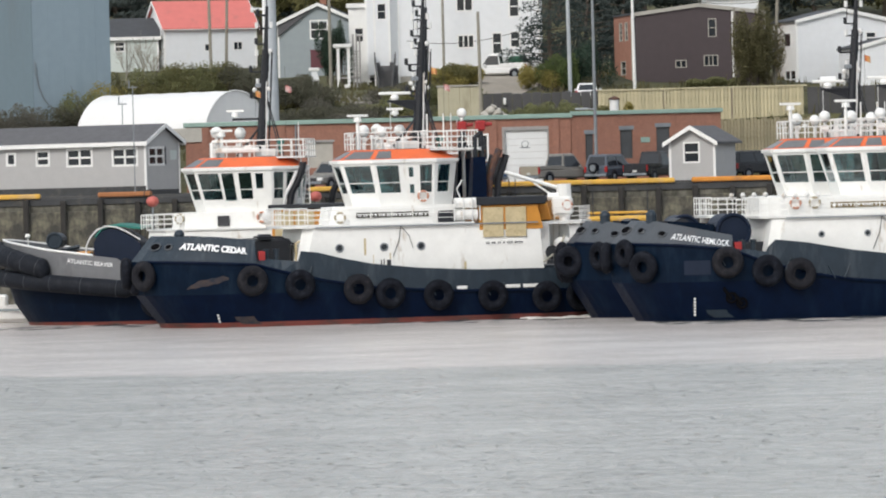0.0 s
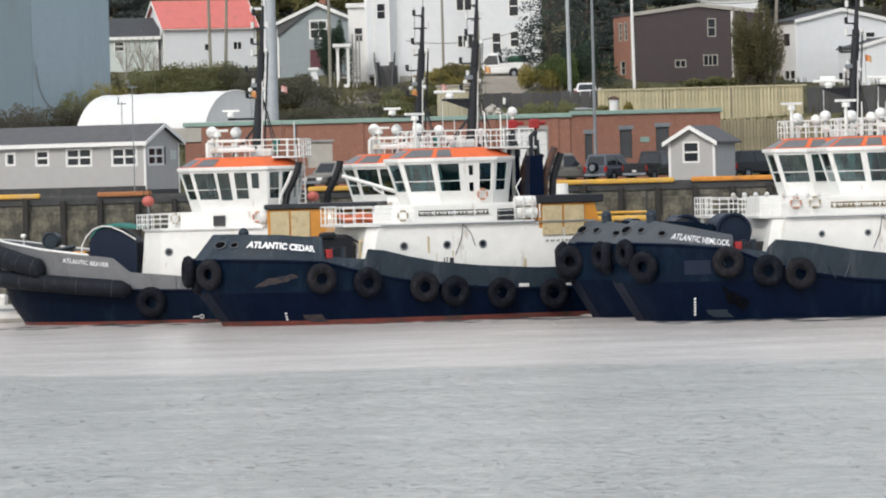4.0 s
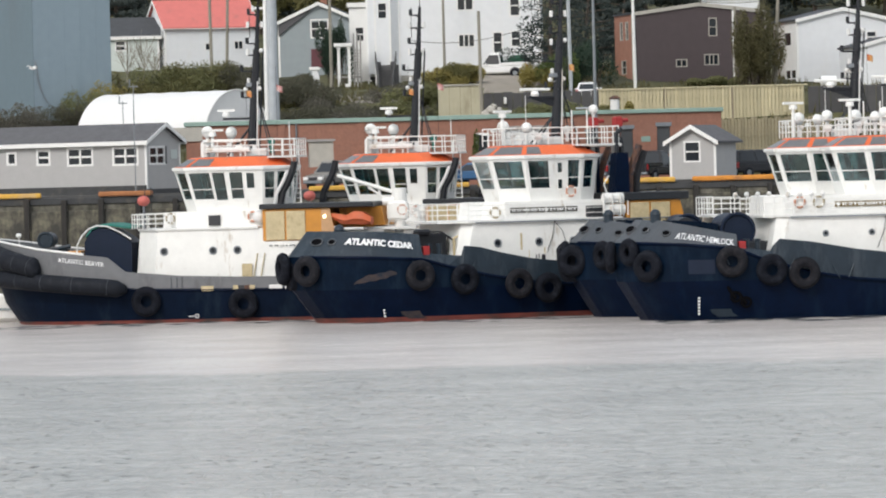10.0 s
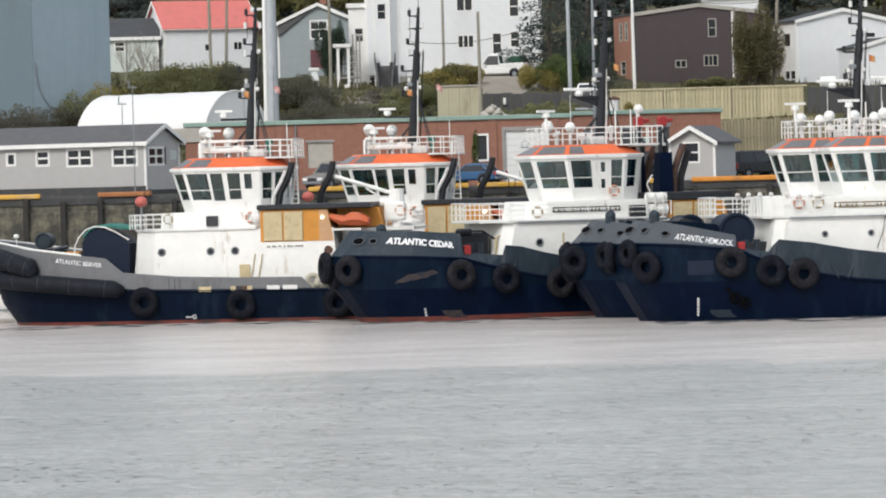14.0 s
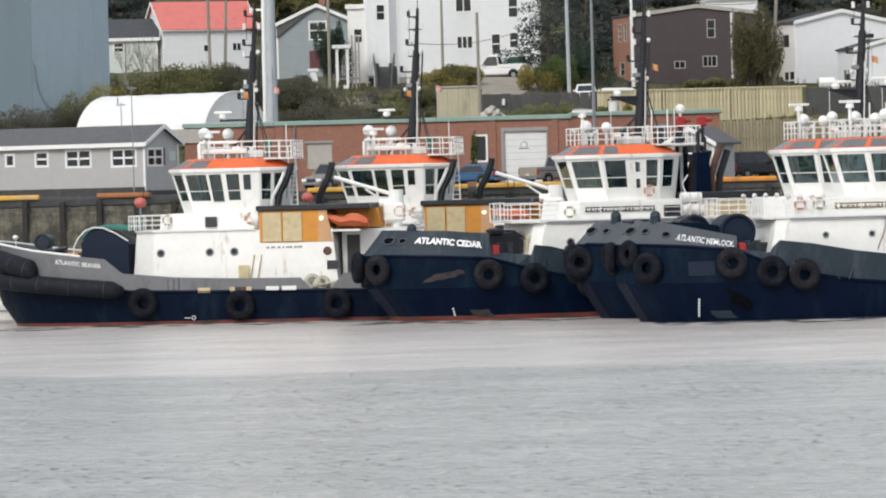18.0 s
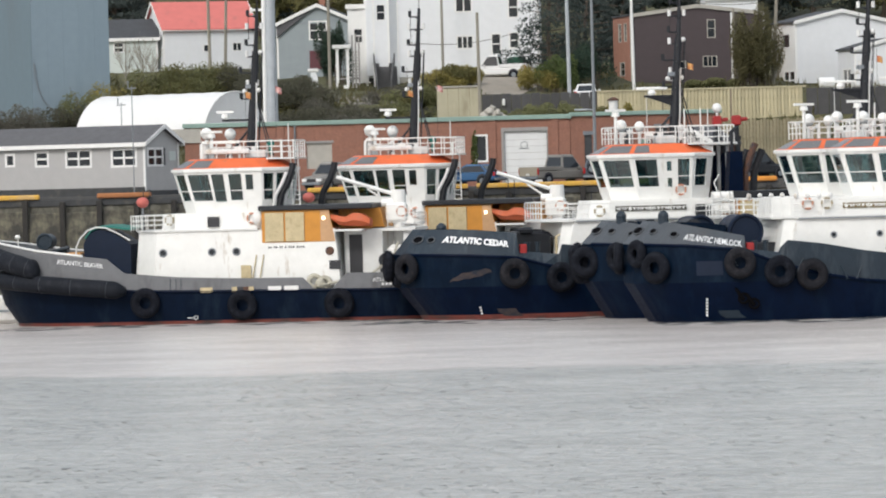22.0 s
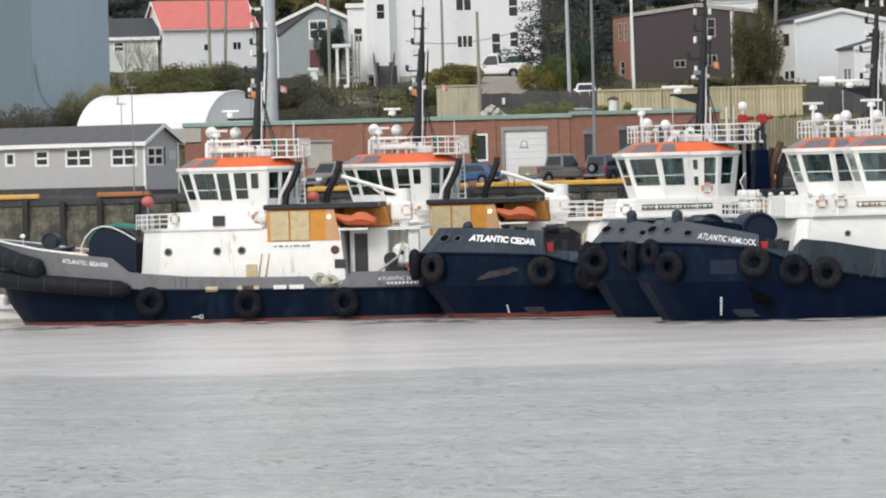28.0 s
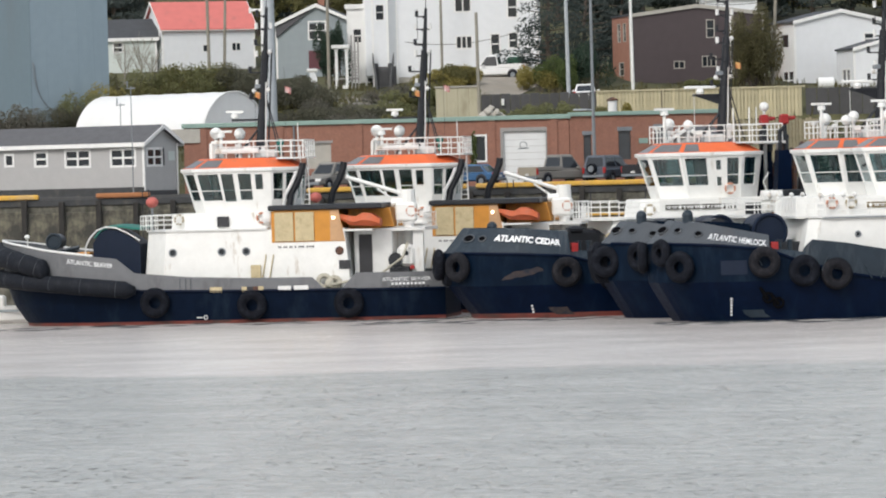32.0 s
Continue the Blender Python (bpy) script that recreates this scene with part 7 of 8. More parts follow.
# ---- vehicles: front towards local +x
def car(name, label, m, paint, L=4.5, W=1.8, shape="suv", spare=False):
    """Front towards local +x."""
    c = thing(name, m @ Matrix.Scale(1.1, 4), label, "car", "parked vehicles")
    w = W / 2
    hb = {"suv": 1.05, "pickup": 1.0, "car": 0.92}[shape]

    def ringc(x, w, z0, z1, k=0.12):
        return [(x, -w + k, z0), (x, w - k, z0), (x, w, z0 + k), (x, w, z1 - k), (x, w - k, z1), (x, -w + k, z1), (x, -w, z1 - k), (x, -w, z0 + k)]
    nose = hb - 0.14
    part("body", Mesh().loft([ringc(-L / 2, w * 0.90, 0.45, hb - 0.06), ringc(-L / 2 + 0.15, w, 0.36, hb), ringc(L / 2 - 1.45, w, 0.34, hb), ringc(L / 2 - 0.9, w * 0.99, 0.34, hb - 0.05), ringc(L / 2 - 0.2, w * 0.94, 0.36, nose), ringc(L / 2, w * 0.8, 0.45, nose - 0.15)], close=True, caps=True), paint, c)
    a0, a1, b0, b1 = {"suv": (-L / 2 + 0.05, L / 2 - 1.25, -L / 2 + 0.3, L / 2 - 2.0), "pickup": (-0.55, L / 2 - 1.5, -0.35, L / 2 - 2.25), "car": (-L / 2 + 0.45, L / 2 - 1.1, -L / 2 + 1.15, L / 2 - 2.0)}[shape]
    zt_ = {"pickup": 1.96, "suv": 1.84, "car": 1.45}[shape]
    lo = [Vector((a0, -w * 0.95, hb - 0.03)), Vector((a1, -w * 0.95, hb - 0.03)), Vector((a1, w * 0.95, hb - 0.03)), Vector((a0, w * 0.95, hb - 0.03))]
    hi = [Vector((b0, -w * 0.76, zt_)), Vector((b1, -w * 0.76, zt_)), Vector((b1, w * 0.76, zt_)), Vector((b0, w * 0.76, zt_))]
    cap = [Vector((lerp(b0, b1, t), y * w * 0.66, zt_ + 0.06)) for t, y in ((0.06, -1), (0.94, -1), (0.94, 1), (0.06, 1))]
    part("cabin", Mesh().loft([lo, hi, cap], close=True, caps=True), paint, c)
    side = ((0.05, 0.47), (0.53, 0.93)) if b1 - b0 > 1.6 else ((0.06, 0.93),)
    for i, spans in ((0, side), (2, tuple((1 - b, 1 - a) for a, b in side)), (1, ((0.08, 0.92),)), (3, ((0.1, 0.9),))):
        k = (i + 1) % 4
        for s0, s1 in spans:
            q = [lo[i].lerp(lo[k], s_).lerp(hi[i].lerp(hi[k], s_), t) for s_, t in ((s0, 0.14), (s1, 0.14), (s1, 0.88), (s0, 0.88))]
            n = (q[1] - q[0]).cross(q[3] - q[0]).normalized()
            part("car_window", Mesh().prism([p + n * 0.004 for p in q], n * 0.012), glass_dark, c)
    if shape == "pickup":
        for s in (-1, 1):
            part("bed_side", Mesh().box(-L / 2 + 0.06, a0 - 0.02, s * w - 0.09 if s > 0 else -w, w if s > 0 else -w + 0.09, hb - 0.04, hb + 0.22, 0.02), paint, c)
        part("cargo_bed", Mesh().box(-L / 2 + 0.08, a0 - 0.02, -w + 0.1, w - 0.1, hb + 0.002, hb + 0.03), letter_dark, c)
        part("tailgate", Mesh().box(-L / 2 - 0.07, -L / 2 + 0.05, -w * 0.9, w * 0.9, 0.58, hb + 0.2, 0.03), tailgate_tan if paint is car_silver else paint, c)
    if spare:
        sp = part("spare_wheel", Mesh().cyl((-L / 2 - 0.22, 0.1, 0.98), (-L / 2 + 0.02, 0.1, 0.98), 0.36, 0.37, 16), rubber, c)
        part("wheel_cover", Mesh().cyl((-L / 2 - 0.25, 0.1, 0.98), (-L / 2 - 0.2, 0.1, 0.98), 0.22, 0.24, 14), steel_grey, sp)
    for x in (-L / 2 + 0.95, L / 2 - 0.9):
        for s in (-1, 1):
            part("wheel_arch", Mesh().cyl((x, s * (w - 0.2), 0.42), (x, s * (w + 0.006), 0.42), 0.43, 0.43, 16), letter_dark, c)
            wl = part("wheel", Mesh().cyl((x, s * (w - 0.14), 0.36), (x, s * (w + 0.03), 0.36), 0.36, 0.34, 16), rubber, c)
            part("rim", Mesh().cyl((x, s * (w + 0.0), 0.36), (x, s * (w + 0.05), 0.36), 0.22, 0.19, 10), steel_grey, wl)
    for s in (-1, 1):
        part("tail_light", Mesh().box(-L / 2 - 0.04, -L / 2 + 0.12, s * w * 0.88 - 0.09, s * w * 0.88 + 0.09, 0.68, hb + (0.02 if shape != "pickup" else 0.12), 0.02), tail_red, c)
        part("headlight", Mesh().box(L / 2 - 0.2, L / 2 + 0.02, s * w * 0.66 - 0.2, s * w * 0.66 + 0.2, nose - 0.3, nose - 0.1, 0.02), trim_white, c)
        part("door_mirror", Mesh().box(a1 - 0.55, a1 - 0.4, s * w - 0.02 if s > 0 else -w - 0.18, w + 0.18 if s > 0 else -w + 0.02, hb + 0.02, hb + 0.2, 0.03), paint, c)
    part("grille", Mesh().box(L / 2 - 0.06, L / 2 + 0.03, -w * 0.4, w * 0.4, nose - 0.36, nose - 0.12, 0.02), letter_dark, c)
    part("number_plate", Mesh().box(-L / 2 - 0.09, -L / 2 - 0.06, -0.16, 0.16, 0.62, 0.76), plate_pale, c)
    part("rear_bumper", Mesh().box(-L / 2 - 0.14, -L / 2 + 0.05, -w * 0.92, w * 0.92, 0.38, 0.56, 0.04), steel_grey, c)
    part("front_bumper", Mesh().box(L / 2 - 0.1, L / 2 + 0.1, -w * 0.85, w * 0.85, 0.36, 0.56, 0.04), steel_grey, c)
    return c


car("pickup_truck", "silver pickup truck with a tan tailgate", pose(8.95, 46, 8.76, 0, 0, 42), car_silver, 5.7, 2.0, "pickup")
car("parked_suv", "slate blue sport utility car", pose(12.931, 47.5, 8.76, 0, 0, 58), car_slate, 4.5, 1.85, "suv", True)
car("parked_truck", "black pickup truck parked by the shed", pose(16.047, 47, 8.76, 0, 0, 60), car_black, 5.4, 1.95, "pickup")
car("parked_van", "dark blue sport utility car", pose(23.705, 46, 8.76, 0, 0, 35), car_black, 4.7, 1.9, "suv")
car("parked_suv", "dark sport utility car facing the water", pose(-8.202, 46, 8.76, 0, 0, 235), car_silver, 4.6, 1.85, "suv")
car("parked_car", "bright blue saloon car", pose(2.431, 46, 8.76, 0, 0, 150), car_blue, 4.4, 1.78, "car")
car("hill_pickup", "white pickup truck on the hill road", pose(5.101, 116, 17.923, 0, 0, 168), car_white, 5.3, 1.9, "pickup")
car("hill_car", "white and green car on the hill road", pose(8.026, 118.5, 18.029, 0, 0, 8), car_white, 3.4, 1.7, "pickup")
car("hill_saloon", "white saloon car parked behind the fence", pose(12.6, 96, 15.35, 0, 0, 86), car_white, 4.3, 1.75, "car")
hc = bpy.data.objects["hill_car"]
part("tarpaulin", Mesh().box(-1.6, -0.4, -0.8, 0.8, 0.9, 1.75, 0.2), tarp_green, hc, "green tarpaulin over the bed")

# ---- small white launch moored by the quay
launch = thing("white_launch", pose(-31.9, 22, 0), "small white motor launch with a blue-grey stripe", "boat")
part("hull", Mesh().loft([[(x, s * 1.1 * (1 - max(0, (x - 1) / 3.2) ** 2) * w_, z) for s, w_, z in ((-1, 1, 1.25), (-1, 0.85, 0.3), (0, 0.3, -0.4), (1, 0.85, 0.3), (1, 1, 1.25))] for x in (-3.5, -1, 1, 2.5, 3.5, 4.1)]), trim_white, launch)
part("deck", Mesh().box(-3.5, 2.6, -0.95, 0.95, 1.0, 1.1), white_dim, launch)
part("stripe", Mesh().box(-3.5, 2.0, -1.125, -1.1, 0.85, 1.0), house_grey, launch)
part("cabin", Mesh().box(-1.8, 1.0, -0.8, 0.8, 1.1, 2.0, 0.15), white_paint, launch)

# ---- shrubs and trees
def leaf_cloud(blobs, n, size, rng, flat=1.0):
    """Many small folded leaves spread through overlapping lumps, denser at their skins."""
    m = Mesh()
    tot = sum(b[3] * b[4] * b[5] for b in blobs) or 1
    for x, y, z, rx, ry, rz in blobs:
        for _ in range(max(8, int(n * rx * ry * rz / tot))):
            d = Vector((rng.gauss(0, 1), rng.gauss(0, 1), rng.gauss(0, 1))).normalized()
            r = rng.uniform(0.35, 1.08) ** 0.6
            c = Vector((x + d.x * rx * r, y + d.y * ry * r, z + d.z * rz * r))
            u = Vector((rng.gauss(0, 1), rng.gauss(0, 1), rng.gauss(0, 1) * flat)).normalized()
            v = u.orthogonal().normalized()
            s = size * rng.uniform(0.6, 1.5)
            m.add([c - u * s, c + v * s * 0.6, c + u * s, c - v * s * 0.6], [(0, 1, 2), (0, 2, 3)])
    return m


def shrub(name, label, x, y, z, wide, tall, material, rng, n=1500, size=0.16, twigs=True):
    s = thing(name, pose(x, y, z), label, "shrub", "hillside shrubs")
    blobs = []
    for i in range(7):
        blobs.append((rng.uniform(-0.42, 0.42) * wide, rng.uniform(-0.3, 0.3) * wide, tall * rng.uniform(0.28, 0.68), wide * rng.uniform(0.16, 0.3), wide * rng.uniform(0.16, 0.3), tall * rng.uniform(0.2, 0.34)))
    part("crown", leaf_cloud(blobs, n, size, rng), material, s)
    tw = Mesh()
    for i in range(9):
        b = rng.choice(blobs)
        p0 = (rng.uniform(-0.2, 0.2) * wide, rng.uniform(-0.1, 0.1) * wide, -0.4)
        p2 = (b[0] + rng.uniform(-0.3, 0.3), b[1], b[2] + b[5] * rng.uniform(0.6, 1.25))
        p1 = (lerp(p0[0], p2[0], 0.4), lerp(p0[1], p2[1], 0.4), lerp(p0[2], p2[2], 0.55))
        tw.cyl(p0, p1, 0.05, 0.035, 5).cyl(p1, p2, 0.035, 0.012, 4)
    part("branchwork", tw, bark, s)
    return s


rng = random.Random(11)
for x, y, wide, tall, mt_ in ((-35.55, 82, 4.5, 3.6, leaf_brown), (-34.09, 80, 4.4, 4.3, leaf_brown), (-30.49, 84, 4.0, 4.0, leaf_umber), (-28.99, 86, 4.6, 4.8, leaf_moss), (-27.24, 88, 4.8, 4.9, leaf_yellow),
                                   (-25.71, 90, 4.6, 4.8, leaf_olive), (-24.17, 92, 4.8, 4.6, leaf_moss), (-22.27, 92, 5.0, 4.7, leaf_olive), (-20.65, 93, 5.0, 4.5, leaf_moss), (-18.55, 94, 5.2, 4.5, leaf_olive),
                                   (-16.85, 93, 4.8, 4.3, leaf_umber), (-14.88, 91, 4.8, 4.4, leaf_umber), (-12.77, 92, 5.4, 3.7, leaf_umber), (-10.85, 91, 5.2, 3.0, leaf_umber), (-8.66, 88, 5.2, 3.1, leaf_brown), (-6.74, 86, 5.0, 3.2, leaf_umber),
                                   (-24.55, 82, 5.0, 3.2, leaf_umber), (-22.46, 82, 5.0, 3.4, leaf_umber), (-20.37, 82, 5.0, 3.4, leaf_brown), (-18.28, 82, 5.0, 3.4, leaf_umber), (-16.20, 82, 5.0, 3.4, leaf_umber), (-14.11, 82, 5.0, 3.2, leaf_brown), (-11.73, 80, 5.2, 3.4, leaf_umber), (-9.42, 80, 5.2, 3.2, leaf_umber), (-7.33, 79, 5.0, 2.8, leaf_brown), (-5.24, 78, 4.8, 2.4, leaf_umber),
                                   (-12.71, 112, 4.0, 2.6, leaf_umber), (-9.75, 133, 2.4, 6.4, leaf_deep), (-9.0, 132, 2.6, 6.0, leaf_deep), (-4.36, 82, 4.6, 2.4, leaf_brown), (-2.27, 82, 4.4, 2.4, leaf_olive), (0.05, 106, 3.8, 2.6, leaf_yellow), (1.37, 107, 3.8, 2.4, leaf_olive), (2.56, 108, 3.2, 2.2, leaf_yellow), (-1.23, 92, 3.0, 2.6, leaf_moss), (8.83, 104, 3.2, 2.8, leaf_yellow),
                                   (10.27, 103, 3.6, 3.6, leaf_green), (11.78, 105, 3.6, 4.0, leaf_deep), (13.27, 106, 3.6, 4.6, leaf_deep), (6.39, 81, 3.0, 2.9, leaf_moss), (7.67, 80, 4.2, 3.1, leaf_moss), (9.49, 79, 4.4, 3.1, leaf_moss), (11.36, 80, 3.6, 3.0, leaf_moss), (12.60, 78, 3.2, 2.8, leaf_olive), (14.97, 80, 2.0, 3.0, leaf_yellow),
                                   (26.47, 103, 2.4, 5.6, leaf_grass), (26.86, 103, 2.6, 7.2, leaf_grass), (27.60, 104, 3.0, 8.2, leaf_grass), (28.19, 104, 2.6, 6.6, leaf_grass), (22.93, 108, 3.0, 0.9, leaf_moss), (24.60, 107, 3.0, 1.4, leaf_moss), (-32.36, 84, 2.0, 2.4, leaf_brown)):
    nm = {"leaf_brown": "bare brown scrub on the bank", "leaf_umber": "dark brown leafless thicket on the bank", "leaf_moss": "mossy olive shrub on the bank", "leaf_deep": "deep green evergreen bush on the slope", "leaf_olive": "olive-green spring shrub on the bank", "leaf_yellow": "yellow-green budding shrub on the bank", "leaf_green": "fresh green leafy bush on the slope", "leaf_dark": "dark evergreen bush on the slope", "leaf_grass": "tall dull olive bush beside the brown house"}[mt_.name]
    shrub("shrub", nm, x, y, ground_z(x, y) - 0.15, wide, tall, mt_, rng, 5200, 0.07 if mt_ in (leaf_brown, leaf_umber) else 0.08)


def tree(name, label, x, y, z, tall, wide, material, rng, n=6000, size=0.2, conifer=False):
    t = thing(name, pose(x, y, z - 0.4), label, "tree", "hillside trees")
    tk = Mesh()
    pts = [(0.12 * math.sin(i * 1.3), 0.1 * math.cos(i), tall * i / 8) for i in range(9)]
    for i in range(8):
        tk.cyl(pts[i], pts[i + 1], 0.28 * (1 - i / 9), 0.28 * (1 - (i + 1) / 9), 8)
    blobs = []
    k = 46 if conifer else 18
    for i in range(k):
        h = lerp(0.16, 0.98, (i + rng.random()) / k)
        rad = wide * (0.5 * (1 - h) + 0.14 if conifer else 0.42 * math.sin(math.pi * min(1, h * 0.9 + 0.1)) + 0.05)
        a = i * 2.4 + rng.uniform(-0.4, 0.4)
        c = (rad * math.cos(a) * rng.uniform(0.45, 1), rad * math.sin(a) * rng.uniform(0.45, 1), tall * h)
        if conifer:
            c = (c[0] * 1.35, c[1], c[2])
        fat = 0.34 * rng.uniform(0.6, 1.6) if conifer else 0.5 * rng.uniform(0.7, 1.3)
        blobs.append((*c, rad * fat + 0.2, rad * fat + 0.2, (0.36 * rng.uniform(0.6, 1.4) if conifer else 0.75) * (0.4 + rad * 0.3)))
        tk.cyl((0, 0, tall * h - 0.3), (c[0], c[1], c[2]), 0.07, 0.02, 5)
    part("trunk", tk, bark, t)
    part("crown", leaf_cloud(blobs, n, size, rng), material, t)
    return t


tree("pine_tree", "dark ragged pine tree beside the white house", 10.0, 118, 17.5, 9.8, 6.6, leaf_pine, rng, 5200, 0.11, True)
tree("pine_tree", "dark ragged pine tree beside the white house", 13.5, 124, 17.8, 10.5, 5.4, leaf_pine, rng, 5200, 0.11, True)
tree("spruce_tree", "dark conifer behind the brown house", 17.771, 150, 19, 11.0, 5.0, leaf_dark, rng, 6000, 0.17, True)
for x, y, tall, wide, mt_ in ((-32.70, 185, 9, 7, leaf_dark), (-31.27, 190, 10, 7, leaf_brown), (-17.88, 180, 10, 7, leaf_olive), (-15.14, 184, 9, 7, leaf_dark), (-10.44, 178, 10, 6.5, leaf_olive), (-8.69, 182, 10, 6, leaf_brown), (-13.23, 200, 11, 8, leaf_dark), (-21.11, 205, 10, 8, leaf_brown),
                               (12.18, 175, 12, 7, leaf_pine), (16.28, 180, 12, 7, leaf_pine), (20.76, 178, 12, 7, leaf_pine), (24.35, 182, 12, 7, leaf_dark), (27.64, 185, 12, 7, leaf_olive), (30.97, 178, 12, 7, leaf_dark), (34.76, 184, 11, 7, leaf_olive), (37.92, 180, 11, 7, leaf_dark), (42.22, 184, 11, 7, leaf_dark), (45.03, 180, 11, 7, leaf_olive), (-35.69, 200, 10, 7, leaf_olive)):
    tree("hill_tree", {"leaf_dark": "dark conifer on the far hill", "leaf_pine": "dark blue-green conifer on the hill", "leaf_brown": "bare brown tree on the far hill", "leaf_olive": "olive-green tree on the far hill"}[mt_.name], x, y, ground_z(x, y), tall, wide, mt_, rng, 4600, 0.17, mt_ in (leaf_dark, leaf_pine))


def bare_tree(x, y, z, tall, rng):
    t = thing("bare_tree", pose(x, y, z - 0.3), "leafless grey tree beside the red-roofed house", "tree", "hillside trees")
    part("trunk", Mesh().cyl((0, 0, 0), (0.1, 0, tall * 0.45), 0.10, 0.06, 7), pole_wood, t)
    for k in range(16):
        a, h0 = rng.uniform(0, 6.28), tall * rng.uniform(0.18, 0.45)
        p = Vector((0.05, 0, h0))
        d = Vector((math.cos(a) * 0.6, math.sin(a) * 0.6, rng.uniform(0.7, 1.5))).normalized()
        m = Mesh()
        e = p + d * tall * rng.uniform(0.25, 0.5)
        m.tube([p, p.lerp(e, 0.5) + Vector((0, 0, -0.1)), e], 0.022, 4)
        for _ in range(6):
            q = p.lerp(e, rng.uniform(0.35, 0.95))
            f = q + (d + Vector((rng.gauss(0, 0.7), rng.gauss(0, 0.7), rng.gauss(0.3, 0.4)))).normalized() * tall * rng.uniform(0.08, 0.2)
            m.tube([q, f], 0.011, 3)
        part("limb", m, pole_wood, t)
    return t


for x, y, tall in ((-28.34, 128, 5.2), (-27.03, 132, 5.6), (-25.77, 126, 4.4)):
    bare_tree(x, y, ground_z(x, y), tall, rng)
wood = Mesh()
for i in range(900):
    x, y = rng.uniform(-110, 110), rng.uniform(215, 330)
    z = ground_z(x, y)
    hgt, rr = rng.uniform(6, 11), rng.uniform(1.6, 3.0)
    for _ in range(26):
        a, t = rng.uniform(0, 6.28), rng.random()
        r = rr * (1 - t * 0.8) * rng.uniform(0.4, 1)
        c = Vector((x + r * math.cos(a), y + r * math.sin(a), z + 0.5 + hgt * t))
        u = Vector((rng.gauss(0, 1), rng.gauss(0, 1), rng.gauss(0, 1))).normalized() * 0.6
        v = u.orthogonal() * 0.7
        wood.add([c - u, c + v, c + u, c - v], [(0, 1, 2), (0, 2, 3)])
wd = part("far_woods", wood, leaf_dark, None)
tagged(wd, "dark mixed woods on the far hillside", "woods", kind="stuff")
tuft = Mesh()
for i in range(15000):
    x, y = rng.uniform(-50, 50), rng.uniform(60, 128)
    if noise.noise((x * 0.13, y * 0.13, 4.0)) < -0.18 or (y > 97 and 3.2 < x * 459 / (y + 350) < 9.6):
        continue
    z, hgt = ground_z(x, y), rng.uniform(0.15, 0.6) * (1.5 if noise.noise((x * 0.3, y * 0.3, 9.0)) > 0.1 else 0.7)
    for _ in range(2):
        a = rng.uniform(0, 6.28)
        dx, dy = 0.11 * math.cos(a), 0.11 * math.sin(a)
        lx = rng.uniform(-0.2, 0.2)
        tuft.add([(x - dx, y - dy, z - 0.1), (x + dx, y + dy, z - 0.1), (x + lx, y, z + hgt)], [(0, 1, 2)])
td = part("rough_grass", tuft, leaf_grass, None)
tagged(td, "rough dry grass and weeds on the bank", "grass", kind="stuff")
for i in range(46):
    x, y = rng.uniform(-17, 4) if i < 30 else rng.uniform(4, 20), rng.uniform(74, 104)
    if y > 84 and x > 4:
        y = rng.uniform(72, 82)
    mt_ = rng.choice((leaf_brown, leaf_olive, leaf_umber, leaf_moss))
    shrub("shrub", {"leaf_brown": "bare brown scrub on the slope", "leaf_umber": "dark leafless scrub on the slope", "leaf_moss": "mossy scrub on the slope", "leaf_olive": "low olive scrub on the slope", "leaf_green": "low green scrub on the slope"}[mt_.name], x, y, ground_z(x, y) - 0.15, rng.uniform(2.2, 4.2), rng.uniform(0.9, 1.9), mt_, rng, 1100, 0.09)
ivy = thing("ivy", pose(2.657, 51.9, 8.75), "green ivy climbing the brick wall", "plant")
part("leaves", leaf_cloud([(0, 0, 2.2, 0.25, 0.1, 1.6), (0.05, 0, 3.4, 0.2, 0.1, 0.8)], 400, 0.1, rng), leaf_green, ivy)

# ---- the tugs
cedar = tug_boat("harbour_tug", "dark navy harbour tug with white wheelhouse under way", "high", "ATLANTIC CEDAR", 0.5, pose(0, 0, 0), 0.0)
beaver = tug_boat("harbour_tug", "grey-bulwarked tug with black roll fenders and open bow", "low", "ATLANTIC BEAVER", 0.0, pose(0, 0, 0))
rear = tug_boat("harbour_tug", "white and ochre tug moored alongside the quay", "low", "", 0.0, pose(0, 0, 0))
hemlock = tug_boat("harbour_tug", "dark navy tug with winch on the foredeck, moored outermost", "high", "ATLANTIC HEMLOCK", 1.2, pose(0, 0, 0), 0.6)
inner = tug_boat("harbour_tug", "dark navy tug moored inside another", "high", "", 0.9, pose(0, 0, 0), 0.55)

foam = thing("wake_foam", pose(0, 0, 0), "white churned foam at the stern of a tug", "foam")
frng = random.Random(8)
for i in range(46):
    x, y = frng.uniform(8.5, 18.5), frng.uniform(-7.5, -4.2)
    r = frng.uniform(0.15, 0.55)
    part("foam_patch", Mesh().ball((x, y, 0.0), r, 9, 6, 0.28), foam_white, foam, smooth=True)


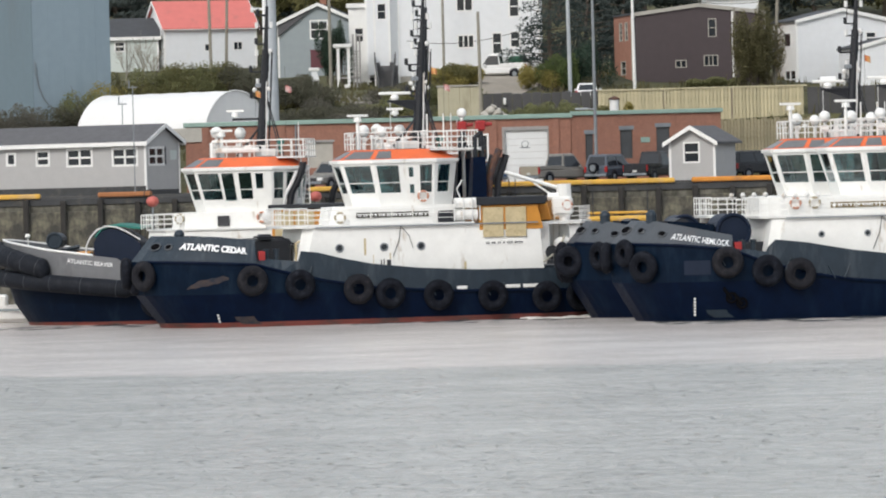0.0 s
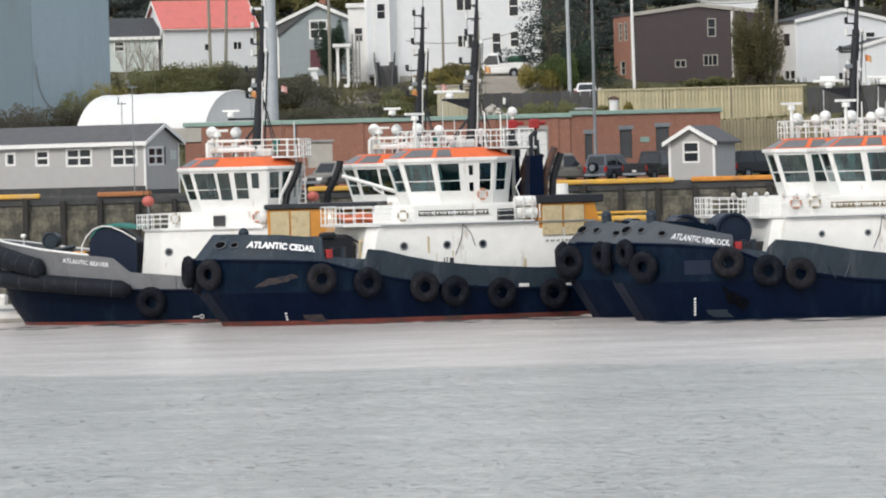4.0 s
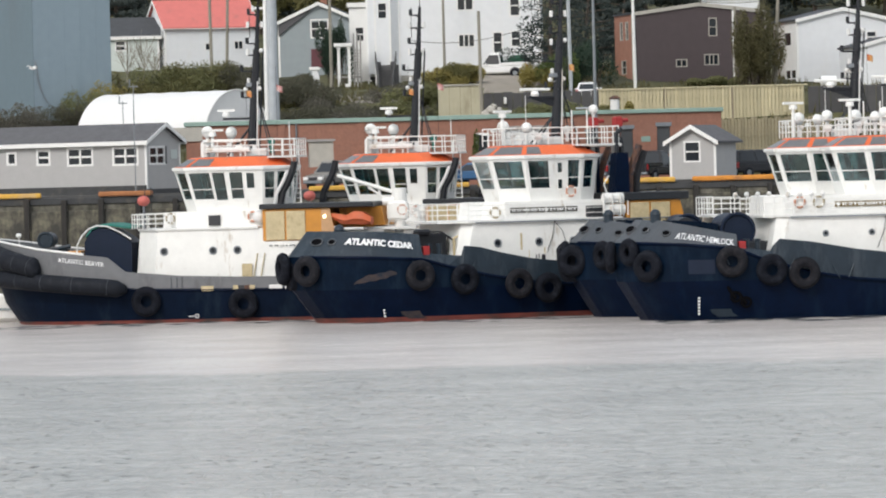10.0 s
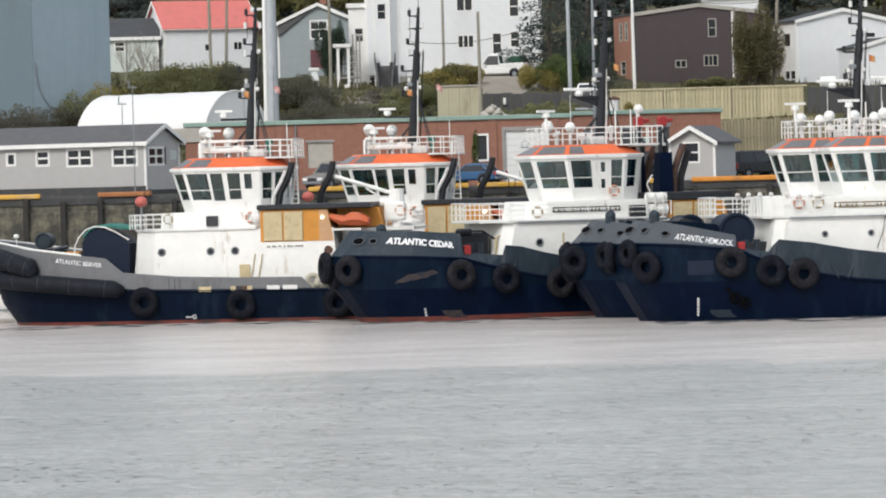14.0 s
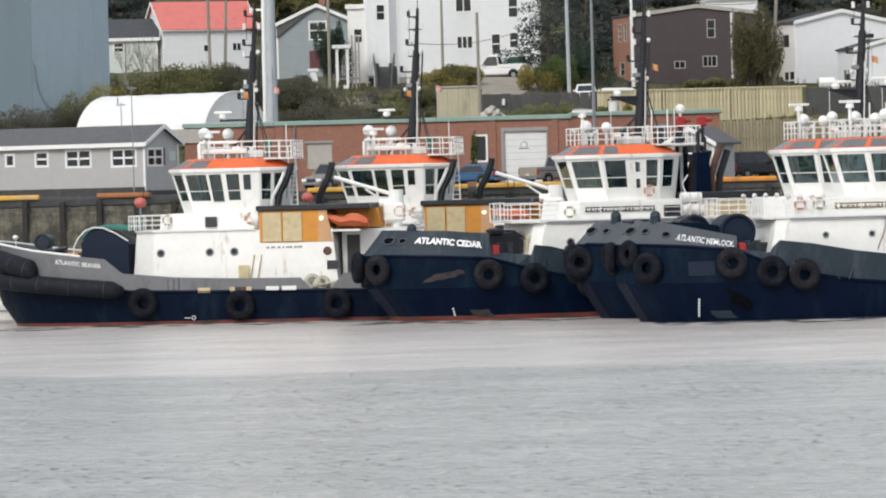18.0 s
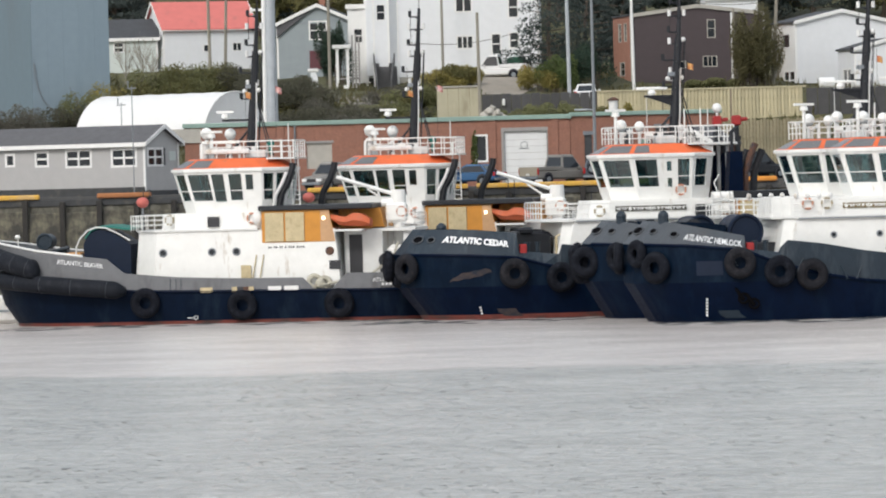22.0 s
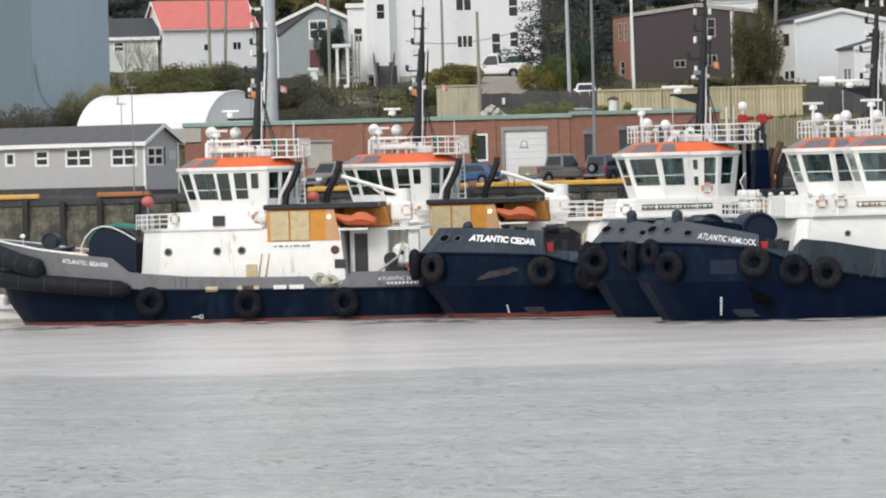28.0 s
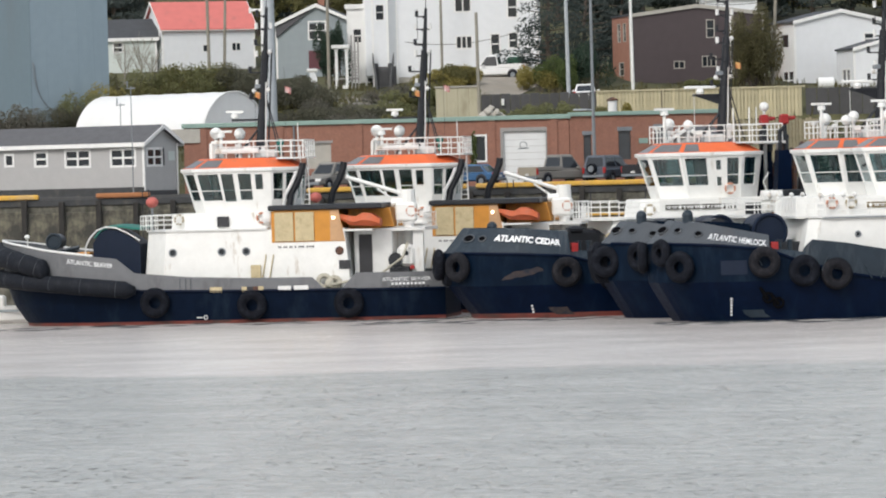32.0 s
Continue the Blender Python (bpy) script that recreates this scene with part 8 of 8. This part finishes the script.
# ---- gulls, facing local +x
def gull():
    g = thing("gull", pose(0, 0, 0), "white gull in flight with grey wings", "bird", "gulls")
    part("body", Mesh().loft([[(x, r * math.cos(a), r * math.sin(a)) for a in [2 * math.pi * k / 8 for k in range(8)]] for x, r in ((-0.3, 0.01), (-0.18, 0.05), (0, 0.08), (0.15, 0.06), (0.24, 0.045), (0.3, 0.01))], close=True, caps=True), white_paint, g, smooth=True)
    for s in (-1, 1):
        part("wing", Mesh().prism([(0.1, s * 0.05, 0.02), (0.16, s * 0.32, 0.16), (0.02, s * 0.68, 0.10), (-0.06, s * 0.34, 0.14), (-0.1, s * 0.05, 0.02)], (0, 0, 0.015)), white_dim, g)
    part("tail", Mesh().prism([(-0.28, -0.02, 0), (-0.28, 0.02, 0), (-0.42, 0.06, 0), (-0.42, -0.06, 0)], (0, 0, 0.01)), white_paint, g)
    return g


gull_a, gull_b, gull_c = gull(), gull(), gull()


def motions():
    walk(cedar, [
        (0, pose(-4.830, 2.000, 0.000, 0, 0, 12.06)), (1, pose(-3.872, 2.250, 0.000, 0, 0, 13.27)), (2, pose(-2.915, 2.500, 0.000, 0, 0, 14.83)),
        (3, pose(-2.006, 2.750, 0.000, 0, 0, 16.67)), (5, pose(-0.087, 3.250, 0.000, 0, 0, 19.24)), (6, pose(0.914, 3.500, 0.000, 0, 0, 20.17)),
        (7, pose(1.935, 3.786, 0.000, 0, 0, 20.92)), (8, pose(2.950, 4.071, 0.000, 0, 0, 21.47)), (9, pose(3.875, 4.357, 0.000, 0, 0, 22.11)),
        (10, pose(4.676, 4.643, 0.000, 0, 0, 22.81)), (11, pose(5.469, 4.929, 0.000, 0, 0, 22.99)), (12, pose(6.256, 5.214, 0.000, 0, 0, 22.59)),
        (13, pose(7.018, 5.500, 0.000, 0, 0, 21.82)), (14, pose(7.708, 5.717, 0.000, 0, 0, 20.81)), (16, pose(9.026, 6.150, 0.000, 0, 0, 18.15)),
        (17, pose(9.691, 6.367, 0.000, 0, 0, 16.71)), (18, pose(10.340, 6.583, 0.000, 0, 0, 15.29)), (19, pose(10.975, 6.800, 0.000, 0, 0, 14.02)),
        (20, pose(11.573, 6.877, 0.000, 0, 0, 12.80)), (21, pose(12.138, 6.954, 0.000, 0, 0, 11.69)), (22, pose(12.645, 7.031, 0.000, 0, 0, 10.91)),
        (23, pose(13.093, 7.108, 0.000, 0, 0, 10.34)), (24, pose(13.433, 7.185, 0.000, 0, 0, 10.00)), (25, pose(13.680, 7.262, 0.000, 0, 0, 10.04)),
        (27, pose(14.152, 7.415, 0.000, 0, 0, 10.74)), (28, pose(14.431, 7.492, 0.000, 0, 0, 11.03)), (29, pose(14.772, 7.569, 0.000, 0, 0, 11.27)),
        (30, pose(15.159, 7.646, 0.000, 0, 0, 11.55)), (31, pose(15.585, 7.723, 0.000, 0, 0, 11.83)), (32, pose(16.025, 7.800, 0.000, 0, 0, 12.11)),
    ])
    walk(foam, [
        (0, pose(-4.830, 2.000, 0.000, 0, 0, 12.06)), (1, pose(-3.872, 2.250, 0.000, 0, 0, 13.27)), (2, pose(-2.915, 2.500, 0.000, 0, 0, 14.83)),
        (3, pose(-2.006, 2.750, 0.000, 0, 0, 16.67)), (5, pose(-0.087, 3.250, 0.000, 0, 0, 19.24)), (6, pose(0.914, 3.500, 0.000, 0, 0, 20.17)),
        (7, pose(1.935, 3.786, 0.000, 0, 0, 20.92)), (8, pose(2.950, 4.071, 0.000, 0, 0, 21.47)), (9, pose(3.875, 4.357, 0.000, 0, 0, 22.11)),
        (10, pose(4.676, 4.643, 0.000, 0, 0, 22.81)), (11, pose(5.469, 4.929, 0.000, 0, 0, 22.99)), (12, pose(6.256, 5.214, 0.000, 0, 0, 22.59)),
        (13, pose(7.018, 5.500, 0.000, 0, 0, 21.82)), (14, pose(7.708, 5.717, 0.000, 0, 0, 20.81)), (16, pose(9.026, 6.150, 0.000, 0, 0, 18.15)),
        (17, pose(9.691, 6.367, 0.000, 0, 0, 16.71)), (18, pose(10.340, 6.583, 0.000, 0, 0, 15.29)), (19, pose(10.975, 6.800, 0.000, 0, 0, 14.02)),
        (20, pose(11.573, 6.877, 0.000, 0, 0, 12.80)), (21, pose(12.138, 6.954, 0.000, 0, 0, 11.69)), (22, pose(12.645, 7.031, 0.000, 0, 0, 10.91)),
        (23, pose(13.093, 7.108, 0.000, 0, 0, 10.34)), (24, pose(13.433, 7.185, 0.000, 0, 0, 10.00)), (25, pose(13.680, 7.262, 0.000, 0, 0, 10.04)),
        (27, pose(14.152, 7.415, 0.000, 0, 0, 10.74)), (28, pose(14.431, 7.492, 0.000, 0, 0, 11.03)), (29, pose(14.772, 7.569, 0.000, 0, 0, 11.27)),
        (30, pose(15.159, 7.646, 0.000, 0, 0, 11.55)), (31, pose(15.585, 7.723, 0.000, 0, 0, 11.83)), (32, pose(16.025, 7.800, 0.000, 0, 0, 12.11)),
    ])
    walk(beaver, [
        (0, pose(-14.691, 13.500, 0.000, 0, 0, -8.00)), (1, pose(-14.787, 13.500, 0.000, 0, 0, -8.00)), (2, pose(-14.835, 13.500, 0.000, 0, 0, -8.00)),
        (3, pose(-14.892, 13.500, 0.000, 0, 0, -8.00)), (5, pose(-15.011, 13.500, 0.000, 0, 0, -8.00)), (6, pose(-15.081, 13.500, 0.000, 0, 0, -8.00)),
        (7, pose(-15.166, 13.500, 0.000, 0, 0, -8.00)), (8, pose(-15.235, 13.500, 0.000, 0, 0, -8.00)), (9, pose(-15.282, 13.500, 0.000, 0, 0, -8.00)),
        (10, pose(-15.354, 13.500, 0.000, 0, 0, -8.00)), (11, pose(-15.386, 13.500, 0.000, 0, 0, -8.00)), (12, pose(-15.438, 13.500, 0.000, 0, 0, -8.00)),
        (13, pose(-15.466, 13.500, 0.000, 0, 0, -8.00)), (14, pose(-15.471, 13.500, 0.000, 0, 0, -8.00)), (16, pose(-15.484, 13.500, 0.000, 0, 0, -8.00)),
        (17, pose(-15.482, 13.500, 0.000, 0, 0, -8.00)), (18, pose(-15.462, 13.500, 0.000, 0, 0, -8.00)), (19, pose(-15.425, 13.500, 0.000, 0, 0, -8.00)),
        (20, pose(-15.385, 13.500, 0.000, 0, 0, -8.00)), (21, pose(-15.359, 13.500, 0.000, 0, 0, -8.00)), (22, pose(-15.319, 13.500, 0.000, 0, 0, -8.00)),
        (23, pose(-15.264, 13.500, 0.000, 0, 0, -8.00)), (24, pose(-15.217, 13.500, 0.000, 0, 0, -8.00)), (25, pose(-15.177, 13.500, 0.000, 0, 0, -8.00)),
        (27, pose(-15.045, 13.500, 0.000, 0, 0, -8.00)), (28, pose(-14.958, 13.500, 0.000, 0, 0, -8.00)), (29, pose(-14.866, 13.500, 0.000, 0, 0, -8.00)),
        (30, pose(-14.781, 13.500, 0.000, 0, 0, -8.00)), (31, pose(-14.706, 13.500, 0.000, 0, 0, -8.00)), (32, pose(-14.599, 13.500, 0.000, 0, 0, -8.00)),
    ])
    walk(rear, [
        (0, pose(-3.764, 25.000, 0.000, 0, 0, -8.00)), (1, pose(-3.812, 25.000, 0.000, 0, 0, -8.00)), (2, pose(-3.838, 25.000, 0.000, 0, 0, -8.00)),
        (3, pose(-3.866, 25.000, 0.000, 0, 0, -8.00)), (5, pose(-3.993, 25.000, 0.000, 0, 0, -8.00)), (6, pose(-4.064, 25.000, 0.000, 0, 0, -8.00)),
        (7, pose(-4.131, 25.000, 0.000, 0, 0, -8.00)), (8, pose(-4.177, 25.000, 0.000, 0, 0, -8.00)), (9, pose(-4.203, 25.000, 0.000, 0, 0, -8.00)),
        (10, pose(-4.241, 25.000, 0.000, 0, 0, -8.00)), (11, pose(-4.264, 25.000, 0.000, 0, 0, -8.00)), (12, pose(-4.295, 25.000, 0.000, 0, 0, -8.00)),
        (13, pose(-4.301, 25.000, 0.000, 0, 0, -8.00)), (14, pose(-4.292, 25.000, 0.000, 0, 0, -8.00)), (16, pose(-4.294, 25.000, 0.000, 0, 0, -8.00)),
        (17, pose(-4.291, 25.000, 0.000, 0, 0, -8.00)), (18, pose(-4.270, 25.000, 0.000, 0, 0, -8.00)), (19, pose(-4.234, 25.000, 0.000, 0, 0, -8.00)),
        (20, pose(-4.231, 25.000, 0.000, 0, 0, -8.00)), (21, pose(-4.224, 25.000, 0.000, 0, 0, -8.00)), (22, pose(-4.184, 25.000, 0.000, 0, 0, -8.00)),
        (23, pose(-4.138, 25.000, 0.000, 0, 0, -8.00)), (24, pose(-4.097, 25.000, 0.000, 0, 0, -8.00)), (25, pose(-4.057, 25.000, 0.000, 0, 0, -8.00)),
        (27, pose(-3.952, 25.000, 0.000, 0, 0, -8.00)), (28, pose(-3.891, 25.000, 0.000, 0, 0, -8.00)), (29, pose(-3.822, 25.000, 0.000, 0, 0, -8.00)),
        (30, pose(-3.752, 25.000, 0.000, 0, 0, -8.00)), (31, pose(-3.687, 25.000, 0.000, 0, 0, -8.00)), (32, pose(-3.637, 25.000, 0.000, 0, 0, -8.00)),
    ])
    walk(hemlock, [
        (0, pose(26.081, -11.600, 0.000, 0, 0, 9.00)), (1, pose(26.100, -11.600, 0.000, 0, 0, 9.00)), (2, pose(26.113, -11.600, 0.000, 0, 0, 9.00)),
        (3, pose(26.110, -11.600, 0.000, 0, 0, 9.00)), (5, pose(26.157, -11.600, 0.000, 0, 0, 9.00)), (6, pose(26.187, -11.600, 0.000, 0, 0, 9.00)),
        (7, pose(26.217, -11.600, 0.000, 0, 0, 9.00)), (8, pose(26.255, -11.600, 0.000, 0, 0, 9.00)), (9, pose(26.295, -11.600, 0.000, 0, 0, 9.00)),
        (10, pose(26.312, -11.600, 0.000, 0, 0, 9.00)), (11, pose(26.336, -11.600, 0.000, 0, 0, 9.00)), (12, pose(26.325, -11.600, 0.000, 0, 0, 9.00)),
        (13, pose(26.309, -11.600, 0.000, 0, 0, 9.00)), (14, pose(26.303, -11.600, 0.000, 0, 0, 9.00)), (16, pose(26.304, -11.600, 0.000, 0, 0, 9.00)),
        (17, pose(26.339, -11.600, 0.000, 0, 0, 9.00)), (18, pose(26.422, -11.600, 0.000, 0, 0, 9.00)), (19, pose(26.527, -11.600, 0.000, 0, 0, 9.00)),
        (20, pose(26.639, -11.600, 0.000, 0, 0, 9.00)), (21, pose(26.774, -11.600, 0.000, 0, 0, 9.00)), (22, pose(26.912, -11.600, 0.000, 0, 0, 9.00)),
        (23, pose(27.045, -11.600, 0.000, 0, 0, 9.00)), (24, pose(27.177, -11.600, 0.000, 0, 0, 9.00)), (25, pose(27.315, -11.600, 0.000, 0, 0, 9.00)),
        (27, pose(27.648, -11.600, 0.000, 0, 0, 9.00)), (28, pose(27.805, -11.600, 0.000, 0, 0, 9.00)), (29, pose(27.995, -11.600, 0.000, 0, 0, 9.00)),
        (30, pose(28.171, -11.600, 0.000, 0, 0, 9.00)), (31, pose(28.345, -11.600, 0.000, 0, 0, 9.00)), (32, pose(28.511, -11.600, 0.000, 0, 0, 9.00)),
    ])
    walk(inner, [
        (0, pose(23.541, -1.000, 0.000, 0, 0, 8.00)), (1, pose(23.573, -1.000, 0.000, 0, 0, 8.14)), (2, pose(23.616, -1.000, 0.000, 0, 0, 8.28)),
        (3, pose(23.624, -1.000, 0.000, 0, 0, 8.32)), (5, pose(23.661, -1.000, 0.000, 0, 0, 8.61)), (6, pose(23.687, -1.000, 0.000, 0, 0, 8.62)),
        (7, pose(23.701, -1.000, 0.000, 0, 0, 8.62)), (8, pose(23.700, -1.000, 0.000, 0, 0, 8.62)), (9, pose(23.701, -1.000, 0.000, 0, 0, 8.78)),
        (10, pose(23.672, -1.000, 0.000, 0, 0, 8.78)), (11, pose(23.689, -1.000, 0.000, 0, 0, 8.78)), (12, pose(23.711, -1.000, 0.000, 0, 0, 8.78)),
        (13, pose(23.760, -1.000, 0.000, 0, 0, 8.61)), (14, pose(23.867, -1.000, 0.000, 0, 0, 8.63)), (16, pose(24.016, -1.000, 0.000, 0, 0, 9.58)),
        (17, pose(24.057, -1.000, 0.000, 0, 0, 10.31)), (18, pose(24.147, -1.000, 0.000, 0, 0, 10.54)), (19, pose(24.256, -1.000, 0.000, 0, 0, 10.58)),
        (20, pose(24.342, -1.000, 0.000, 0, 0, 10.80)), (21, pose(24.406, -1.000, 0.000, 0, 0, 10.84)), (22, pose(24.464, -1.000, 0.000, 0, 0, 10.81)),
        (23, pose(24.541, -1.000, 0.000, 0, 0, 10.72)), (24, pose(24.646, -1.000, 0.000, 0, 0, 10.89)), (25, pose(24.752, -1.000, 0.000, 0, 0, 11.14)),
        (27, pose(24.963, -1.000, 0.000, 0, 0, 11.63)), (28, pose(25.077, -1.000, 0.000, 0, 0, 11.81)), (29, pose(25.234, -1.000, 0.000, 0, 0, 12.01)),
        (30, pose(25.387, -1.000, 0.000, 0, 0, 12.45)), (31, pose(25.528, -1.000, 0.000, 0, 0, 12.88)), (32, pose(25.655, -1.000, 0.000, 0, 0, 13.08)),
    ])
    walk(water, [(0, pose(0, 0, 0)), (16, pose(1.6, -0.8, 0)), (32, pose(3.2, -1.6, 0))])
    walk(gull_a, [(0, pose(-38.64, -15.00, 19.65, 0, 0, 0)), (8, pose(-31.84, -15.00, 18.11, 0, 0, 0)), (8.8, pose(-27.81, -15.00, 17.82, 0, 0, 5)), (9, pose(-27.20, -15.00, 17.77, 0, 0, 5)), (9.2, pose(-26.52, -15.00, 17.68, 0, 0, 10)), (9.4, pose(-25.88, -15.00, 17.52, 0, 0, 30)), (9.6, pose(-25.77, -15.00, 17.44, 0, 0, 70)), (9.8, pose(-25.66, -15.00, 17.41, 0, 0, 110)), (10, pose(-25.85, -15.00, 17.09, 0, 0, 150)), (10.2, pose(-26.14, -15.00, 16.95, 0, 0, 178)), (10.4, pose(-26.36, -15.00, 16.92, 0, 0, 180)), (10.6, pose(-26.76, -15.00, 17.00, 0, 0, 180)), (11, pose(-27.95, -15.00, 16.67, 0, 0, 180)), (12, pose(-31.89, -15.00, 16.24, 0, 0, 180)), (32, pose(-49.51, -15.00, 16.70, 0, 0, 180))])
    walk(gull_b, [(0, pose(26.62, -20.00, 51.86, 0, 0, 180)), (17, pose(4.91, -20.00, 35.41, 0, 0, 180)), (18, pose(-8.03, -20.00, 21.91, 0, 0, 180)), (18.2, pose(-10.55, -20.00, 13.82, 0, 0, 180)), (18.4, pose(-12.86, -20.00, 9.70, 0, 0, 180)), (18.6, pose(-15.14, -20.00, 9.05, 0, 0, 180)), (18.8, pose(-17.49, -20.00, 8.76, 0, 0, 180)), (19, pose(-19.73, -20.00, 8.60, 0, 0, 180)), (19.2, pose(-21.99, -20.00, 8.95, 0, 0, 180)), (19.4, pose(-24.31, -20.00, 8.44, 0, 0, 180)), (19.6, pose(-26.30, -20.00, 8.31, 0, 0, 180)), (20, pose(-30.90, -20.00, 8.68, 0, 0, 180)), (32, pose(-52.37, -20.00, 14.92, 0, 0, 180))])
    walk(gull_c, [(0, pose(23.68, -10.00, 49.57, 0, 0, 180)), (29.8, pose(-9.83, -10.00, 25.60, 0, 0, 180)), (30.6, pose(-19.66, -10.00, 20.02, 0, 0, 180)), (31.2, pose(-24.44, -10.00, 18.79, 0, 0, 180)), (31.5, pose(-26.81, -10.00, 18.92, 0, 0, 180)), (32, pose(-30.83, -10.00, 19.14, 0, 0, 180))])



motions()
